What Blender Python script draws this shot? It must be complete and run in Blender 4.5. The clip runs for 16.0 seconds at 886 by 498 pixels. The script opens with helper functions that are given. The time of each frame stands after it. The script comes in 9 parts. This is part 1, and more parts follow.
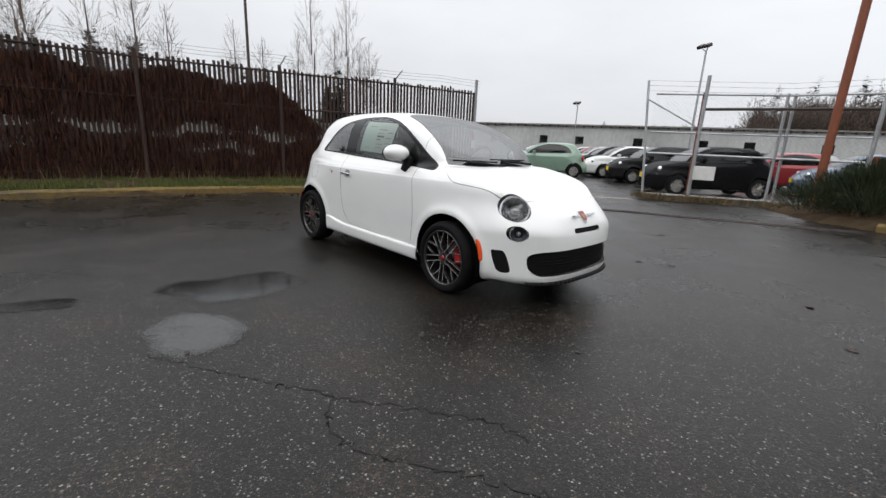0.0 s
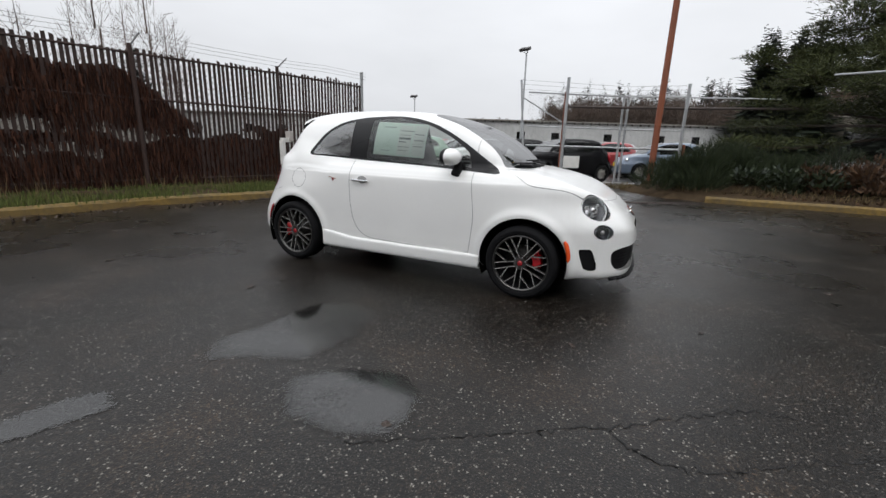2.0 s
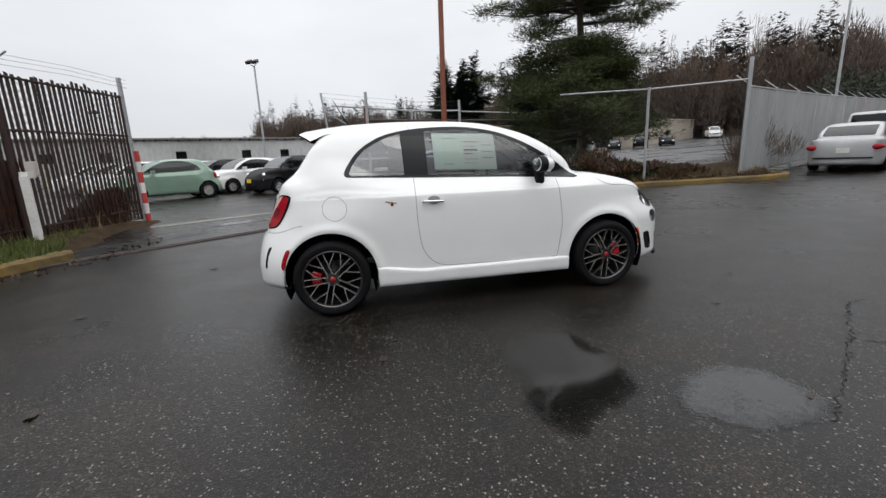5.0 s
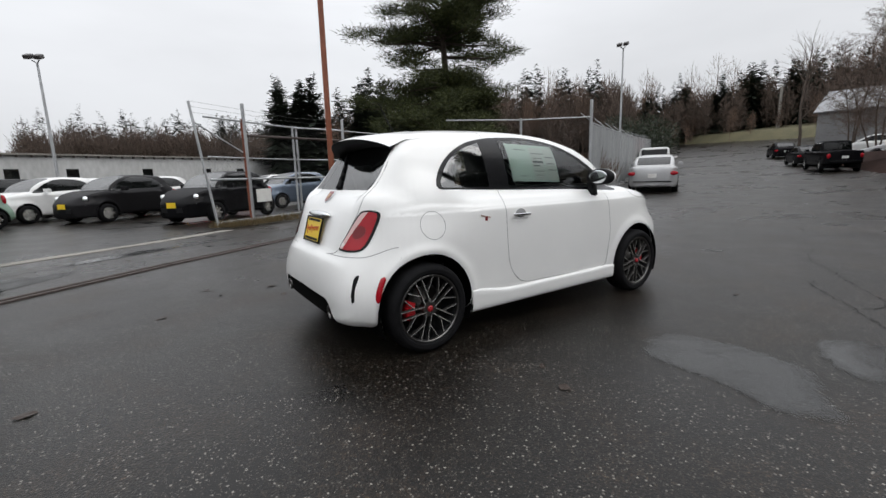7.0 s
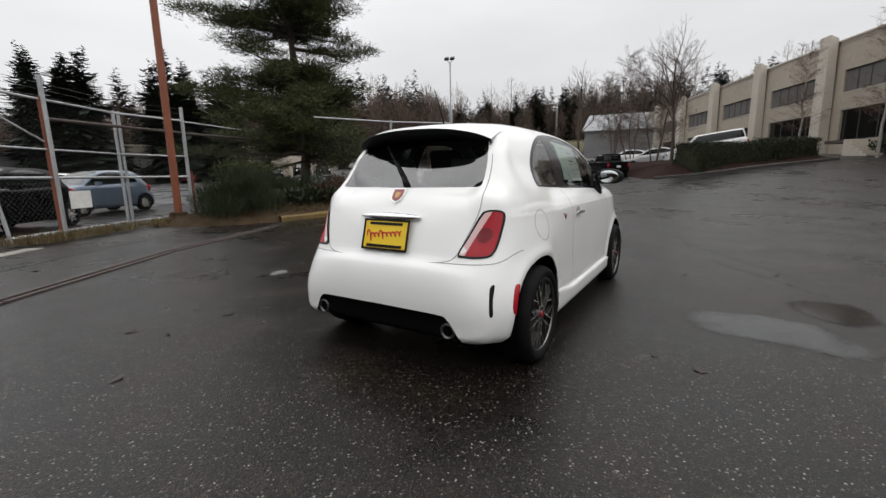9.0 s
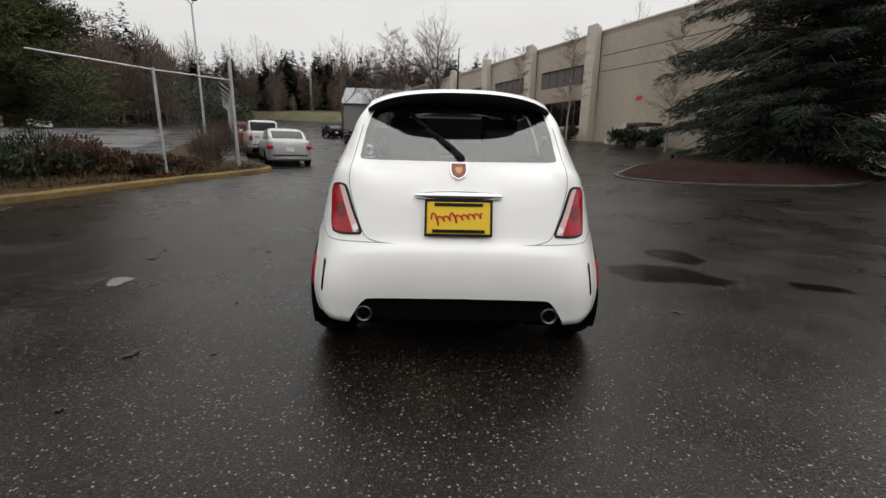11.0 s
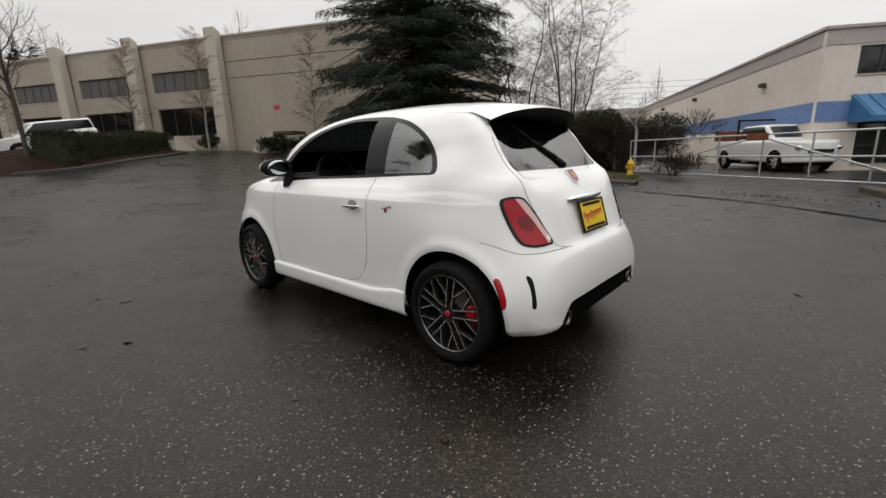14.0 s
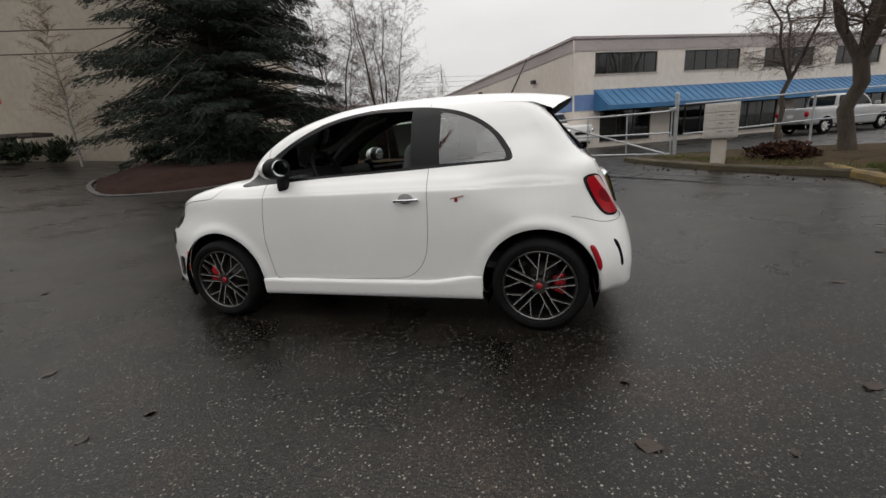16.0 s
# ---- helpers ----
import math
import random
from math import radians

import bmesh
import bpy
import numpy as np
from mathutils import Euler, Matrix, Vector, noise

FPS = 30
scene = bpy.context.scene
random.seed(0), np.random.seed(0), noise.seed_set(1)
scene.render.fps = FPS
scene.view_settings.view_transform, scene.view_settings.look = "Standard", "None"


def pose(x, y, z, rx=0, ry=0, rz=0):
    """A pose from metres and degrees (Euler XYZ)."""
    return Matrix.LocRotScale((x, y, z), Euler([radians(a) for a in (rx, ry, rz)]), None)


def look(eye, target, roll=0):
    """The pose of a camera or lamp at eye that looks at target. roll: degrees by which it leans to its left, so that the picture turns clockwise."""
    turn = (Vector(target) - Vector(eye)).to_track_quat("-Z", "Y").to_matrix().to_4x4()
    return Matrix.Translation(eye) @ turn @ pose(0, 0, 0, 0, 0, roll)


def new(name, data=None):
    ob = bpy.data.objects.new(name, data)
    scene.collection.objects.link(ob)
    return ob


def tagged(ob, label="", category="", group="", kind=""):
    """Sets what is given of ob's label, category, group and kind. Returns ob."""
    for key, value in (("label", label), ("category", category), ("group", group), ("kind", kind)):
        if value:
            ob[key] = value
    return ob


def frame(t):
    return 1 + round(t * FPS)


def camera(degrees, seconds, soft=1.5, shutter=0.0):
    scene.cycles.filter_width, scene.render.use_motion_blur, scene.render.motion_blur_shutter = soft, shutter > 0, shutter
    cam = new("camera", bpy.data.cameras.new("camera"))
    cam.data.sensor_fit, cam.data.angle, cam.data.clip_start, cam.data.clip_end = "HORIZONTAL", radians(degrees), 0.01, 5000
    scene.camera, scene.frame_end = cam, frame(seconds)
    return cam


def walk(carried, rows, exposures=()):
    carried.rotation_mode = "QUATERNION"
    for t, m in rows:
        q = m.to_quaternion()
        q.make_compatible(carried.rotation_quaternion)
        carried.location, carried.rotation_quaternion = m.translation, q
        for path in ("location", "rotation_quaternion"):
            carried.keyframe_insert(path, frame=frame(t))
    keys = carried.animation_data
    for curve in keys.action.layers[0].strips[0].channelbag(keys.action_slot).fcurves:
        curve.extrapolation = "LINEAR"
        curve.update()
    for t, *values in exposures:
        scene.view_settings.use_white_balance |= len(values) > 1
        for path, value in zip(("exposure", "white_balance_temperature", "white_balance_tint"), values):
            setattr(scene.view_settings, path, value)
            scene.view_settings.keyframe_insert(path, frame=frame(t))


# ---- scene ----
cam = camera(92.9, 16.0)
PATH = [
    (0, (3.517, -3.012, 1.169), (2.1, -1.686, 0.687), 2.7),
    (0.5, (3.189, -3.322, 1.165), (1.95, -1.836, 0.657), 3.4),
    (1, (2.787, -3.568, 1.151), (1.641, -2.009, 0.643), 2.9),
    (1.5, (2.36, -3.748, 1.157), (1.352, -2.085, 0.691), 3.5),
    (2, (1.922, -3.929, 1.186), (1.114, -2.166, 0.698), 1.8),
    (2.5, (1.468, -4.03, 1.183), (0.804, -2.191, 0.761), 1.0),
    (3, (1.015, -4.144, 1.188), (0.638, -2.221, 0.792), 0.0),
    (3.5, (0.527, -4.146, 1.164), (0.332, -2.192, 0.785), 1.3),
    (4, (0.017, -4.147, 1.163), (-0.01, -2.183, 0.788), 1.9),
    (4.2, (-0.191, -4.148, 1.167), (-0.117, -2.192, 0.757), 0.5),
    (6.3, (-1.994, -3.353, 1.147), (-1.162, -1.572, 0.78), -1.1),
    (6.5, (-2.153, -3.261, 1.139), (-1.234, -1.518, 0.799), -1.3),
    (7, (-2.521, -3.002, 1.127), (-1.422, -1.366, 0.785), -1.7),
    (7.5, (-2.817, -2.692, 1.119), (-1.602, -1.147, 0.752), -1.1),
    (8, (-3.117, -2.365, 1.121), (-1.722, -0.98, 0.75), -2.9),
    (8.5, (-3.327, -1.984, 1.126), (-1.806, -0.737, 0.762), -2.8),
    (9, (-3.508, -1.589, 1.121), (-1.841, -0.541, 0.775), -1.0),
    (9.2, (-3.581, -1.426, 1.126), (-1.843, -0.505, 0.763), -1.4),
    (11.3, (-3.68, 0.364, 1.123), (-1.743, 0.186, 0.66), 0.8),
    (11.5, (-3.644, 0.549, 1.119), (-1.72, 0.255, 0.661), 0.2),
    (12, (-3.529, 0.983, 1.125), (-1.674, 0.424, 0.63), 0.6),
    (12.5, (-3.332, 1.379, 1.135), (-1.567, 0.579, 0.643), 2.3),
    (13, (-3.115, 1.781, 1.151), (-1.515, 0.679, 0.678), -0.3),
    (13.5, (-2.861, 2.116, 1.153), (-1.4, 0.837, 0.67), -1.0),
    (14, (-2.594, 2.435, 1.156), (-1.295, 0.981, 0.712), -1.6),
    (14.5, (-2.327, 2.722, 1.173), (-1.25, 1.11, 0.682), -2.3),
    (15, (-1.993, 2.918, 1.18), (-1.086, 1.214, 0.656), -1.5),
    (15.5, (-1.634, 3.127, 1.202), (-0.973, 1.314, 0.681), -3.7),
    (16, (-1.26, 3.25, 1.207), (-0.733, 1.391, 0.691), -4.3),
]
EXPOSURE = [(0, 0.1, 6500, 10), (1.5, 0.06, 6500, 10), (3.5, 0.07, 6500, 10), (4.2, 0.06, 6500, 10), (7.0, 0, 6520, 10), (9.0, 0, 6700, 10), (11.3, 0.01, 6920, 10), (13.0, -0.02, 6900, 10), (15.0, -0.11, 6900, 10), (16.0, -0.14, 6900, 10)]
walk(cam, [(t, look(e, g, r)) for t, e, g, r in PATH], EXPOSURE)


# ---- world and light ----
world = bpy.data.worlds.new("overcast_sky")
scene.world = world
world.use_nodes = True
wn, wl = world.node_tree.nodes, world.node_tree.links
wn.clear()
w_out = wn.new("ShaderNodeOutputWorld")
w_bg = wn.new("ShaderNodeBackground")
w_sky = wn.new("ShaderNodeTexSky")
w_sky.sky_type, w_sky.sun_disc = "NISHITA", False
w_sky.sun_elevation, w_sky.sun_rotation = radians(32), radians(200)
w_grey = wn.new("ShaderNodeHueSaturation")
w_grey.inputs["Saturation"].default_value = 0.15
w_grey.inputs["Value"].default_value = 0.012
wl.new(w_sky.outputs[0], w_grey.inputs["Color"])
w_tc = wn.new("ShaderNodeTexCoord")
w_sep = wn.new("ShaderNodeSeparateXYZ")
wl.new(w_tc.outputs["Generated"], w_sep.inputs[0])
w_ramp = wn.new("ShaderNodeValToRGB")     # an overcast sky: brighter towards the zenith
cr = w_ramp.color_ramp
cr.elements[0].position, cr.elements[0].color = 0.0, (0.62, 0.635, 0.665, 1)
cr.elements[1].position, cr.elements[1].color = 1.0, (1.66, 1.69, 1.74, 1)
for pos_, v_ in ((0.16, 0.71), (0.34, 0.84), (0.6, 1.5)):
    e_ = cr.elements.new(pos_)
    e_.color = (v_ * 0.975, v_ * 1.0, v_ * 1.045, 1)
wl.new(w_sep.outputs["Z"], w_ramp.inputs["Fac"])
w_noise = wn.new("ShaderNodeTexNoise")
w_noise.inputs["Scale"].default_value, w_noise.inputs["Detail"].default_value = 1.6, 5
w_map = wn.new("ShaderNodeMapping")
w_map.inputs["Scale"].default_value = (1, 1, 3.2)
wl.new(w_tc.outputs["Generated"], w_map.inputs[0])
wl.new(w_map.outputs[0], w_noise.inputs["Vector"])
w_cl = wn.new("ShaderNodeMapRange")
w_cl.inputs["From Min"].default_value, w_cl.inputs["From Max"].default_value = 0.3, 0.7
w_cl.inputs["To Min"].default_value, w_cl.inputs["To Max"].default_value = 0.9, 1.08
wl.new(w_noise.outputs["Fac"], w_cl.inputs["Value"])
w_mul = wn.new("ShaderNodeVectorMath")
w_mul.operation = "SCALE"
wl.new(w_ramp.outputs["Color"], w_mul.inputs[0])
wl.new(w_cl.outputs[0], w_mul.inputs["Scale"])
w_add = wn.new("ShaderNodeVectorMath")
w_add.operation = "ADD"
wl.new(w_mul.outputs[0], w_add.inputs[0])
wl.new(w_grey.outputs[0], w_add.inputs[1])
wl.new(w_add.outputs[0], w_bg.inputs["Color"])
w_bg.inputs["Strength"].default_value = 1.0
wl.new(w_bg.outputs[0], w_out.inputs["Surface"])

sun_data = bpy.data.lights.new("sun", "SUN")
sun_data.energy, sun_data.angle, sun_data.color = 0.5, radians(40), (1.0, 0.97, 0.93)
sun = new("sun", sun_data)
sun.matrix_world = look((0, 0, 30), (0 - 6, 0 + 8, 30 - 14))

# ---- materials ----
def mat_new(name):
    m = bpy.data.materials.new(name)
    m.use_nodes = True
    return m, m.node_tree.nodes, m.node_tree.links, m.node_tree.nodes["Principled BSDF"]


def ramp_of(nodes, stops):
    r = nodes.new("ShaderNodeValToRGB")
    el = r.color_ramp.elements
    el[0].position, el[0].color = stops[0][0], (*stops[0][1], 1)
    el[1].position, el[1].color = stops[-1][0], (*stops[-1][1], 1)
    for p_, c_ in stops[1:-1]:
        e = el.new(p_)
        e.color = (*c_, 1)
    return r


def surface(name, dark, light, scale=4.0, rough=0.7, metal=0.0, bump=0.0, fine=60.0, rough_to=None, coat=0.0,
            stretch=(1, 1, 1), spec=0.5, per_piece=0.0):
    """A two-scale noise material: large stains and fine grain between two colours, with bump."""
    m, n, l, b = mat_new(name)
    tc = n.new("ShaderNodeTexCoord")
    mp = n.new("ShaderNodeMapping")
    mp.inputs["Scale"].default_value = stretch
    l.new(tc.outputs["Object"], mp.inputs[0])
    big, small = n.new("ShaderNodeTexNoise"), n.new("ShaderNodeTexNoise")
    big.inputs["Scale"].default_value, big.inputs["Detail"].default_value = scale, 6
    small.inputs["Scale"].default_value, small.inputs["Detail"].default_value = fine, 4
    l.new(mp.outputs[0], big.inputs["Vector"])
    l.new(mp.outputs[0], small.inputs["Vector"])
    mix = n.new("ShaderNodeMath")
    mix.operation = "MULTIPLY_ADD"
    l.new(small.outputs["Fac"], mix.inputs[0])
    mix.inputs[1].default_value = 0.45
    half = n.new("ShaderNodeMath")
    half.operation = "MULTIPLY"
    half.inputs[1].default_value = 0.6
    l.new(big.outputs["Fac"], half.inputs[0])
    l.new(half.outputs[0], mix.inputs[2])
    last = mix.outputs[0]
    if per_piece:
        oi = n.new("ShaderNodeObjectInfo")
        sh = n.new("ShaderNodeMath")
        sh.operation = "MULTIPLY_ADD"
        sh.inputs[1].default_value = per_piece
        l.new(oi.outputs["Random"], sh.inputs[0])
        l.new(last, sh.inputs[2])
        last = sh.outputs[0]
    r = ramp_of(n, [(0.3, dark), (0.72, light)])
    l.new(last, r.inputs["Fac"])
    l.new(r.outputs["Color"], b.inputs["Base Color"])
    b.inputs["Roughness"].default_value, b.inputs["Metallic"].default_value = rough, metal
    b.inputs["Specular IOR Level"].default_value = spec
    b.inputs["Coat Weight"].default_value = coat
    if rough_to is not None:
        mr = n.new("ShaderNodeMapRange")
        mr.inputs["From Min"].default_value, mr.inputs["From Max"].default_value = 0.35, 0.65
        mr.inputs["To Min"].default_value, mr.inputs["To Max"].default_value = rough, rough_to
        l.new(big.outputs["Fac"], mr.inputs["Value"])
        l.new(mr.outputs[0], b.inputs["Roughness"])
    if bump:
        bp = n.new("ShaderNodeBump")
        bp.inputs["Strength"].default_value, bp.inputs["Distance"].default_value = 0.6, bump
        l.new(small.outputs["Fac"], bp.inputs["Height"])
        l.new(bp.outputs[0], b.inputs["Normal"])
    return m


def plain(name, color, rough=0.5, metal=0.0, coat=0.0, spec=0.5, emit=0.0):
    m, n, l, b = mat_new(name)
    b.inputs["Base Color"].default_value = (*color, 1)
    b.inputs["Roughness"].default_value, b.inputs["Metallic"].default_value = rough, metal
    b.inputs["Coat Weight"].default_value, b.inputs["Specular IOR Level"].default_value = coat, spec
    b.inputs["Coat Roughness"].default_value = 0.04
    return m


def car_paint(name, color, flake=0.0, dirt=0.06, coat=0.9, spec=0.5):
    m, n, l, b = mat_new(name)
    tc, nz, fn = n.new("ShaderNodeTexCoord"), n.new("ShaderNodeTexNoise"), n.new("ShaderNodeTexNoise")
    nz.inputs["Scale"].default_value, nz.inputs["Detail"].default_value = 3.0, 8
    fn.inputs["Scale"].default_value = 220
    l.new(tc.outputs["Object"], nz.inputs["Vector"])
    l.new(tc.outputs["Object"], fn.inputs["Vector"])
    r = ramp_of(n, [(0.35, tuple(c * (1 - dirt) for c in color)), (0.65, color)])
    l.new(nz.outputs["Fac"], r.inputs["Fac"])
    l.new(r.outputs["Color"], b.inputs["Base Color"])
    b.inputs["Roughness"].default_value, b.inputs["Metallic"].default_value = 0.42, flake
    b.inputs["Coat Weight"].default_value, b.inputs["Coat Roughness"].default_value = coat, 0.05
    b.inputs["Specular IOR Level"].default_value = spec
    mr = n.new("ShaderNodeMapRange")
    mr.inputs["To Min"].default_value, mr.inputs["To Max"].default_value = 0.03, 0.12
    l.new(nz.outputs["Fac"], mr.inputs["Value"])
    l.new(mr.outputs[0], b.inputs["Coat Roughness"])
    return m


def glass_mat(name, tint, see=0.8, rough=0.02, ior=1.75):
    m, n, l, b = mat_new(name)
    n.remove(b)
    out = [x for x in n if x.type == "OUTPUT_MATERIAL"][0]
    tr, gl, fr = n.new("ShaderNodeBsdfTransparent"), n.new("ShaderNodeBsdfGlossy"), n.new("ShaderNodeFresnel")
    df, m1, m2 = n.new("ShaderNodeBsdfDiffuse"), n.new("ShaderNodeMixShader"), n.new("ShaderNodeMixShader")
    tr.inputs["Color"].default_value = (*tint, 1)
    # dark diffuse share: shade of the inside put into the glass colour
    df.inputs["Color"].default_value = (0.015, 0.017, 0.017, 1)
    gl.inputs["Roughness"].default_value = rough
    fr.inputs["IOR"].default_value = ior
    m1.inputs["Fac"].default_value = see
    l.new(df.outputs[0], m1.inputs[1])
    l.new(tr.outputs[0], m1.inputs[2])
    l.new(fr.outputs[0], m2.inputs["Fac"])
    l.new(m1.outputs[0], m2.inputs[1])
    l.new(gl.outputs[0], m2.inputs[2])
    l.new(m2.outputs[0], out.inputs["Surface"])
    return m


M_WHITE = car_paint("white_car_paint", (0.84, 0.84, 0.825), dirt=0.03)
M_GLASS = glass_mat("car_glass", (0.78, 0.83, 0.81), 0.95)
# mostly dark diffuse, so the pane itself carries the cabin's shade
M_SCREEN = glass_mat("cabin_shade_glass", (0.50, 0.56, 0.56), 0.38, 0.05, 2.4)
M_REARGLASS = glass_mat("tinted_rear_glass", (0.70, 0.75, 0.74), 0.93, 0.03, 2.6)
M_DEEPBLACK = plain("matt_black_plastic", (0.003, 0.003, 0.003), 0.85, spec=0.04)
M_SCRIPT = plain("red_print", (0.55, 0.012, 0.015), 0.5)
M_CLEAR = glass_mat("clear_lamp_glass", (0.9, 0.9, 0.9), 0.97, 0.02, 1.42)
M_MIRROR = plain("mirror_silver", (0.55, 0.57, 0.58), 0.02, 1.0)
M_RIM = surface("dark_alloy", (0.10, 0.097, 0.093), (0.20, 0.195, 0.19), 8, 0.30, 1.0, fine=40)
M_RUBBER = surface("tyre_rubber", (0.004, 0.004, 0.0045), (0.011, 0.011, 0.012), 12, 0.8, spec=0.12, bump=0.001, fine=150)
M_BLACK = plain("black_plastic", (0.008, 0.008, 0.009), 0.55, spec=0.16)
M_GLOSSBLACK = plain("gloss_black_trim", (0.008, 0.008, 0.009), 0.22, spec=0.25)
M_LINING = surface("cabin_cloth", (0.035, 0.036, 0.039), (0.085, 0.085, 0.09), 30, 0.9, bump=0.001)
M_CHROME = plain("chrome", (0.78, 0.79, 0.80), 0.09, 1.0)
M_ALLOY = surface("hyper_silver_alloy", (0.66, 0.65, 0.63), (0.92, 0.91, 0.88), 8, 0.20, 0.75, fine=40)
M_GUNMETAL = surface("gunmetal_alloy", (0.06, 0.058, 0.056), (0.13, 0.127, 0.12), 8, 0.34, 0.8, fine=40)
M_STEEL = surface("dull_steel", (0.03, 0.028, 0.027), (0.07, 0.067, 0.064), 9, 0.5, 1.0, fine=120)
M_RED = plain("red_enamel", (0.55, 0.012, 0.02), 0.3, coat=0.5)
M_CAP = plain("dark_red_cap", (0.30, 0.008, 0.014), 0.35, coat=0.3)
M_TAIL = plain("red_lamp_lens", (0.34, 0.006, 0.014), 0.16, coat=.15, spec=.3)
M_TAILMID = plain("bright_red_lens", (0.16, 0.006, 0.010), 0.16, coat=.15, spec=.3)
M_TAILPALE = plain("pinkish_lamp_lens", (0.66, 0.44, 0.43), 0.14, coat=.2, spec=.3)
M_TAILCLEAR = plain("pale_lamp_lens", (0.82, 0.78, 0.76), 0.10, coat=1.0)
M_AMBER = plain("orange_marker_lens", (0.85, 0.10, 0.02), 0.2, coat=0.6)
# grey of the panel gaps, also the painted shade of the handle recess
M_SEAMSHADE = plain("panel_gap", (0.26, 0.26, 0.26), 0.8)
M_SHIELD = plain("dark_red_enamel", (0.22, 0.02, 0.02), 0.3, coat=0.5)
M_GOLD = plain("old_gold_enamel", (0.45, 0.26, 0.10), 0.35, 0.5)
M_YELLOW = plain("yellow_plate_enamel", (0.82, 0.56, 0.02), 0.35)
M_PAPER = plain("pale_green_window_paper", (0.80, 0.90, 0.83), 0.7)
M_PAPER2 = plain("white_window_paper", (0.82, 0.84, 0.80), 0.7)
M_INK = plain("grey_print", (0.22, 0.25, 0.24), 0.8)


# ---- mesh helpers ----
def mesh_np(name, V, F, normals=None, smooth=True):
    me = bpy.data.meshes.new(name)
    V, F = np.asarray(V, np.float32), np.asarray(F, np.int32)
    k = F.shape[1]
    me.vertices.add(len(V))
    me.vertices.foreach_set("co", V.ravel())
    me.loops.add(F.size)
    me.loops.foreach_set("vertex_index", F.ravel())
    me.polygons.add(len(F))
    me.polygons.foreach_set("loop_start", np.arange(0, F.size, k, dtype=np.int32))
    me.polygons.foreach_set("use_smooth", np.full(len(F), smooth))
    me.update(calc_edges=True)
    me.validate()
    if normals is not None and len(me.vertices) == len(normals):
        me.normals_split_custom_set_from_vertices([tuple(x) for x in np.asarray(normals, float)])
    return me


def part(name, data, material, parent=None, label="", smooth=None):
    """Links a bmesh or a mesh as one object under its parent."""
    if isinstance(data, bmesh.types.BMesh):
        me = bpy.data.meshes.new(name)
        data.to_mesh(me)
        data.free()
        if smooth:
            me.polygons.foreach_set("use_smooth", np.full(len(me.polygons), True))
    else:
        me = data
    if material is not None and not me.materials:
        me.materials.append(material)
    ob = new(name, me)
    if parent is not None:
        ob.parent = parent
    if label:
        tagged(ob, label)
    return ob


def empty(name, m, label, category, group="", kind=""):
    ob = new(name)
    ob.empty_display_size = 0.2
    ob.matrix_basis = m
    return tagged(ob, label, category, group, kind)


def bm_box(bm, size, at=(0, 0, 0), rot=(0, 0, 0), bevel=0.0, seg=2):
    r = bmesh.ops.create_cube(bm, size=1.0, matrix=pose(*at, *rot) @ Matrix.Diagonal((*size, 1)))
    if bevel:
        vs = set(r["verts"])
        es = [e for e in bm.edges if e.verts[0] in vs and e.verts[1] in vs]
        bmesh.ops.bevel(bm, geom=es, offset=bevel, segments=seg, affect="EDGES", profile=0.6)
    return bm


def bm_cyl(bm, r1, r2, p, q, seg=12, caps=True):
    p, q = Vector(p), Vector(q)
    d = q - p
    m = Matrix.Translation((p + q) / 2) @ d.to_track_quat("Z", "Y").to_matrix().to_4x4()
    bmesh.ops.create_cone(bm, cap_ends=caps, segments=seg, radius1=r1, radius2=r2, depth=d.length, matrix=m)
    return bm


def box(size, at=(0, 0, 0), rot=(0, 0, 0), bevel=0.0, seg=2):
    return bm_box(bmesh.new(), size, at, rot, bevel, seg)


def rod(r, p, q, r2=None, seg=12):
    return bm_cyl(bmesh.new(), r, r if r2 is None else r2, p, q, seg)


def lathe(profile, seg=48, axis="y"):
    """Turns (radius, height) pairs round an axis."""
    pr = np.array(profile, float)
    a = np.linspace(0, 2 * math.pi, seg, endpoint=False)
    R, H = pr[:, 0][:, None], pr[:, 1][:, None]
    X, Z, Y = R * np.cos(a), R * np.sin(a), H + 0 * a
    V = np.stack([X, Y, Z] if axis == "y" else [X, -Z, Y], -1).reshape(-1, 3)
    n, F = len(pr), []
    i, j = np.meshgrid(np.arange(n - 1), np.arange(seg), indexing="ij")
    k = (j + 1) % seg
    F = np.stack([i * seg + j, i * seg + k, (i + 1) * seg + k, (i + 1) * seg + j], -1).reshape(-1, 4)
    return V, F


def spline(pts, n=8, closed=False):
    """A dense Catmull-Rom curve through 2D points."""
    P = np.array(pts, float)
    N, out = len(P), []
    for i in range(N if closed else N - 1):
        p1, p2 = P[i], P[(i + 1) % N]
        p0 = P[i - 1] if (closed or i > 0) else 2 * p1 - p2
        p3 = P[(i + 2) % N] if (closed or i + 2 < N) else 2 * p2 - p1
        t = np.linspace(0, 1, n, endpoint=False)[:, None]
        out.append(0.5 * (2 * p1 + (p2 - p0) * t + (2 * p0 - 5 * p1 + 4 * p2 - p3) * t ** 2 + (3 * p1 - p0 - 3 * p2 + p3) * t ** 3))
    if not closed:
        out.append(P[-1:])
    return np.concatenate(out)


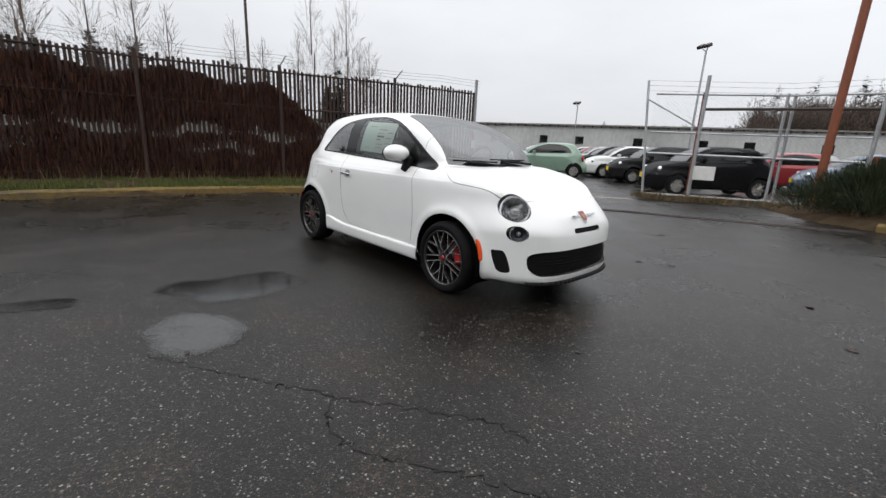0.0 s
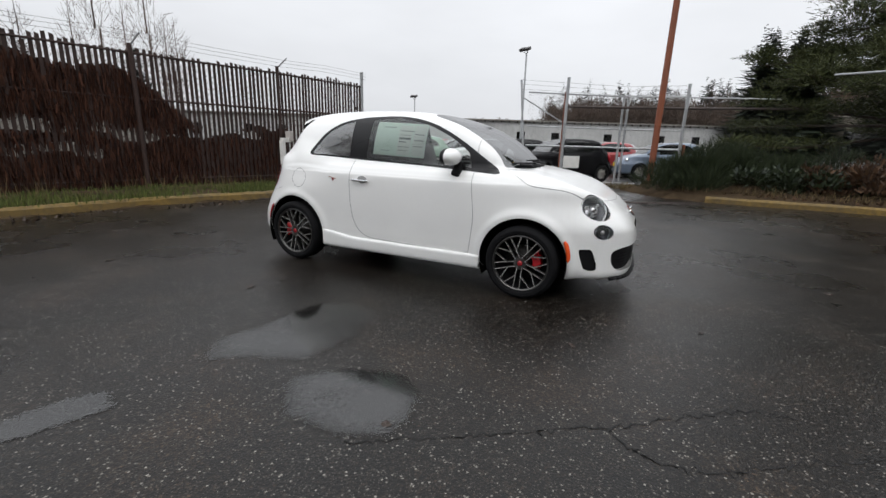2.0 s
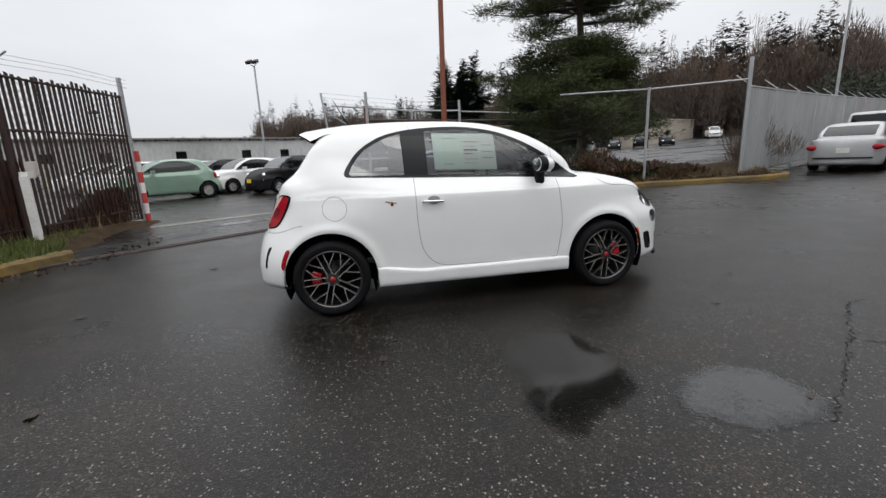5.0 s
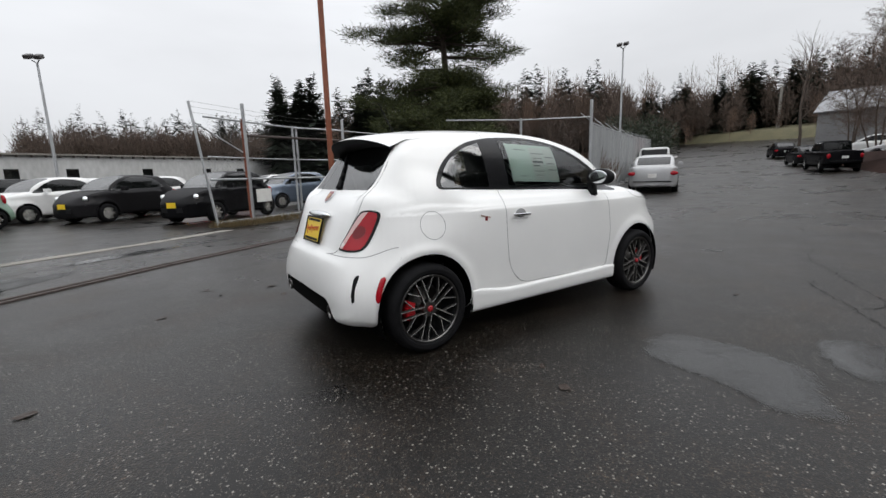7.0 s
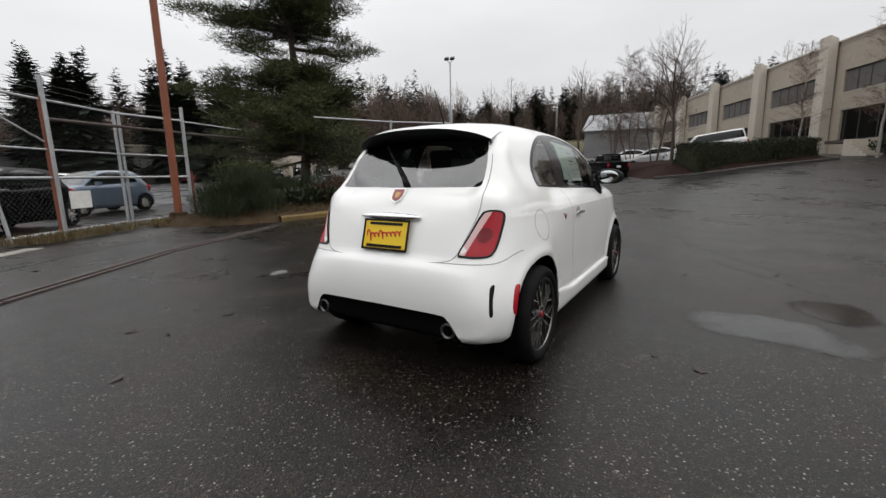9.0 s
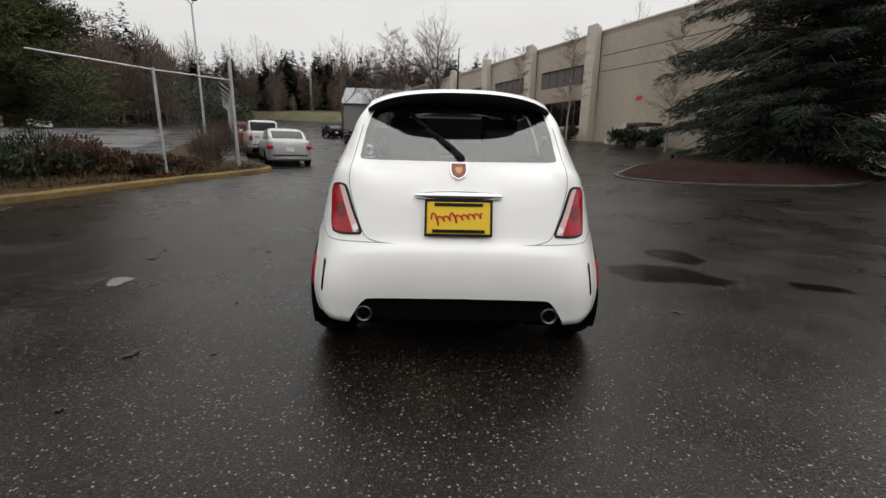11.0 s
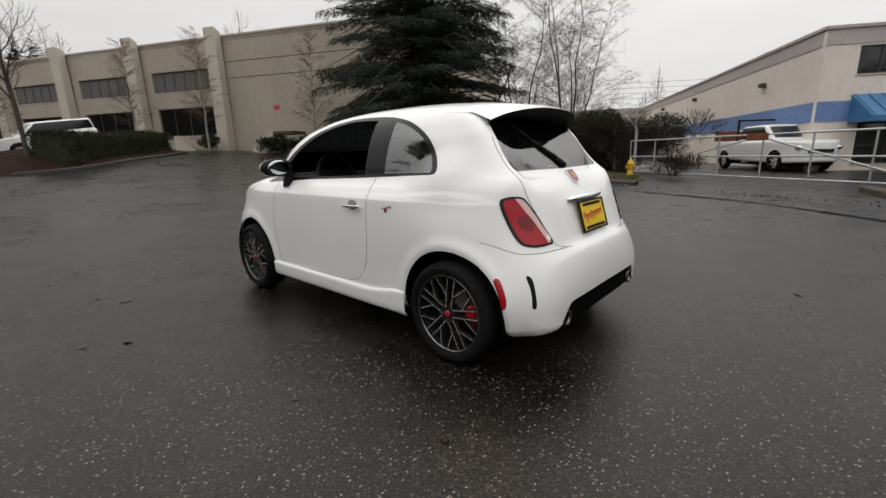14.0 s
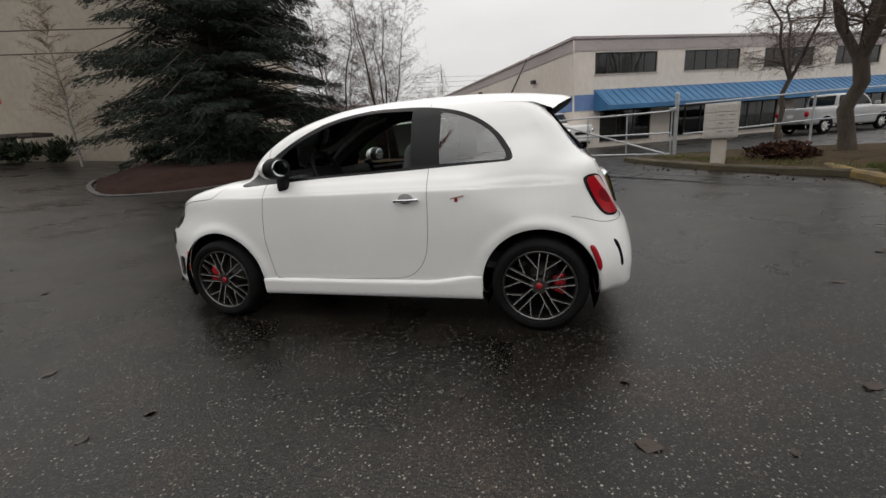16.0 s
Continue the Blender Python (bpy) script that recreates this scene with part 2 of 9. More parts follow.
def poly_sdf(P, a, b):
    """Signed distance of points (a, b) from a closed polygon, negative inside."""
    a, b = np.broadcast_arrays(np.asarray(a, float), np.asarray(b, float))
    if a.size < 2000:
        P, Q = np.asarray(P, float), np.roll(P, -1, 0)
        E = Q - P
        ok = (E * E).sum(1) > 1e-12
        P, Q, E = P[ok], Q[ok], E[ok]
        wx, wy = a.reshape(-1, 1) - P[:, 0], b.reshape(-1, 1) - P[:, 1]
        t = np.minimum(np.maximum((wx * E[:, 0] + wy * E[:, 1]) / (E * E).sum(1), 0), 1)
        d = np.sqrt(((wx - t * E[:, 0]) ** 2 + (wy - t * E[:, 1]) ** 2).min(1))
        c = ((wy < 0) != (b.reshape(-1, 1) < Q[:, 1])) & (wx < E[:, 0] * wy / np.where(E[:, 1] == 0, 1e-12, E[:, 1]))
        return (np.where(c.sum(1) % 2 == 1, -1, 1) * d).reshape(a.shape)
    d2, ins = np.full(a.shape, 1e9), np.zeros(a.shape, bool)
    for (ax, ay), (bx, by) in zip(P, np.roll(P, -1, 0)):
        ex, ey = bx - ax, by - ay
        L = ex * ex + ey * ey
        if L < 1e-12:
            continue
        wx, wy = a - ax, b - ay
        t = np.minimum(np.maximum((wx * ex + wy * ey) / L, 0), 1)
        d2 = np.minimum(d2, (wx - t * ex) ** 2 + (wy - t * ey) ** 2)
        if ay != by:
            c = (ay > b) != (by > b)
            ins ^= c & (a < ex * (b - ay) / ey + ax)
    return np.where(ins, -1, 1) * np.sqrt(d2)


def smax(a, b, r):
    h = np.maximum(r - np.abs(a - b), 0) / r
    return np.maximum(a, b) + h * h * r / 4


def smin(a, b, r):
    return -smax(-a, -b, r)


def sstep(x, a, b):
    t = np.clip((x - a) / (b - a), 0, 1)
    return t * t * (3 - 2 * t)


def surface_net(fn, lo, hi, h):
    """The zero surface of fn(x, y, z) as vertices, unit normals and triangles."""
    ax = [np.arange(l, u + h, h) for l, u in zip(lo, hi)]
    F = fn(ax[0][:, None, None], ax[1][None, :, None], ax[2][None, None, :])
    ins = F < 0
    nx, ny, nz = F.shape
    c = np.zeros((nx - 1, ny - 1, nz - 1), np.int8)
    for i in (0, 1):
        for j in (0, 1):
            for k in (0, 1):
                c += ins[i:nx - 1 + i, j:ny - 1 + j, k:nz - 1 + k]
    act = np.argwhere((c > 0) & (c < 8))
    ids = np.full(c.shape, -1, np.int32)
    ids[tuple(act.T)] = np.arange(len(act))
    acc, cnt = np.zeros((len(act), 3)), np.zeros(len(act))
    cor = [(i, j, k) for i in (0, 1) for j in (0, 1) for k in (0, 1)]
    val = {q: F[act[:, 0] + q[0], act[:, 1] + q[1], act[:, 2] + q[2]] for q in cor}
    for p in cor:
        for d in range(3):
            if p[d] == 0:
                q = tuple(1 if e == d else p[e] for e in range(3))
                u, v = val[p], val[q]
                m = (u < 0) != (v < 0)
                t = np.where(m, u / np.where(m, u - v, 1), 0)
                pt = np.array(p, float) + 0 * acc
                pt[:, d] += t
                acc += pt * m[:, None]
                cnt += m
    V = (act + acc / cnt[:, None]) * h + np.array([x[0] for x in ax])
    quads = []
    for d in range(3):
        e, f = (d + 1) % 3, (d + 2) % 3
        s0, s1 = [slice(None)] * 3, [slice(None)] * 3
        s0[d], s1[d] = slice(0, -1), slice(1, None)
        cross = ins[tuple(s0)] != ins[tuple(s1)]
        pos = np.argwhere(cross)
        ok = np.all((pos[:, [e, f]] > 0) & (pos[:, [e, f]] < np.array(c.shape)[[e, f]]), axis=1)
        pos = pos[ok]
        cell = []
        for de, df in ((-1, -1), (0, -1), (0, 0), (-1, 0)):
            q = pos.copy()
            q[:, e] += de
            q[:, f] += df
            cell.append(ids[tuple(q.T)])
        Q = np.stack(cell, 1)
        flip = ~ins[tuple(pos.T)]
        Q[flip] = Q[flip][:, ::-1]
        quads.append(Q)
    Q = np.concatenate(quads)
    T = np.concatenate([Q[:, [0, 1, 2]], Q[:, [0, 2, 3]]])
    return V, T


def gradient(fn, V, e=0.004):
    g = np.stack([fn(*(V + e * np.eye(3)[d]).T) - fn(*(V - e * np.eye(3)[d]).T) for d in range(3)], 1) / (2 * e)
    return g


def settle(fn, V, rounds=3):
    """Moves vertices onto the zero surface; returns them and the unit normals."""
    g = gradient(fn, V)
    g = g / np.maximum((g * g).sum(1), 0.05)[:, None]
    for _ in range(rounds):
        V = V - fn(*V.T)[:, None] * g
    return V


def split(V, T, lab, f, allowed, inside):
    """Cuts the triangles of the allowed labels along f = 0 and gives those with f < 0 the label inside."""
    sel = np.isin(lab, allowed)
    neg = f < 0
    k = neg[T].sum(1)
    whole = sel & (k == 3)
    lab = lab.copy()
    lab[whole] = inside
    mix = sel & (k > 0) & (k < 3)
    if not mix.any():
        return V, T, lab
    M, L, kk = T[mix], lab[mix], k[mix]
    s = neg[M]
    lone = np.where(kk[:, None] == 1, s, ~s).argmax(1)
    r = np.arange(len(M))
    a, b, c = M[r, lone], M[r, (lone + 1) % 3], M[r, (lone + 2) % 3]
    ed = np.sort(np.concatenate([np.stack([a, b], 1), np.stack([a, c], 1)]), 1)
    uq, inv = np.unique(ed, axis=0, return_inverse=True)
    inv = inv.ravel()
    fa, fb = f[uq[:, 0]], f[uq[:, 1]]
    t = np.clip(fa / (fa - fb), 0.001, 0.999)[:, None]
    NV = V[uq[:, 0]] * (1 - t) + V[uq[:, 1]] * t
    p, q = inv[:len(M)] + len(V), inv[len(M):] + len(V)
    one_neg = kk == 1
    T2 = np.concatenate([T[~mix], np.stack([a, p, q], 1), np.stack([p, b, c], 1), np.stack([p, c, q], 1)])
    l1 = np.where(one_neg, inside, L)
    l2 = np.where(one_neg, L, inside)
    lab2 = np.concatenate([lab[~mix], l1, l2, l2])
    return np.concatenate([V, NV]), T2, lab2


def take(name, V, N, T, keep, shift=0.0):
    """The mesh of the kept triangles, moved along the normals by shift."""
    t = T[keep]
    u, inv = np.unique(t, return_inverse=True)
    if len(u) == 0:
        return None
    return mesh_np(name, V[u] + shift * N[u], inv.reshape(-1, 3), N[u])

# ---- ground ----
def ground_z(x, y):
    u = np.maximum(np.asarray(x, float) - 2, 0)
    return .015 * u + .0006 * np.minimum(u, 110) ** 2 + .8 * sstep(np.asarray(x, float), 12, 30) * sstep(4 - np.asarray(y, float), 0, 8)


M_ASPHALT, n, l, b = mat_new("wet_asphalt")
tc = n.new("ShaderNodeTexCoord")


def chips(scale, lo, hi, rim):
    """Pale stones: a few cells of a crumpled Voronoi pattern, each with an uneven edge."""
    wob, ad = n.new("ShaderNodeTexNoise"), n.new("ShaderNodeVectorMath")
    wob.inputs["Scale"].default_value, wob.inputs["Detail"].default_value = scale * 1.7, 2
    l.new(tc.outputs["Object"], wob.inputs["Vector"])
    ad.operation = "MULTIPLY_ADD"
    ad.inputs[1].default_value = (.9 / scale,) * 3
    l.new(wob.outputs["Color"], ad.inputs[0])
    l.new(tc.outputs["Object"], ad.inputs[2])
    v = n.new("ShaderNodeTexVoronoi")
    v.inputs["Scale"].default_value = scale
    l.new(ad.outputs[0], v.inputs["Vector"])
    sp, pk, nr, mu = n.new("ShaderNodeSeparateColor"), n.new("ShaderNodeMapRange"), n.new("ShaderNodeMapRange"), n.new("ShaderNodeMath")
    l.new(v.outputs["Color"], sp.inputs[0])
    pk.inputs["From Min"].default_value, pk.inputs["From Max"].default_value = lo, hi
    l.new(sp.outputs["Red"], pk.inputs["Value"])
    nr.inputs["From Min"].default_value, nr.inputs["From Max"].default_value = rim, rim * .6
    l.new(v.outputs["Distance"], nr.inputs["Value"])
    mu.operation = "MULTIPLY"
    l.new(pk.outputs[0], mu.inputs[0])
    l.new(nr.outputs[0], mu.inputs[1])
    return v, sp, mu


vor, stone, chip = chips(95, .905, 1.0, .55)
vor2, stone2, chip2 = chips(190, .85, 1.0, .6)
big, mid, fin = (n.new("ShaderNodeTexNoise") for _ in range(3))
big.inputs["Scale"].default_value, big.inputs["Detail"].default_value = .28, 6
mid.inputs["Scale"].default_value, mid.inputs["Detail"].default_value = 1.3, 9
fin.inputs["Scale"].default_value, fin.inputs["Detail"].default_value = 260, 3
for q in (big, mid, fin):
    l.new(tc.outputs["Object"], q.inputs["Vector"])
base = ramp_of(n, [(.30, (.0030, .0027, .0025)), (.52, (.0060, .0052, .0046)), (.72, (.0165, .0130, .0104))])
l.new(mid.outputs["Fac"], base.inputs["Fac"])
grain = n.new("ShaderNodeMix")
grain.data_type, grain.blend_type = "RGBA", "MULTIPLY"
grain.inputs["Factor"].default_value = .8
l.new(base.outputs["Color"], grain.inputs[6])
gr = ramp_of(n, [(.3, (.45, .45, .45)), (.7, (1.6, 1.55, 1.5))])
l.new(fin.outputs["Fac"], gr.inputs["Fac"])
l.new(gr.outputs["Color"], grain.inputs[7])
last_ = grain.outputs[2]
for st_ in (stone, stone2):
    cell = n.new("ShaderNodeMix")
    cell.data_type, cell.blend_type = "RGBA", "MULTIPLY"
    cell.inputs["Factor"].default_value = 1.0
    cr_ = ramp_of(n, [(.0, (.40, .40, .41)), (.6, (.90, .87, .83)), (.85, (1.7, 1.6, 1.45)), (1.0, (2.9, 2.6, 2.3))])
    l.new(st_.outputs["Green"], cr_.inputs["Fac"])
    l.new(last_, cell.inputs[6])
    l.new(cr_.outputs["Color"], cell.inputs[7])
    last_ = cell.outputs[2]
for ch_, col_ in ((chip2, (.10, .089, .077, 1)), (chip, (.25, .234, .207, 1))):
    mixc = n.new("ShaderNodeMix")
    mixc.data_type = "RGBA"
    l.new(ch_.outputs[0], mixc.inputs["Factor"])
    l.new(last_, mixc.inputs[6])
    mixc.inputs[7].default_value = col_
    last_ = mixc.outputs[2]
l.new(last_, b.inputs["Base Color"])
wet = n.new("ShaderNodeMapRange")
wet.inputs["From Min"].default_value, wet.inputs["From Max"].default_value = .33, .66
wet.inputs["To Min"].default_value, wet.inputs["To Max"].default_value = .20, .42
streak = n.new("ShaderNodeMix")
streak.inputs["Factor"].default_value = .45
l.new(big.outputs["Fac"], streak.inputs[2])
l.new(mid.outputs["Fac"], streak.inputs[3])
l.new(streak.outputs[0], wet.inputs["Value"])
l.new(wet.outputs[0], b.inputs["Roughness"])
b.inputs["Specular IOR Level"].default_value = .26
bp, bp2 = n.new("ShaderNodeBump"), n.new("ShaderNodeBump")
bp.inputs["Strength"].default_value, bp.inputs["Distance"].default_value = .34, .004
bp2.inputs["Strength"].default_value, bp2.inputs["Distance"].default_value = .24, .002
l.new(vor.outputs["Distance"], bp.inputs["Height"])
l.new(fin.outputs["Fac"], bp2.inputs["Height"])
l.new(bp.outputs[0], bp2.inputs["Normal"])
l.new(bp2.outputs[0], b.inputs["Normal"])


def axis_steps(near_, far_):
    a = [0.0]
    while a[-1] < far_:
        a.append(a[-1] + (1.0 if a[-1] < near_ else (a[-1] - near_) * .12 + 1.0))
    return a


ax_ = axis_steps(40, 900)
ax_ = np.array([-v for v in ax_[:0:-1]] + ax_)
GX, GY = np.meshgrid(ax_, ax_, indexing="ij")
GV = np.stack([GX, GY, ground_z(GX, GY)], -1).reshape(-1, 3)
m_ = len(ax_)
gi, gj = np.meshgrid(np.arange(m_ - 1), np.arange(m_ - 1), indexing="ij")
GF = np.stack([gi * m_ + gj, (gi + 1) * m_ + gj, (gi + 1) * m_ + gj + 1, gi * m_ + gj + 1], -1).reshape(-1, 4)
tagged(part("ground", mesh_np("ground", GV, GF), M_ASPHALT), "dark wet asphalt yard with pale stone chips", "ground", kind="structure")

# ---- the small hatchback: body field ----
def mirrored(pts):
    """A closed outline from its half with second coordinate >= 0."""
    return np.concatenate([spline(pts, 4), spline([(a, -b) for a, b in pts[::-1]], 4)])


HATCH = dict(
    low=spline([(1.82, .158), (1.925, .185), (1.968, .29), (1.975, .42), (1.952, .54), (1.90, .64), (1.81, .725), (1.70, .795), (1.55, .868),
                (1.35, .935), (1.15, .985), (1.0, 1.01), (.6, 1.02), (0, 1.03), (-.6, 1.045), (-1.0, 1.06), (-1.3, 1.055), (-1.44, 1.03),
                (-1.50, .97), (-1.56, .86), (-1.605, .75), (-1.64, .672), (-1.70, .638), (-1.735, .56), (-1.742, .45), (-1.727, .33),
                (-1.69, .235), (-1.4, .20), (-.8, .19), (.8, .19), (1.4, .16)], 4, True),
    up=spline([(1.10, .93), (1.02, 1.02), (.85, 1.14), (.53, 1.325), (.30, 1.412), (.165, 1.448), (0, 1.475), (-.2, 1.492), (-.5, 1.496),
               (-.8, 1.480), (-.98, 1.457), (-1.09, 1.425), (-1.16, 1.365), (-1.29, 1.20), (-1.43, 1.03), (-1.47, .9), (-1.3, .75), (1.0, .75)], 4, True),
    plan=mirrored([(1.975, 0), (1.968, .15), (1.935, .32), (1.87, .47), (1.765, .59), (1.625, .68), (1.44, .752), (1.15, .80), (.7, .80), (0, .80),
                   (-.7, .803), (-1.15, .812), (-1.4, .79), (-1.55, .745), (-1.65, .675), (-1.705, .57), (-1.735, .38), (-1.742, .2), (-1.742, 0)]),
    planhi=mirrored([(1.86, 0), (1.85, .15), (1.80, .33), (1.70, .49), (1.57, .61), (1.42, .695), (1.2, .755), (.9, .79), (.5, .80), (0, .80), (-.6, .803), (-.95, .80),
                     (-1.18, .768), (-1.36, .695), (-1.48, .60), (-1.57, .47), (-1.62, .27), (-1.635, 0)]),
    planup=mirrored([(1.10, 0), (1.07, .3), (.98, .52), (.8, .655), (.4, .72), (0, .73), (-.5, .725), (-.9, .70), (-1.1, .660), (-1.25, .595), (-1.34, .525),
                     (-1.41, .405), (-1.45, .21), (-1.46, 0)]),
    sec=spline([(.60, .12), (.765, .22), (.785, .3), (.795, .45), (.808, .60), (.807, .74), (.797, .85), (.787, .905), (.766, .935), (.745, .98),
                (.70, 1.04), (.6, 1.09), (.3, 1.11), (-.3, 1.11), (-.3, .12)], 4, True),
    secup=spline([(.75, .70), (.728, .95), (.705, 1.05), (.665, 1.15), (.607, 1.27), (.548, 1.36), (.455, 1.435), (.3, 1.483), (0, 1.503),
                  (-.3, 1.483), (-.3, .70)], 4, True),
    tail=1.0, crease=1.0, hub=(1.15, -1.15), arch=.345, hubz=.30)


def car_field(s):
    def fn(x, y, z):
        ay = np.abs(y)
        w = np.where(x > 0, sstep(z, .55, .82), sstep(z, .36, .96))
        plan = poly_sdf(s["plan"], x, ay) * (1 - w) + poly_sdf(s["planhi"], x, ay) * w
        tail = sstep(-x, .62, 1.15) * s.get("tail", 0)
        low = smax(smax(poly_sdf(s["low"], x, z), poly_sdf(s["sec"], ay + .072 * tail * sstep(z, .66, .92), z), s.get("round", .19)), plan, .08)
        up = smax(smax(poly_sdf(s["up"], x, z), poly_sdf(s["secup"], ay + .034 * tail * sstep(z, 1.0, 1.2), z), .09), poly_sdf(s["planup"], x, ay), .16 - .08 * tail)
        low = low - .004 * sstep(.895 - z, -.004, .007) * sstep(ay, .5, .62) * sstep(x, -1.45, -1.2) * (1 - sstep(x, .9, 1.2)) * s.get("crease", 0)
        f = smin(low, up, .045 + .17 * tail * sstep(ay, .42, .56))
        for hx in s["hub"]:
            r = np.hypot(x - hx, z - s["hubz"])
            f = f - .013 * np.exp(-((r - s["arch"] - .02) / .04) ** 2) * sstep(ay, .5, .7)
        return f
    return fn


WIN = spline([(-1.005, 1.055), (-.985, 1.11), (-.91, 1.21), (-.81, 1.288), (-.68, 1.348), (-.5, 1.386), (-.3, 1.402), (-.05, 1.402), (.2, 1.362),
              (.4, 1.29), (.6, 1.185), (.8, 1.05), (.915, .968)], 6)
WIN = np.concatenate([WIN, [(.88, .958), (.26, .992), (-.34, 1.012), (-.98, 1.04)]])
QUARTER = np.concatenate([spline([(-.965, 1.065), (-.945, 1.11), (-.88, 1.20), (-.79, 1.27), (-.67, 1.325), (-.555, 1.355)], 6), [(-.545, 1.04), (-.95, 1.05)]])
DOORGLASS = np.concatenate([spline([(-.36, 1.375), (-.2, 1.383), (-.04, 1.38), (.18, 1.342), (.38, 1.268), (.52, 1.195), (.63, 1.115)], 6), [(.665, .995), (.26, 1.008), (-.36, 1.03)]])
DOOR = np.concatenate([spline([(-.475, 1.06), (-.48, .9), (-.475, .7), (-.455, .52), (-.415, .42), (-.34, .345), (-.25, .318)], 6),
                       [(.62, .30)], spline([(.70, .315), (.72, .45), (.735, .62), (.71, .85), (.70, .99)], 6), [(.70, 1.6), (-.475, 1.6)]])
WSHIELD = np.concatenate([spline([(1.075, 0), (1.06, .25), (1.02, .43), (.93, .575)], 6), spline([(.60, .535), (.36, .485), (.23, .44), (.185, .3), (.17, 0)], 6)])
RWIN = np.concatenate([spline([(0, 1.048), (.3, 1.05), (.49, 1.052), (.522, 1.066)], 6), spline([(.505, 1.20), (.47, 1.31), (.42, 1.345), (0, 1.36)], 6)])
TAILLAMP = spline([(.482, .70), (.52, .686), (.625, .686), (.656, .715), (.667, .82), (.668, .90), (.645, .928), (.592, .93), (.566, .905), (.525, .80)], 5, True)
GRILLE = spline([(0, .262), (.40, .262), (.50, .27), (.55, .31), (.566, .37), (.555, .42), (.48, .445), (.3, .452), (0, .454)], 5)
TAILGATE = np.concatenate([spline([(0, .645), (.30, .65), (.43, .665), (.478, .70), (.52, .80), (.56, .93), (.555, 1.05), (.53, 1.2), (.495, 1.31), (.45, 1.37), (0, 1.40)], 5)])
DIFF = spline([(0, .395), (.40, .39), (.47, .37), (.52, .30), (.56, .225), (.60, .15), (0, .15)], 4)
HOODLINE = np.concatenate([spline([(1.748, 0), (1.744, .13), (1.725, .31), (1.69, .45), (1.615, .56), (1.534, .63), (1.36, .70), (1.175, .738), (1.07, .715), (1.0, .672), (.93, .60)], 6), spline([(.96, .57), (1.045, .43), (1.085, .25), (1.10, 0)], 6)])


def both(P):
    return np.concatenate([P, (P * np.array([1, -1]))[::-1]])


def both2(P):
    return np.concatenate([P, (P * np.array([-1, 1]))[::-1]])


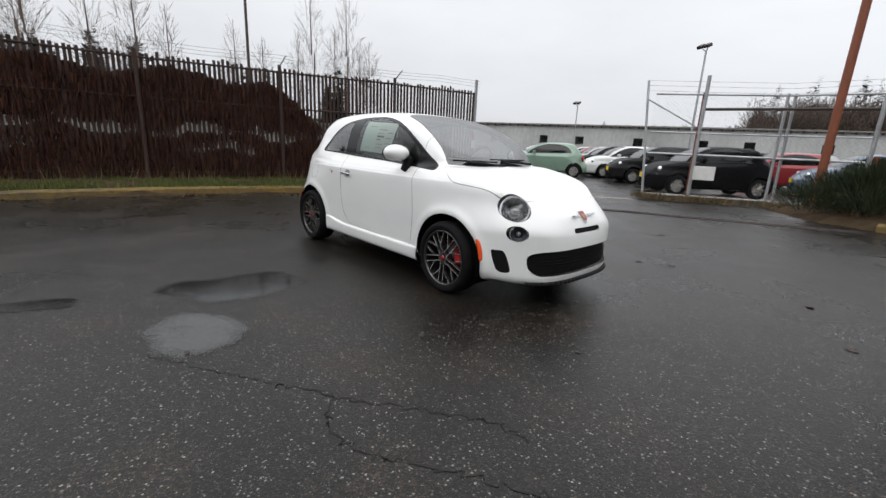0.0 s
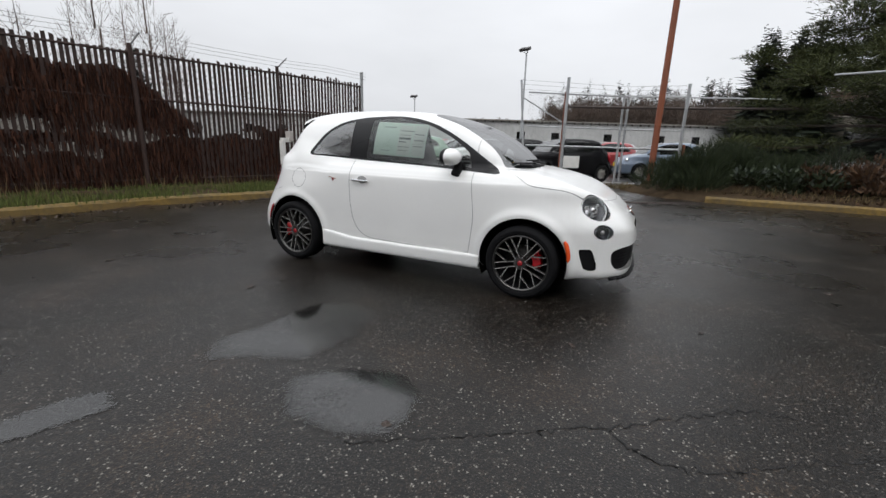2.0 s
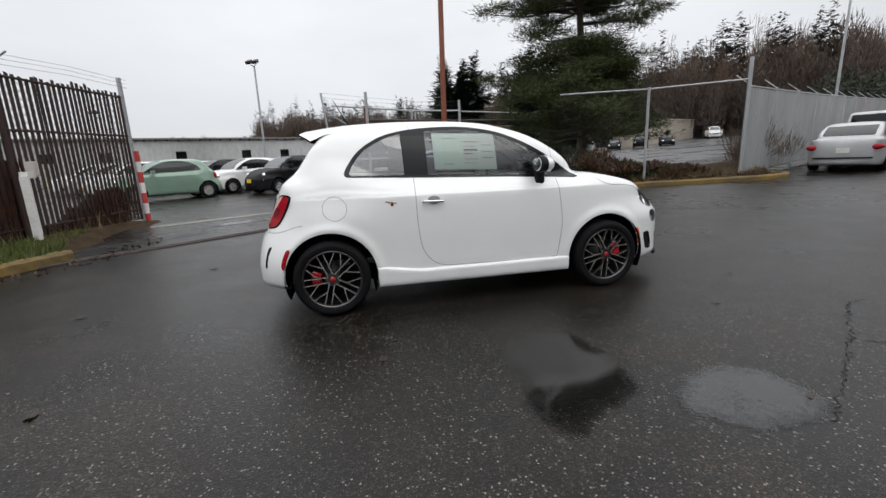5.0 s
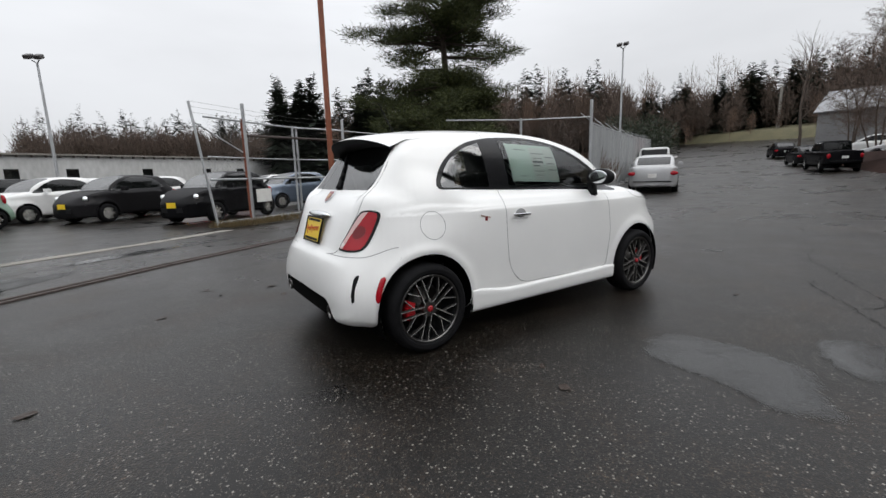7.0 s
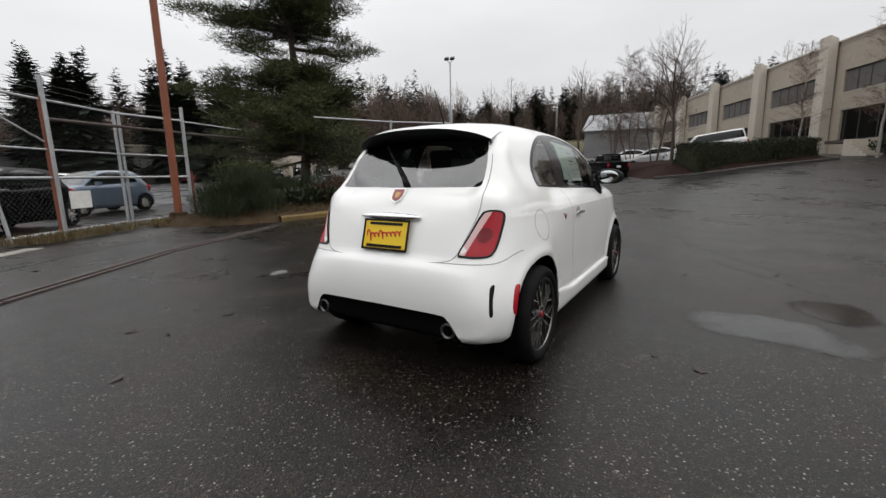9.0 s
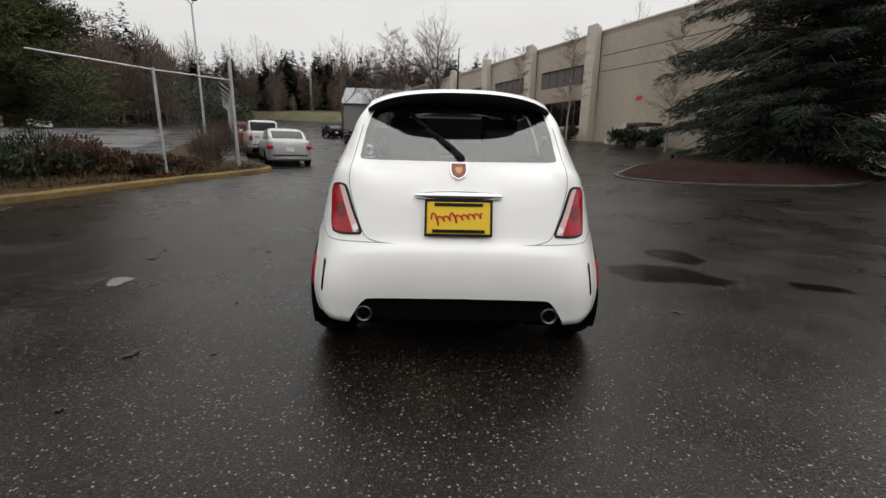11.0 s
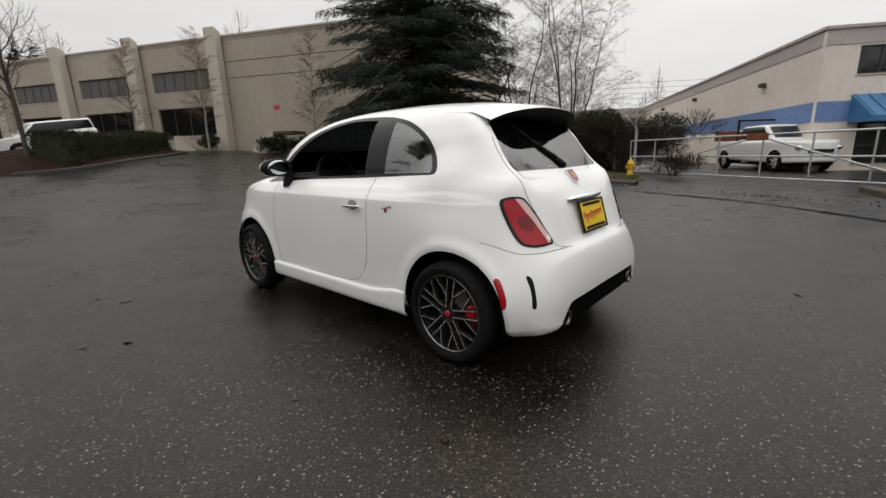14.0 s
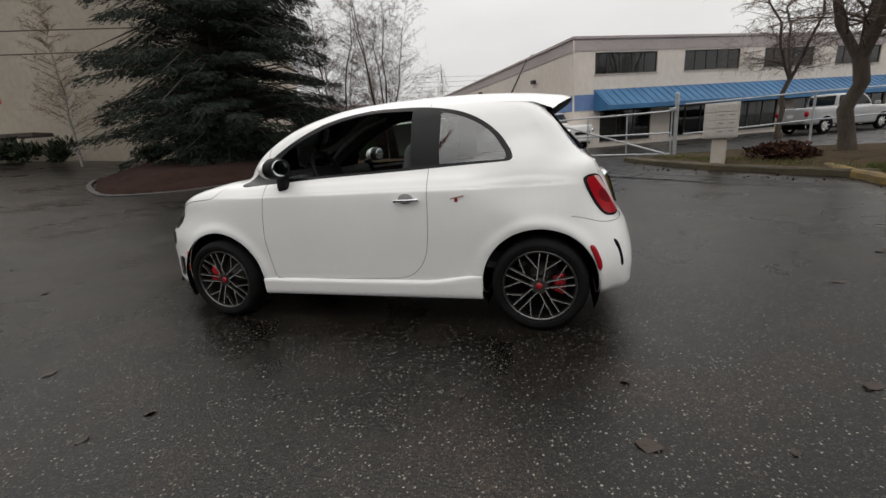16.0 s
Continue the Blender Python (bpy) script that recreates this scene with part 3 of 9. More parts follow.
def hatch_shell(h, fine=True):
    """The body surface cut into its panels: vertices, normals, triangles and a label for each triangle."""
    fn = car_field(HATCH)
    V, T = surface_net(fn, (-1.82, -.90, .08), (2.03, .90, 1.58), h)
    V = settle(fn, V, 2)
    lab = np.zeros(len(T), int)
    ALL = list(range(0, 60))

    def cut(f, inside, allowed=ALL):
        nonlocal V, T, lab
        V, T, lab = split(V, T, lab, f, allowed, inside)

    def seam(f, allowed, inside, g=.0022):
        cut(f() - g, 9, allowed)
        cut(f() + g, inside, [9])
    x, y, z = V.T
    far = 1.0
    for hx in HATCH["hub"]:
        cut(np.where(np.abs(V[:, 1]) > .35, np.hypot(V[:, 0] - hx, V[:, 2] - HATCH["hubz"]) - HATCH["arch"], far), 50)
    cut(V[:, 2] - .20 + .035 * sstep(V[:, 0], 1.25, 1.45), 51)
    side = lambda: (np.abs(V[:, 1]) > .40)
    cut(np.where(side() & (V[:, 2] > .9) & (V[:, 0] < .93), poly_sdf(WIN, V[:, 0], V[:, 2]), far), 1)
    cut(poly_sdf(QUARTER, V[:, 0], V[:, 2]), 2, [1])
    cut(poly_sdf(DOORGLASS, V[:, 0], V[:, 2]), 3, [1])
    cut(np.where((V[:, 0] > .1) & (V[:, 2] > .97), poly_sdf(both(WSHIELD), V[:, 0], V[:, 1]), far), 4, [0])
    cut(np.where(V[:, 0] < -1.05 - .80 * (1.365 - V[:, 2]), poly_sdf(both2(RWIN), V[:, 1], V[:, 2]), far), 5, [0])
    if fine:
        cut(np.where(V[:, 0] < -1.2, poly_sdf(TAILLAMP, np.abs(V[:, 1]), V[:, 2]), far), 6, [0])
        cut(np.where(V[:, 0] < -1.2, poly_sdf(TAILLAMP, np.abs(V[:, 1]), V[:, 2]) + .011, far), 7, [6])
        cut(np.where(V[:, 0] < -1.2, np.abs(V[:, 1]) - .526 - .40 * (V[:, 2] - .70), far), 18, [7])
        cut(np.where(V[:, 0] < -1.2, np.hypot(np.abs(V[:, 1]) - .513, (V[:, 2] - .722)) - .017, far), 16, [18])
        cut(np.where(V[:, 0] < -1.2, np.hypot((np.abs(V[:, 1]) - .598) / .8, V[:, 2] - .80) - .040, far), 17, [7])
        cut(np.where(V[:, 0] > 1.6, poly_sdf(both2(GRILLE), V[:, 1], V[:, 2]), far), 8, [0])
        cut(np.where(V[:, 0] < -1.5, poly_sdf(both2(DIFF), V[:, 1], V[:, 2]), far), 10, [0])
        for cx, cy, cz, rx, ry, rz, l in ((1.645, .570, .745, .15, .100, .104, 11), (1.72, .612, .572, .11, .060, .055, 12)):
            q = lambda: np.sqrt(((V[:, 0] - cx) / rx) ** 2 + ((np.abs(V[:, 1]) - cy) / ry) ** 2 + ((V[:, 2] - cz) / rz) ** 2)
            cut((q() - 1) * .1, l, [0])
        slot = lambda u, v, a, b, w, t: np.hypot(np.maximum(np.abs(u - a) - w, 0), np.maximum(np.abs(v - b) - t, 0)) - .012
        cut(np.where(V[:, 0] > 1.7, slot(V[:, 1], V[:, 2], 0, .583, .17, .006), far), 13, [0])
        VENT = spline([(1.568, .432), (1.60, .44), (1.648, .438), (1.672, .40), (1.70, .31), (1.69, .278), (1.62, .284), (1.588, .35)], 4, True)
        cut(np.where(side() & (V[:, 2] < .5), poly_sdf(VENT, V[:, 0], V[:, 2]), far), 14, [0])
        RV = spline([(.671, .545), (.687, .55), (.691, .48), (.698, .402), (.685, .40), (.677, .48)], 4, True)
        cut(np.where(V[:, 0] < -1.45, poly_sdf(RV, np.abs(V[:, 1]), V[:, 2]), far), 15, [0])
        seam(lambda: np.where(side() & (V[:, 0] < .9) & (V[:, 0] > -.9), poly_sdf(DOOR, V[:, 0], V[:, 2]), far), [0], 20)
        seam(lambda: np.where(V[:, 0] > .85, poly_sdf(both(HOODLINE), V[:, 0], V[:, 1]), far) + np.where(V[:, 2] < .70, far, 0), [0], 21, .0013)
        seam(lambda: np.where(V[:, 0] < -1.25, poly_sdf(both2(TAILGATE), V[:, 1], V[:, 2]), far), [0], 22)
        seam(lambda: np.where((V[:, 0] < -1.33), V[:, 2] - .655 + .10 * sstep(-V[:, 0], 1.33, 1.50) * 0 - .05 * sstep(V[:, 0], -1.55, -1.33), far), [0], 23, .002)
        fd = lambda: np.where(V[:, 1] < -.5, np.hypot(V[:, 0] + 1.09, V[:, 2] - .82) - .088, far)
        seam(fd, [0], 24, .0016)
    g = gradient(fn, V)
    N = g / np.maximum(np.linalg.norm(g, axis=1), 1e-9)[:, None]
    return V, N, T, lab


def wheel_meshes():
    """Meshes of one wheel, its face towards +y, its centre at the origin."""
    out = {}
    R, w = .291, .0975
    k = 1.06
    prof = [(.217, -w + .012), (.228, -w), (.255, -w - .004), (.276, -w + .008), (R - .004, -w + .028), (R, -w + .045), (R, w - .045), (R - .004, w - .028), (.276, w - .008),
            (.262, w + .003), (.254, w + .0045), (.249, w + .002), (.240, w + .004), (.231, w), (.221, w - .014), (.217, -w + .012)]
    out["tyre"] = (lathe(prof, 64), M_RUBBER)
    out["rim"] = (lathe([(.219, .074), (.226, .0845), (.222, .091), (.211, .088), (.207, .070), (.219, .074)], 64), M_RIM)
    out["rim_barrel"] = (lathe([(.150, -.085), (.205, -.09), (.216, -.088), (.218, .074), (.208, .070), (.202, .02), (.150, -.085), (.02, -.08)], 64), M_BLACK)
    out["brake_disc"] = (lathe([(.02, -.006), (.135, -.006), (.135, .008), (.07, .012), (.068, .03), (.02, .03)], 40), M_STEEL)
    bm = bmesh.new()
    for a0 in (90,):
        for s_ in (-1, 1):
            # a parallel pair, then the arms of a fork between the pairs
            m = pose(0, 0, 0, 0, -a0, 0)
            for (u0, v0, u1, v1, wd) in ((.030, .019 * s_, .212, .025 * s_, .0098), (.108, .024 * s_, .182, .104 * s_, .0092)):
                p, q = Vector((u0, .068, v0)), Vector((u1, .070, v1))
                d = q - p
                mm = m @ Matrix.Translation((p + q) / 2) @ pose(0, 0, 0, 0, -math.degrees(math.atan2(d.z, d.x)), 0)
                r_ = bmesh.ops.create_cube(bm, size=1.0)
                for v in r_["verts"]:
                    k_ = .50 if v.co.y > 0 else 1.0
                    v.co = mm @ Vector((v.co.x * d.length, v.co.y * .024, v.co.z * wd * k_))
    # the outer faces are machined bright, the flanks stay dark
    bm.normal_update()
    for f in bm.faces:
        f.material_index = 0 if f.normal.y > .7 else 1
    out["spoke"] = (bm, M_ALLOY)
    bm = bmesh.new()
    bm_cyl(bm, .060, .052, (0, .045, 0), (0, .080, 0), 32)
    for k in range(5):
        a = radians(126 + 72 * k)
        bm_cyl(bm, .0075, .0065, (.040 * math.cos(a), .07, .040 * math.sin(a)), (.040 * math.cos(a), .086, .040 * math.sin(a)), 8)
    out["hub"] = (bm, M_RIM)
    V, F = lathe([(.0, .090), (.010, .0895), (.018, .087), (.021, .082), (.021, .074)], 28)
    out["hub_cap"] = ((V, F), M_CAP)
    return out


def hex_mesh(name, d):
    if isinstance(d, bmesh.types.BMesh):
        me = bpy.data.meshes.new(name)
        d.to_mesh(me)
        d.free()
        return me
    return mesh_np(name, *d)


WHEEL = {}
for key_, (d_, m_) in wheel_meshes().items():
    WHEEL[key_] = hex_mesh(key_, d_)
    WHEEL[key_].materials.append(m_)
    if key_ == "spoke":
        WHEEL[key_].materials.append(M_GUNMETAL)
Vc, Fc = [], []
for a_ in range(-26, 27, 4):
    t_ = radians(a_)
    e_ = .86 if abs(a_) == 26 else 1.0
    for r_, y_ in ((.086, -.04), (.086, .030), (.094, .040), (.150, .040), (.158 * e_, .030), (.158 * e_, -.04)):
        Vc.append((r_ * math.cos(t_), y_ * e_, r_ * math.sin(t_)))
for i_ in range(len(Vc) // 6 - 1):
    for j_ in range(6):
        Fc.append((i_ * 6 + j_, i_ * 6 + (j_ + 1) % 6, i_ * 6 + 6 + (j_ + 1) % 6, i_ * 6 + 6 + j_))
for o_ in (0, len(Vc) - 6):
    Fc += [(o_, o_ + 1, o_ + 4, o_ + 5), (o_ + 1, o_ + 2, o_ + 3, o_ + 4)]
WHEEL["caliper"] = mesh_np("caliper", Vc, Fc, smooth=False)
WHEEL["caliper"].materials.append(M_RED)


def add_wheel(parent, x, side, turn=0.0, caliper=0.0, plain_wheel=None):
    """One wheel under its car; side is +1 on the car's left. caliper: the angle at which it sits."""
    w = part("wheel", WHEEL["tyre"] if plain_wheel is None else plain_wheel[0], None, parent)
    w.name = "wheel"
    w.matrix_basis = pose(x, side * (.715 if plain_wheel is None else plain_wheel[2]), .291, 0, turn, 0 if side > 0 else 180)
    if plain_wheel is None:
        for nm in ("rim", "rim_barrel", "hub", "hub_cap", "brake_disc"):
            part(nm, WHEEL[nm], None, w)
        for k in range(5):
            part("spoke", WHEEL["spoke"], None, w).matrix_basis = pose(0, 0, 0, 0, 72 * k, 0)
        c = part("caliper", WHEEL["caliper"], None, w, "red brake caliper")
        c.matrix_basis = pose(0, .0, 0, 0, -turn + caliper, 0)
    else:
        part("rim", plain_wheel[1], None, w)
    return w


def add_liner(parent, hubs, r, z, half, material, inner=.40):
    for hx in hubs:
        for s_ in (-1, 1):
            a = np.linspace(radians(-25), radians(205), 24)
            V = [(hx + r * math.cos(t), s_ * y_, z + r * math.sin(t)) for y_ in (inner, half) for t in a]
            V += [(hx, s_ * inner, z)]
            F = [(i, i + 1, 24 + i + 1, 24 + i) for i in range(23)]
            me = bpy.data.meshes.new("wheel_arch_liner")
            me.from_pydata(V, [], F + [(i, i + 1, 48) for i in range(23)])
            part("wheel_arch_liner", me, material, parent)


def skirt_mesh(s_):
    xs = np.linspace(-.80, .80, 40)
    V, n = [], 9
    for x in xs:
        rise = .045 * sstep(-x, .40, .82) - .015
        out = .004 * (1 - .6 * sstep(np.abs(x), .55, .8))
        for yy, zz in ((.74, .19), (.775, .187), (.786 + out, .198), (.791 + out, .222), (.7925 + out, .255), (.793 + out, .282 + rise * .7), (.7955 + out, .305 + rise), (.793, .318 + rise), (.77, .322 + rise)):
            V.append((x, s_ * yy, zz))
    F = []
    for i in range(len(xs) - 1):
        for j in range(n - 1):
            q = (i * n + j, i * n + j + 1, (i + 1) * n + j + 1, (i + 1) * n + j)
            F.append(q if s_ < 0 else q[::-1])
    return mesh_np("side_skirt", V, F)


def first_inside(fn, make, a, b):
    """Where fn turns negative between a and b along the points that make(s) gives."""
    for _ in range(3):
        s = np.linspace(a, b, 24)
        i = max(int(np.argmax(fn(*make(s)) < 0)), 1)
        a, b = s[i - 1], s[i]
    return float(b)


def surf_point(fn, y, z, x0, sign):
    """x on the body at (y, z), from the front (sign 1) or the rear (-1)."""
    return first_inside(fn, lambda s: (s, np.full(24, y), np.full(24, z)), x0, x0 - sign * 1.6)


def surf_side(fn, x, z):
    return first_inside(fn, lambda s: (np.full(24, x), s, np.full(24, z)), 1.0, .2)


def pieces(V, T, keep):
    """Masks of the connected pieces among the kept triangles, the tiniest left out."""
    ids = np.flatnonzero(keep)
    _, weld = np.unique(np.round(V[T[ids]].reshape(-1, 3), 5), axis=0, return_inverse=True)
    W = weld.reshape(-1, 3)
    root = np.arange(W.max() + 1)
    while True:
        low_ = root[W].min(1)
        new_root = root.copy()
        for c in range(3):
            np.minimum.at(new_root, W[:, c], low_)
        new_root = new_root[new_root]
        if (new_root == root).all():
            break
        root = new_root
    tag = root[W[:, 0]]
    for r, n_ in zip(*np.unique(tag, return_counts=True)):
        if n_ > 24:
            m = np.zeros(len(T), bool)
            m[ids[tag == r]] = True
            yield m


def build_hero():
    fn = car_field(HATCH)
    V, N, T, lab = hatch_shell(.0165)
    car = empty("hatchback_car", pose(0, 0, 0), "glossy white hatchback with dark alloy wheels on wet asphalt", "car")
    A = lambda *ls: np.isin(lab, ls)
    left = V[:, 1][T].mean(1) > 0

    def put(name, keep, m, label="", shift=0.0, parent=car):
        me = take(name, V, N, T, keep, shift)
        return part(name, me, m, parent, label) if me else None
    put("body_shell", A(0), M_WHITE)
    for piece in pieces(V, T, A(9)):
        put("panel_gap", piece, M_SEAMSHADE, "dark gap line between the panels", -.002)
    doors = {}
    for s_ in (1, -1):
        on = left if s_ > 0 else ~left
        doors[s_] = put("door", A(20) & on, M_WHITE)
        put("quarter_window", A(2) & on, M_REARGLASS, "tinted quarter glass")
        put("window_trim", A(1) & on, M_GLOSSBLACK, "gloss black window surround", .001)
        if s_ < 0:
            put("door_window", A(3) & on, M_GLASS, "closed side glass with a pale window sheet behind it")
        put("headlamp_glass", A(11) & on, M_CLEAR, "clear headlamp cover", .002)
        put("fog_lamp_glass", A(12) & on, M_CLEAR, "clear lower lamp cover", .002)
        tl = put("tail_lamp", A(7) & on, M_TAIL, "red tail lamp with a pale inner band", .008)
        put("brake_lens", A(17) & on, M_TAILMID, "darker round brake lens", .0095)
        put("lamp_surround", A(6) & on, M_GLOSSBLACK, "black surround of the tail lamp", .004)
        put("inner_lens", A(18) & on, M_TAILPALE, "pinkish inner strip of the tail lamp", .008)
        put("reversing_lens", A(16) & on, M_TAILCLEAR, "pale reversing lens", .0085)
        put("front_side_vent", A(14) & on, M_BLACK, "black corner vent", -.012)
        put("rear_side_vent", A(15) & on, M_BLACK, "black slit in the bumper corner", -.008)
    put("bonnet", A(21), M_WHITE)
    put("tailgate", A(22), M_WHITE)
    put("rear_bumper", A(23), M_WHITE)
    put("fuel_flap", A(24), M_WHITE)
    put("windscreen", A(4), M_SCREEN, "windscreen with the dark cabin's shade put into the glass")
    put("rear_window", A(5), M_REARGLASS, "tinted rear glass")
    put("lower_grille", A(8), M_BLACK, "black lower grille", -.03)
    put("nose_slot", A(13), M_BLACK, "narrow black slot", -.015)
    put("rear_diffuser", A(10), M_DEEPBLACK, "black rear diffuser", -.016)
    put("underbody", A(51), M_DEEPBLACK, "dark underbody")
    for s_ in (1, -1):
        part("side_skirt", skirt_mesh(s_), M_WHITE, car)
        # headlamp bowls and bulbs behind the clear covers
        for nm, cy, cz, r, dx in (("headlamp", .570, .745, .105, .07), ("fog_lamp", .612, .572, .062, .05)):
            cx = surf_point(fn, cy, cz, 2.05, 1)
            nrm = Vector(gradient(fn, np.array([[cx, cy * s_, cz]]))[0]).normalized()
            mt = Matrix.Translation(Vector((cx, cy * s_, cz)) - nrm * .012) @ nrm.to_track_quat("Z", "Y").to_matrix().to_4x4()
            Vb, Fb = lathe([(0, -dx), (r * .3, -dx * .97), (r * .75, -dx * .75), (r * 1.05, -.028), (r * 1.2, -.030)], 32, "z")
            ob = part(nm, mesh_np(nm, Vb, Fb), plain("lamp_bowl", (.06, .062, .07), .22, .7) if s_ > 0 else bpy.data.materials["lamp_bowl"], car)
            ob.matrix_basis = mt
            Vb, Fb = lathe([(0, -.012), (r * .22, -.016), (r * .36, -.03), (r * .4, -.055), (r * .62, -.05), (r * .62, -.058)], 28, "z")
            part("projector", mesh_np("projector", Vb, Fb), M_CHROME, ob, "bright round projector lens")
            Vb, Fb = lathe([(r * .92, -.030), (r * .97, -.020), (r * 1.04, -.020), (r * 1.08, -.032), (r * .92, -.030)], 40, "z")
            part("lamp_ring", mesh_np("lamp_ring", Vb, Fb), M_CHROME, ob, "bright rim of the lamp bowl")
            if nm == "headlamp":
                Vb, Fb = lathe([(0, .0), (r * .10, -.002), (r * .15, -.010), (r * .15, -.03)], 20, "z")
                ind = part("turn_bulb", mesh_np("turn_bulb", Vb, Fb), M_CHROME, ob)
                ind.matrix_basis = pose(.045, .035, -.024)
        # tail lamp inner band
        on = left if s_ > 0 else ~left
        # corner markers
        for hx, zz, m_, nm, lo_, hi_ in ((1.15, .30, M_AMBER, "front_marker", 0, 27), (-1.15, .30, M_TAIL, "rear_marker", 146, 172)):
            bm = bmesh.new()
            rr = HATCH["arch"] + .010
            pts = []
            for a_ in np.linspace(lo_ + 2, hi_, 16):
                px, pz = hx + rr * math.cos(radians(a_)), zz + .04 + rr * math.sin(radians(a_))
                pts.append((px, s_ * (surf_side(fn, px, pz) + .001), pz))
            rows_ = []
            for k_, a_ in enumerate(np.linspace(lo_, hi_, 16)):
                e_ = math.sqrt(max(1 - (abs(k_ - 7.5) / 7.6) ** 6, .0))
                row_ = []
                for u_, o_ in ((-1, -.004), (-1, .004), (-.6, .0075), (0, .009), (.6, .0075), (1, .004), (1, -.004)):
                    r_ = rr + u_ * .0155 * e_
                    px, pz = hx + r_ * math.cos(radians(a_)), zz + .04 + r_ * math.sin(radians(a_))
                    row_.append(bm.verts.new((px, s_ * (pts[k_][1] * s_ + o_ - .012 * u_ * (1 if u_ > 0 else .3)), pz)))
                rows_.append(row_)
            for ra_, rb_ in zip(rows_[:-1], rows_[1:]):
                for j_ in range(6):
                    bm.faces.new((ra_[j_], ra_[j_ + 1], rb_[j_ + 1], rb_[j_]))
            bmesh.ops.recalc_face_normals(bm, faces=bm.faces)
            part(nm, bm, m_, car, "orange side marker" if hx > 0 else "red side marker", smooth=True)
        # mirror
        y0 = surf_side(fn, .62, 1.0)
        bm = bmesh.new()
        bmesh.ops.create_uvsphere(bm, u_segments=24, v_segments=14, radius=1, matrix=pose(.53, s_ * .822, 1.08) @ Matrix.Diagonal((.092, .128, .070, 1)))
        for v in bm.verts:
            v.co.z = max(v.co.z, 1.02)
        bez = bm.copy()
        bmesh.ops.bisect_plane(bm, geom=bm.verts[:] + bm.edges[:] + bm.faces[:], plane_co=(.532, 0, 0), plane_no=(1, 0, 0), clear_inner=True)
        bmesh.ops.bisect_plane(bez, geom=bez.verts[:] + bez.edges[:] + bez.faces[:], plane_co=(.532, 0, 0), plane_no=(1, 0, 0), clear_outer=True)
        for v in bez.verts:
            if v.co.x < .492:
                v.co.x = .492 + (v.co.x - .492) * .1
        mir = part("door_mirror", bm, M_WHITE, car, smooth=True)
        bm = bmesh.new()
        bm_box(bm, (.075, .06, .13), (.56, s_ * (y0 + .045), .985), (18 * s_, 12, 0), .022, 3)
        part("mirror_foot", bm, M_BLACK, mir, "black mirror stalk", smooth=True)
        part("mirror_bezel", bez, M_BLACK, mir, "black rear rim of the mirror", smooth=True)
        bm = bmesh.new()
        bmesh.ops.create_uvsphere(bm, u_segments=20, v_segments=10, radius=1, matrix=pose(.489, s_ * .822, 1.083) @ Matrix.Diagonal((.008, .088, .054, 1)))
        part("mirror_glass", bm, M_MIRROR, mir, "mirror glass", smooth=True)
        # handle, with its seat's shade painted as a thin grey oval
        hy = surf_side(fn, -.34, .835)
        hd = part("door_handle", box((.17, .018, .018), (-.35, s_ * (hy + .022), .838), (0, 1.5, 0), .007, 3), M_CHROME, doors[s_], "chrome bar handle", smooth=True)
        bm = bmesh.new()
        bmesh.ops.create_uvsphere(bm, u_segments=20, v_segments=10, radius=1, matrix=pose(-.34, s_ * hy, .845) @ Matrix.Diagonal((.05, .004, .034, 1)))
        part("recess_shade", bm, M_SEAMSHADE, doors[s_], "grey oval painted as shade of the finger recess", smooth=True)
        # shield and scroll badge behind the door
        by = surf_side(fn, -.665, .835)
        bm = bmesh.new()
        bm_box(bm, (.020, .004, .028), (-.665, s_ * (by + .002), .832), (0, 0, 0), .0015, 1)
        bd = part("side_badge", bm, M_SHIELD, car, "small red shield badge")
        part("badge_scroll", box((.085, .003, .007), (-.672, s_ * (by + .001), .846), (0, 12 * 1, 0)), plain("badge_bronze", (.45, .28, .2), .4, .6) if s_ > 0 else bpy.data.materials["badge_bronze"], bd)
        # exhaust tips
        V2, F2 = lathe([(.028, -.10), (.030, .0), (.036, .012), (.043, .010), (.045, .0), (.045, -.10)], 32)
        ex = part("exhaust_tip", mesh_np("exhaust_tip", V2, F2), M_RIM, car, "round dark chrome exhaust tip")
        ex.matrix_basis = pose(-1.69, s_ * .468, .30, 0, 0, 90)
        V2, F2 = lathe([(0, -.05), (.029, -.05)], 20)
        ei = part("exhaust_bore", mesh_np("exhaust_bore", V2, F2), M_BLACK, ex)
        for hx, cal in ((1.15, 0), (-1.15, 180)):
            front = hx > 0
            # calipers sit ahead of the rear discs' centres and behind the front ones as seen from outside
            add_wheel(car, hx, s_, {(1, 1): 14, (1, -1): 31, (-1, 1): -8, (-1, -1): 22}[(1 if front else -1, s_)], ((180 if front else 0) if s_ < 0 else (0 if front else 180)) + (-14 * s_ * (1 if front else 0)))
    add_liner(car, HATCH["hub"], HATCH["arch"] + .004, HATCH["hubz"], .785, M_DEEPBLACK)
    # roof spoiler
    ys = np.linspace(-.50, .50, 41)
    Vs, Fs = [], []
    for yv in ys:
        a = abs(yv) / .50
        drop = .055 * a ** 2.4 + .02 * a ** 8
        tip = -1.355 + .12 * a ** 3
        for px, pz in ((-.96 + .03 * a, 1.464), (-1.12, 1.445), (tip + .05, 1.418), (tip, 1.398), (tip + .004, 1.382), (tip + .06, 1.372), (-1.18 + .02 * a, 1.345), (-1.10, 1.36)):
            Vs.append((px, yv, pz - drop))
    n = 8
    for i in range(len(ys) - 1):
        for j in range(n - 1):
            Fs.append((i * n + j, i * n + j + 1, (i + 1) * n + j + 1, (i + 1) * n + j))
    top = [f for k, f in enumerate(Fs) if k % 7 < 3]
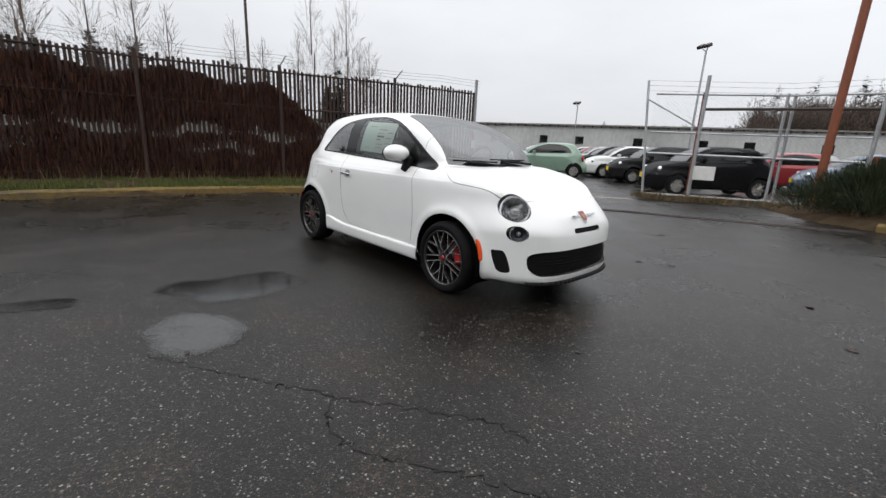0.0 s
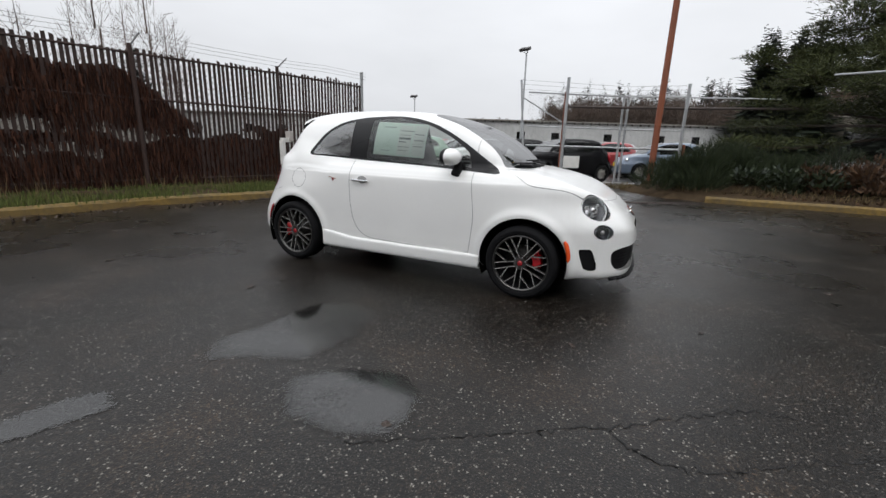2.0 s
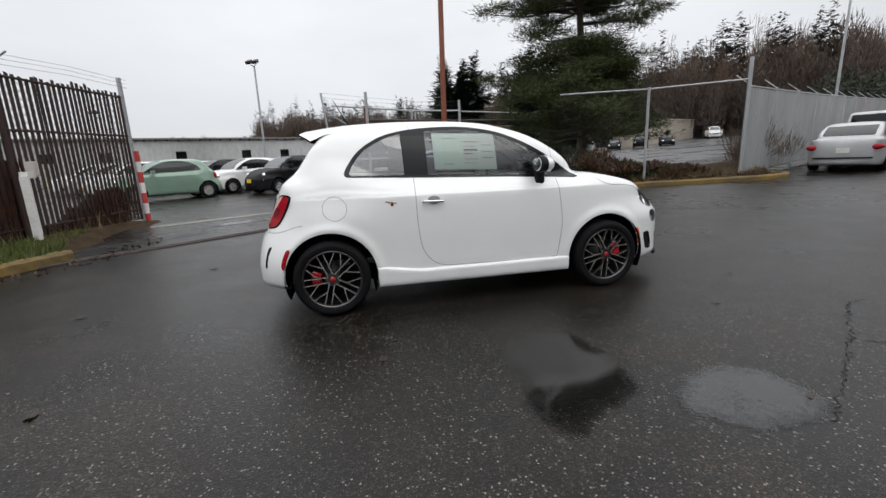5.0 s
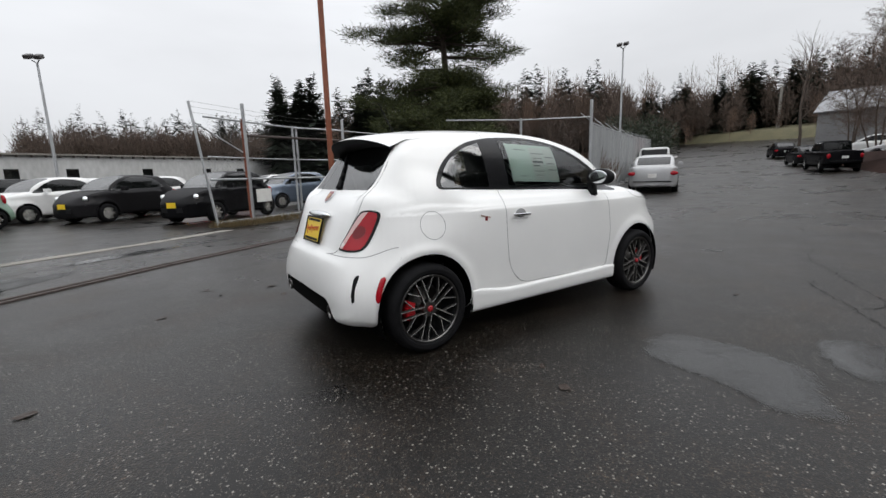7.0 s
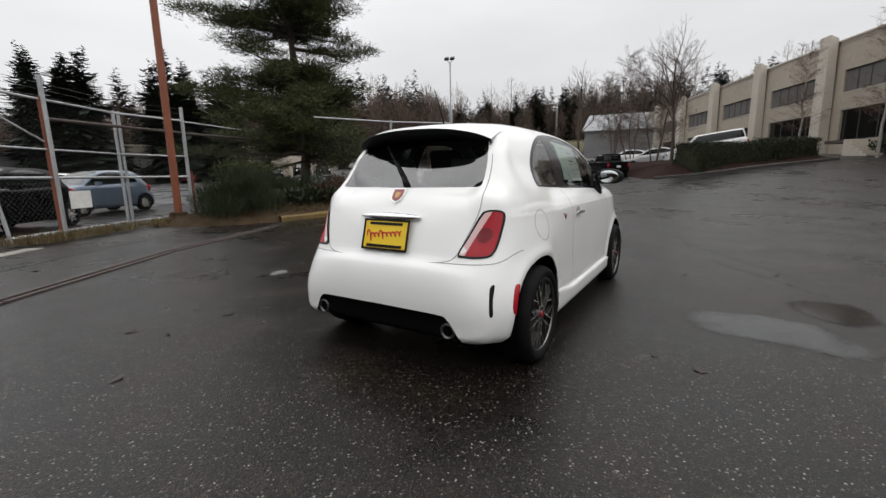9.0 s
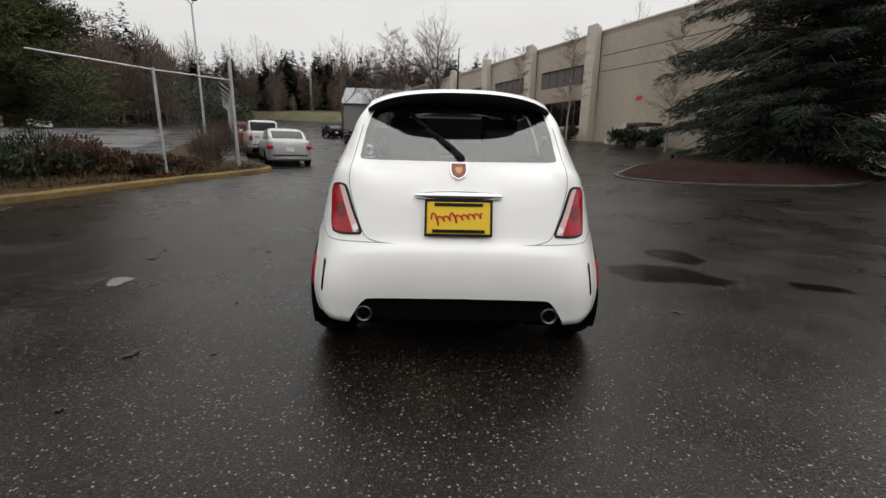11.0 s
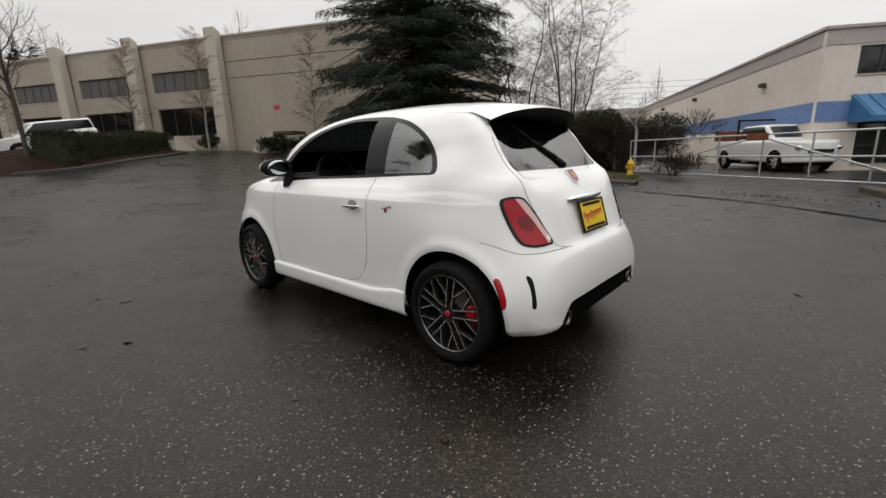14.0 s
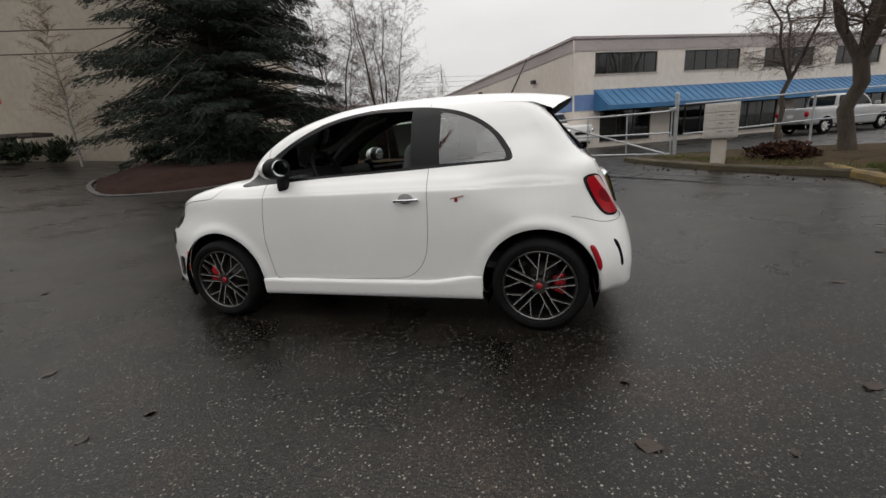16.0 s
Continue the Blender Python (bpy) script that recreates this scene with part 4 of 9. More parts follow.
    under = [f for k, f in enumerate(Fs) if k % 7 >= 3]
    sp = part("roof_spoiler", mesh_np("roof_spoiler", Vs, top), M_WHITE, car)
    part("spoiler_underside", mesh_np("spoiler_underside", Vs, under), M_BLACK, sp, "dark underside of the spoiler")
    part("aerial", rod(.006, (-.93, 0, 1.455), (-1.05, 0, 1.68), .0025, 8), M_BLACK, car, "black roof aerial")
    # rear wiper
    bm = bmesh.new()
    arm_ = [Vector((surf_point(fn, y_, z_, -1.95, -1) - .008, y_, z_)) for y_, z_ in ((-.02, 1.06), (.03, 1.11), (.10, 1.165), (.17, 1.22), (.235, 1.275), (.30, 1.33))]
    for i_, r_ in enumerate((.020, .017, .013, .011, .010)):
        bm_cyl(bm, r_, r_ * .85, arm_[i_], arm_[i_ + 1], 10)
    part("rear_wiper", bm, M_BLACK, car, "black rear wiper lying aslant", smooth=True)
    # front wipers
    for (p, q, e) in (((1.03, .42, 1.02), (1.0, .02, 1.045), .0), ((1.075, -.02, 1.005), (1.0, -.44, 1.035), 0)):
        bm = bmesh.new()
        bm_cyl(bm, .012, .009, p, q, 8)
        bm_cyl(bm, .007, .007, (p[0] - .05, p[1] - .05, p[2] + .03), (q[0] - .03, q[1] - .12, q[2] + .01), 6)
        part("front_wiper", bm, M_BLACK, car, "black wiper at the foot of the windscreen")
    # rear plate, frame, chrome bar, shields
    px = surf_point(fn, 0, .78, -2.0, -1)
    pl = part("number_plate", box((.008, .315, .165), (px - .022, 0, .782), (0, 16, 0), .006, 2), M_YELLOW, car, "yellow dealer plate with red script in a black frame")
    bm = bmesh.new()
    for sz, at in (((.012, .335, .012), (0, 0, .086)), ((.012, .335, .012), (0, 0, -.086)), ((.012, .010, .185), (0, .163, 0)), ((.012, .010, .185), (0, -.163, 0))):
        bm_box(bm, sz, at, (0, 0, 0), .003, 1)
    fr = part("plate_frame", bm, M_BLACK, pl)
    fr.matrix_basis = pose(px - .025, 0, .782, 0, 16, 0)
    # the dealer's script as one joined red flourish with an underline
    bm = bmesh.new()
    wave_ = []
    for k in range(170):
        u = k / 169
        th = u * 52
        amp = .040 if u < .10 else (.026 if .38 < u < .47 else .0125)
        wave_.append((0, .128 - .25 * u + .0085 * math.sin(th + .9), .002 + amp * math.sin(th) * (1 if u > .1 else .8) + .022 * (u - .5)))
    for p_, q_ in zip(wave_[:-1], wave_[1:]):
        bm_cyl(bm, .0046, .0046, p_, q_, 6)
    for v in bm.verts:
        v.co.x *= .25
    b_ = part("script_stroke", bm, M_SCRIPT, pl, "red flourish of the script")
    b_.matrix_basis = pose(px - .0285, 0, .782, 0, 16, 0)
    for zz, wd in ((.066, .24), (-.066, .26)):
        b_ = part("plate_print", box((.004, wd, .016), (0, 0, 0)), M_BLACK, pl, "dark band of small print")
        b_.matrix_basis = pose(px - .0275, 0, .782, 0, 16, 0) @ Matrix.Translation((0, 0, zz))
    cx_ = surf_point(fn, 0, .88, -2.0, -1)
    bm = bmesh.new()
    bmesh.ops.create_uvsphere(bm, u_segments=32, v_segments=12, radius=1, matrix=pose(cx_ - .014, 0, .885) @ Matrix.Diagonal((.034, .225, .025, 1)))
    part("tailgate_bar", bm, M_CHROME, car, "chrome grip bar above the plate", smooth=True)
    for nm, sx, zc in (("rear_shield_badge", -1, 1.0), ("nose_shield_badge", 1, .672)):
        bx = surf_point(fn, 0, zc, 2.05 * sx, sx)
        gx = gradient(fn, np.array([[bx, 0, zc]]))[0]
        tilt = math.degrees(math.atan2(gx[2], abs(gx[0])))
        sh = [(-.043, .050), (.043, .050), (.044, .0), (.033, -.034), (0, -.055), (-.033, -.034), (-.044, 0)]
        for k_, (sc, m_, nm2) in enumerate(((1.0, M_CHROME, nm), (.88, M_SHIELD, "shield_face"), (.40, M_GOLD, "shield_charge"))):
            bm = bmesh.new()
            vs = [bm.verts.new((0, a * sc, b * sc)) for a, b in sh]
            f = bm.faces.new(vs if sx < 0 else vs[::-1])
            ex_ = bmesh.ops.extrude_face_region(bm, geom=[f])
            for v in ex_["geom"]:
                if isinstance(v, bmesh.types.BMVert):
                    v.co.x += sx * (.010 + .0015 * k_)
            bmesh.ops.recalc_face_normals(bm, faces=bm.faces)
            ob = part(nm2, bm, m_, car if k_ == 0 else top_badge, "enamel shield badge" if k_ == 0 else "")
            if k_ == 0:
                top_badge = ob
                ob.matrix_basis = pose(bx, 0, zc, 0, -tilt * sx, 0)
        if sx > 0:
            for s_ in (1, -1):
                part("chrome_whisker", box((.020, .13, .020), (.008, s_ * .095, .006), (0, 0, -s_ * 9), .008, 2), M_CHROME, top_badge)
    # front splitter lip
    bm = bmesh.new()
    yy = np.linspace(-.56, .56, 25)
    pts = [(surf_point(fn, v, .24, 2.1, 1) + .004, v, .205) for v in yy]
    for p, q in zip(pts[:-1], pts[1:]):
        bm_cyl(bm, .016, .016, p, q, 8)
    part("front_lip", bm, M_BLACK, car, "black front splitter", smooth=True)
    bm = bmesh.new()
    for k in range(5):
        zz = .30 + .024 * k
        ww = .50 - .02 * abs(k - 2)
        yy = np.linspace(-ww, ww, 13)
        pts = [(surf_point(fn, v, zz, 2.1, 1) - .022, v, zz) for v in yy]
        for p, q in zip(pts[:-1], pts[1:]):
            bm_cyl(bm, .003, .003, p, q, 5)
    part("grille_mesh", bm, M_RUBBER, car, "fine black grille bars")
    # cabin: lining, dash, wheel, seats
    V2, N2, T2, l2 = hatch_shell(.05, False)
    keep = (l2 == 0) & (V2[:, 2][T2].mean(1) > .45) & ~((V2[:, 0][T2].mean(1) > .95))
    part("cabin_lining", take("cabin_lining", V2, -N2, T2[:, ::-1], keep, .035), M_LINING, car, "dark cabin lining")
    bm = bmesh.new()
    bm_box(bm, (.42, 1.22, .26), (.68, 0, .86), (0, 10, 0), .07, 4)
    part("dashboard", bm, M_LINING, car, smooth=True)
    part("cabin_floor", box((1.9, 1.3, .04), (-.3, 0, .38)), M_LINING, car)
    part("parcel_shelf", box((.35, 1.15, .03), (-1.15, 0, .98), (0, 0, 0), .01), M_LINING, car)
    bm = bmesh.new()
    R1, R2 = .175, .017
    Vt, Ft = [], []
    for i in range(32):
        for j in range(8):
            a, b = 2 * math.pi * i / 32, 2 * math.pi * j / 8
            Vt.append(((R1 + R2 * math.cos(b)) * math.cos(a), (R1 + R2 * math.cos(b)) * math.sin(a), R2 * math.sin(b)))
            Ft.append((i * 8 + j, ((i + 1) % 32) * 8 + j, ((i + 1) % 32) * 8 + (j + 1) % 8, i * 8 + (j + 1) % 8))
    bm.free()
    sw = part("steering_wheel", mesh_np("steering_wheel", Vt, Ft), M_BLACK, car)
    sw.matrix_basis = pose(.40, .36, 1.0, 0, -64, 0)
    bm = bmesh.new()
    bm_box(bm, (.13, .30, .02), (0, 0, -.01), (0, 0, 0), .008)
    bm_box(bm, (.17, .03, .02), (-.09, 0, -.01), (0, 0, 0), .006)
    part("steering_hub", bm, M_BLACK, sw)
    for s_ in (1, -1):
        for row, x0 in ((0, .02), (1, -.66)):
            bm = bmesh.new()
            bm_box(bm, (.50, .46, .16), (x0, s_ * .34, .60), (0, -8, 0), .06, 3)
            bm_box(bm, (.14, .46 if not row else .44, .60 if not row else .48), (x0 - .30, s_ * (.34 - .05 * row), .88 - .05 * row), (0, -16, 0), .06, 3)
            st = part("seat", bm, M_LINING, car, smooth=True)
            bm = bmesh.new()
            bm_box(bm, (.09, .27, .20), (x0 - .40 - .02 * row, s_ * (.34 - .05 * row), 1.23 - .10 * row), (0, -12, 0), .04, 3)
            part("headrest", bm, surface("seat_leather", (.05, .05, .05), (.11, .11, .11), 20, .55) if (s_, row) == (1, 0) else bpy.data.materials["seat_leather"], st, smooth=True)
    # the sheet behind the passenger's glass
    ms = car_field(HATCH)
    xs, zs = np.linspace(-.30, .215, 12), np.linspace(1.06, 1.345, 9)
    Vp = [(a, -(surf_side(ms, a, b) - .012), b + (a - .0) * -.04) for a in xs for b in zs]
    Fp = [(i * 9 + j, (i + 1) * 9 + j, (i + 1) * 9 + j + 1, i * 9 + j + 1) for i in range(11) for j in range(8)]
    sheet = part("window_sheet", mesh_np("window_sheet", Vp, Fp), M_PAPER, car, "pale green price sheet with grey print")
    def on_sheet(a0, a1, b0, b1, m_, nm, off=.002):
        xs_, zs_ = np.linspace(a0, a1, 5), np.linspace(b0, b1, 4)
        Vq = [(a, -(surf_side(ms, a, b) - .012 + off), b + a * -.04) for a in xs_ for b in zs_]
        Fq = [(i * 4 + j, (i + 1) * 4 + j, (i + 1) * 4 + j + 1, i * 4 + j + 1) for i in range(4) for j in range(3)]
        part(nm, mesh_np(nm, Vq, Fq), m_, sheet)
    on_sheet(.085, .205, 1.075, 1.325, M_PAPER2, "white_column")
    on_sheet(-.06, .07, 1.075, 1.325, M_PAPER2, "white_column")
    for (a0, a1, b0, b1) in ((-.05, .065, 1.205, 1.222), (-.05, .02, 1.18, 1.188), (-.05, .09, 1.275, 1.281), (.10, .19, 1.25, 1.256), (.10, .19, 1.2, 1.206), (.10, .19, 1.15, 1.156),
                             (-.05, .06, 1.24, 1.244), (-.05, .06, 1.14, 1.144), (-.22, -.10, 1.30, 1.305), (-.22, -.14, 1.10, 1.104), (-.05, .05, 1.11, 1.113)):
        on_sheet(a0, a1, b0, b1, M_INK, "print_bar", .004)
    return car


hero = build_hero()

# ---- materials of the surroundings ----
M_SLAT = surface("rusted_brown_slat", (.010, .0055, .0045), (.042, .0205, .0150), 1.5, .75, bump=.002, fine=40, stretch=(1, 1, .25), per_piece=.12)
M_GALV = surface("galvanised_steel", (.30, .31, .32), (.52, .53, .54), 2.0, .5, .6, fine=30)
M_RUST = surface("rust_red_post", (.10, .028, .015), (.26, .075, .035), 3.0, .8, bump=.002, fine=30)
M_POLE = surface("orange_brown_pole", (.15, .042, .019), (.28, .085, .038), 1.2, .6, fine=20, stretch=(1, 1, .2))
M_WIRE = plain("fence_wire", (.11, .11, .11), .6, .5)
M_KERBDARK = surface("wet_dark_kerb", (.02, .019, .018), (.06, .056, .052), 1.6, .7, bump=.004, fine=14)
M_KERBWORN = surface("mossy_worn_kerb", (.022, .021, .015), (.085, .064, .030), 1.4, .8, bump=.004, fine=14)
M_KERB = surface("worn_yellow_kerb", (.055, .045, .03), (.25, .155, .03), 1.1, .75, bump=.004, fine=14)
M_KERBGREY = surface("grey_concrete_kerb", (.12, .115, .10), (.30, .28, .25), 1.5, .8, bump=.004, fine=18)
M_BARK = surface("grey_brown_bark", (.030, .022, .017), (.085, .065, .05), 6, .9, bump=.01, fine=25, stretch=(1, 1, .3))
M_SOIL = surface("dark_verge_soil", (.022, .015, .010), (.075, .052, .03), 2.0, .95, bump=.03, fine=9, spec=.08)
M_BARKMULCH = surface("red_brown_mulch", (.012, .0068, .0055), (.036, .019, .015), 3.0, .95, bump=.03, fine=16, spec=.08)
M_CONC = surface("tan_tilt_up_concrete", (.30, .26, .21), (.42, .37, .305), .35, .85, fine=6, stretch=(1, 1, .6))
M_CONC2 = surface("pale_concrete_column", (.40, .355, .30), (.54, .49, .42), .5, .85, fine=6)
M_PALEWALL = surface("off_white_wall", (.60, .535, .475), (.78, .71, .645), .25, .8, fine=5, stretch=(1, 1, .5))
M_MAUVE = surface("mauve_fascia", (.36, .31, .31), (.47, .41, .40), .5, .75, fine=8)
M_BLUEBAND = surface("blue_painted_band", (.10, .17, .36), (.16, .26, .48), .5, .7, fine=8)
M_AWNING = surface("blue_metal_awning", (.03, .12, .26), (.06, .20, .38), 1.0, .4, fine=12)
M_WAREHOUSE = surface("weathered_white_render", (.32, .32, .31), (.56, .56, .55), .18, .85, fine=3, stretch=(1, 1, .4))
M_WINDOW = glass_mat("building_glass", (.10, .11, .12), .55, .04)
# near-black colour that stands in for the shade of unlit rooms
M_ROOMSHADE = plain("unlit_room_shade", (.022, .020, .020), .9)
M_FRAME = plain("dark_window_frame", (.035, .03, .03), .5)
M_BLIND = surface("grey_window_blind", (.07, .066, .064), (.15, .14, .135), 3, .8, fine=20, stretch=(8, 8, .2))
M_WHITEPAINT = surface("white_post_paint", (.55, .54, .51), (.80, .79, .76), 4, .6, fine=30)
M_REDPAINT = surface("red_post_paint", (.36, .03, .025), (.55, .06, .05), 4, .6, fine=30)
M_BEAM = plain("dark_steel_beam", (.06, .045, .04), .7)
M_BOARD = surface("dark_brown_boards", (.016, .010, .008), (.055, .034, .026), 3, .85, bump=.002, fine=40, stretch=(1, 1, .2), per_piece=.15)
M_MAIL = surface("warm_grey_mailbox", (.40, .37, .34), (.54, .50, .46), 2, .5, fine=20)


def gz(x, y):
    return float(ground_z(x, y))


def tube(pts, r, seg=8):
    bm = bmesh.new()
    for p, q in zip(pts[:-1], pts[1:]):
        bm_cyl(bm, r, r, p, q, seg)
    return bm


def wire_panel(p, q, z0, z1, pitch=.075, r=.0012):
    """Diagonal wires of a chain-link panel between two posts, as thin three-sided bars."""
    p, q = Vector((p[0], p[1], 0)), Vector((q[0], q[1], 0))
    L, H = (q - p).length, z1 - z0
    u = (q - p) / L
    V, F = [], []
    n_ = u.cross(Vector((0, 0, 1)))
    for sgn in (1, -1):
        k = -H
        while k < L:
            a0, b0, a1, b1 = k, 0.0, k + H, H
            if a0 < 0:
                b0, a0 = -a0, 0.0
            if a1 > L:
                b1, a1 = b1 - (a1 - L), L
            if a1 - a0 > .01:
                A, B = (a0, a1) if sgn > 0 else (L - a0, L - a1)
                s0, s1 = p + u * A + Vector((0, 0, z0 + b0)), p + u * B + Vector((0, 0, z0 + b1))
                i = len(V)
                for c in (s0, s1):
                    V += [c + n_ * r, c - n_ * r * .5 + Vector((0, 0, r)), c - n_ * r * .5 - Vector((0, 0, r))]
                F += [(i, i + 1, i + 4, i + 3), (i + 1, i + 2, i + 5, i + 4), (i + 2, i, i + 3, i + 5)]
            k += pitch * 1.414
    me = bpy.data.meshes.new("wire_mesh")
    me.from_pydata([tuple(v) for v in V], [], F)
    return me


def along(P, s):
    """The point and direction at arc length s of a polyline."""
    for a, b in zip(P[:-1], P[1:]):
        a, b = Vector(a), Vector(b)
        L = (b - a).length
        if s <= L or b == Vector(P[-1]):
            return a + (b - a) * (s / L), (b - a) / L
        s -= L


# ---- the rusty slat fence ----
FENCE = [(-5.5, 6.45), (-6.2, 3.9), (-7.0, 1.4), (-7.6, -1.0), (-8.15, -4.0), (-8.7, -8.0)]
fence = empty("slat_fence", pose(0, 0, 0), "tall rusty brown slat fence overgrown with dead vines", "fence")
flen = sum((Vector(b) - Vector(a)).length for a, b in zip(FENCE[:-1], FENCE[1:]))
rng = random.Random(4)
slat_me = []
for k in range(6):
    bm = bmesh.new()
    bm_box(bm, (.058, .010, 1.0), (0, 0, .5))
    for v in bm.verts:
        v.co.x += rng.uniform(-.003, .003)
        v.co.y += rng.uniform(-.004, .004)
        if v.co.z > .9:
            v.co.z += rng.uniform(-.012, .012)
    me = bpy.data.meshes.new("slat")
    bm.to_mesh(me)
    bm.free()
    me.materials.append(M_SLAT)
    slat_me.append(me)
s_ = .08
while s_ < flen - .1:
    p, d = along(FENCE, s_)
    ang = math.degrees(math.atan2(d.y, d.x))
    tiers = [(.10, 2.70 + rng.uniform(-.02, .02) + (rng.uniform(-.08, .07) if rng.random() < .15 else 0))]
    for z0, z1 in tiers:
        ob = part("slat", rng.choice(slat_me), None, fence)
        ob.matrix_basis = pose(p.x, p.y, z0, rng.uniform(-.25, .25), rng.uniform(-.25, .25), ang) @ Matrix.Diagonal((1, 1, z1 - z0, 1))
    s_ += .094 + rng.uniform(-.003, .003)
for z in (.30, 1.84, 2.64):
    part("rail", tube([(a, b, z + rng.uniform(-.02, .02)) for a, b in FENCE], .022), M_SLAT, fence)
for s_ in (2.55, 5.4, 8.2, 11.0, 13.8):
    p, d = along(FENCE, s_)
    part("post", rod(.04, (p.x + .05, p.y, 0), (p.x + .05, p.y, 2.80)), M_SLAT, fence)
    part("wire_arm", rod(.015, (p.x + .05, p.y, 2.76), (p.x + .30, p.y + .06, 2.98)), M_GALV, fence)
ep = part("end_post", rod(.045, (-5.5, 6.45, 0), (-5.5, 6.45, 3.02)), M_GALV, fence, "galvanised end post")
for a_, b_ in zip(FENCE[:-1], FENCE[1:]):
    part("wire_mesh", wire_panel(a_, b_, .12, 2.64, .085, .0034), M_SLAT, fence, "rusty chain-link behind the slats")
for z in (2.82, 2.90, 2.97):
    part("barbed_wire", tube([(a + .12, b + .03, z + .03 * math.sin(i * 2.0)) for i, (a, b) in enumerate(FENCE[:1] + [tuple(along(FENCE, s)[0]) for s in (1.3, 2.6, 4, 5.5, 7, 8.5, 10, 12, 14)])], .003, 4), M_WIRE, fence)
# the striped bollard at the fence's end
bol = empty("striped_bollard", pose(-5.36, 6.3, 0), "red and white striped bollard at the fence end", "bollard")
for k in range(7):
    part("band", rod(.05, (0, 0, .22 * k), (0, 0, .22 * (k + 1))), M_REDPAINT if k % 2 == 0 else M_WHITEPAINT, bol)
# white keypad post
kp = empty("keypad_post", pose(-5.85, 3.75, .08, 0, 0, 15), "white bent steel post carrying a pale keypad box", "keypad post")
part("post", box((.10, .10, 1.05), (0, 0, .52), (0, 0, 0), .008), M_WHITEPAINT, kp)
part("arm", box((.10, .34, .10), (.0, .16, 1.06), (0, 0, 0), .008), M_WHITEPAINT, kp)
part("keypad_box", box((.12, .17, .24), (.02, .30, 1.15), (0, 0, 0), .015), M_MAIL, kp, "pale keypad box")

# ---- gate fence, posts and rails ----
gf = empty("gate_fence", pose(0, 0, 0), "chain-link fence of galvanised and rusty pipes round the car lot", "fence")
GP = [(-1.35, 8.9), (-.39, 9.53), (1.2, 10.5), (2.85, 10.75)]
part("post", rod(.03, (-1.30, 8.88, 0), (-1.62, 8.95, 3.05)), M_GALV, gf, "leaning galvanised post")
part("post", rod(.055, (-.39, 9.53, 0), (-.39, 9.53, 2.75)), M_RUST, gf, "rust-red post")
part("post_cap", rod(.045, (-.36, 9.50, 0), (-.36, 9.50, 3.15)), M_GALV, gf)
for dx in (0, .13):
    part("post", rod(.035, (1.15 + dx, 10.48 + dx * .6, 0), (1.15 + dx, 10.48 + dx * .6, 2.75)), M_GALV, gf)
part("post", rod(.045, (2.85, 10.75, 0), (2.85, 10.75, 3.05)), M_GALV, gf)
part("post", rod(.04, (2.95, 10.80, 0), (2.95, 10.80, 1.35)), M_RUST, gf)
for z, r, m_, nm in ((2.70, .025, M_GALV, "rail"), (1.75, .02, M_GALV, "rail"), (1.20, .028, M_GALV, "rail"), (.12, .03, M_GALV, "rail")):
    part(nm, tube([(x, y, z) for x, y in GP], r), m_, gf)
part("beam", tube([(-.39, 9.63, 2.35), (2.9, 10.85, 2.38), (6.0, 11.7, 2.42)], .036), M_BEAM, gf, "dark steel beam")
part("rail", tube([(2.85, 10.75, 2.68), (5.2, 11.4, 2.66)], .02), M_GALV, gf)
for a, b in zip(GP[:-1], GP[1:]):
    part("wire_mesh", wire_panel(a, b, .12, 2.70), M_WIRE, gf)
part("wire_mesh", wire_panel(GP[3], (6.0, 11.7), .12, 2.6), M_WIRE, gf)
for z in (2.85, 2.98, 3.1):
    part("barbed_wire", tube([(-1.62, 8.95, z - .05), (-.36, 9.5, z - .1), (1.2, 10.5, z - .12), (2.85, 10.75, z - .1)], .003, 4), M_WIRE, gf)
part("brace", rod(.018, (-1.60, 8.95, 2.6), (-.45, 9.5, 1.9)), M_GALV, gf)
part("gate_stop", box((.5, .04, .35), (-.05, 9.4, .75), (0, 0, 33), .01), M_WHITEPAINT, gf, "weathered white sign board")
pole = empty("pipe_pole", pose(2.15, 10.1, .2), "tall orange-brown steel pole", "pole")
part("shaft", rod(.09, (0, 0, -.2), (.05, 0, 10.5), .075, 16), M_POLE, pole)
part("base", rod(.26, (0, 0, -.2), (0, 0, .08), .2, 10), M_SOIL, pole)
# gate track in the yard
for k, P in enumerate(([(-4.9, 2.05), (-2.47, 3.96), (-.23, 5.5), (3.5, 7.25)], [(-4.9, 2.22), (-2.5, 4.10), (-.25, 5.64), (3.4, 7.4)], [(-5.0, 5.5), (-2.4, 7.15), (-1.2, 8.1)])):
    bm = bmesh.new()
    for a, b in zip(P[:-1], P[1:]):
        L = math.dist(a, b)
        bm_box(bm, (L + .03, .05 if k < 2 else .28, .03), ((a[0] + b[0]) / 2, (a[1] + b[1]) / 2, .004 if k < 2 else -.006), (0, 0, math.degrees(math.atan2(b[1] - a[1], b[0] - a[0]))))
    tagged(part("gate_track" if k < 2 else "concrete_strip", bm, M_BEAM if k < 2 else M_KERBGREY),
           "rusty steel gate track set in the asphalt" if k < 2 else "pale worn concrete strip in the asphalt", "gate track" if k < 2 else "strip", kind="structure")


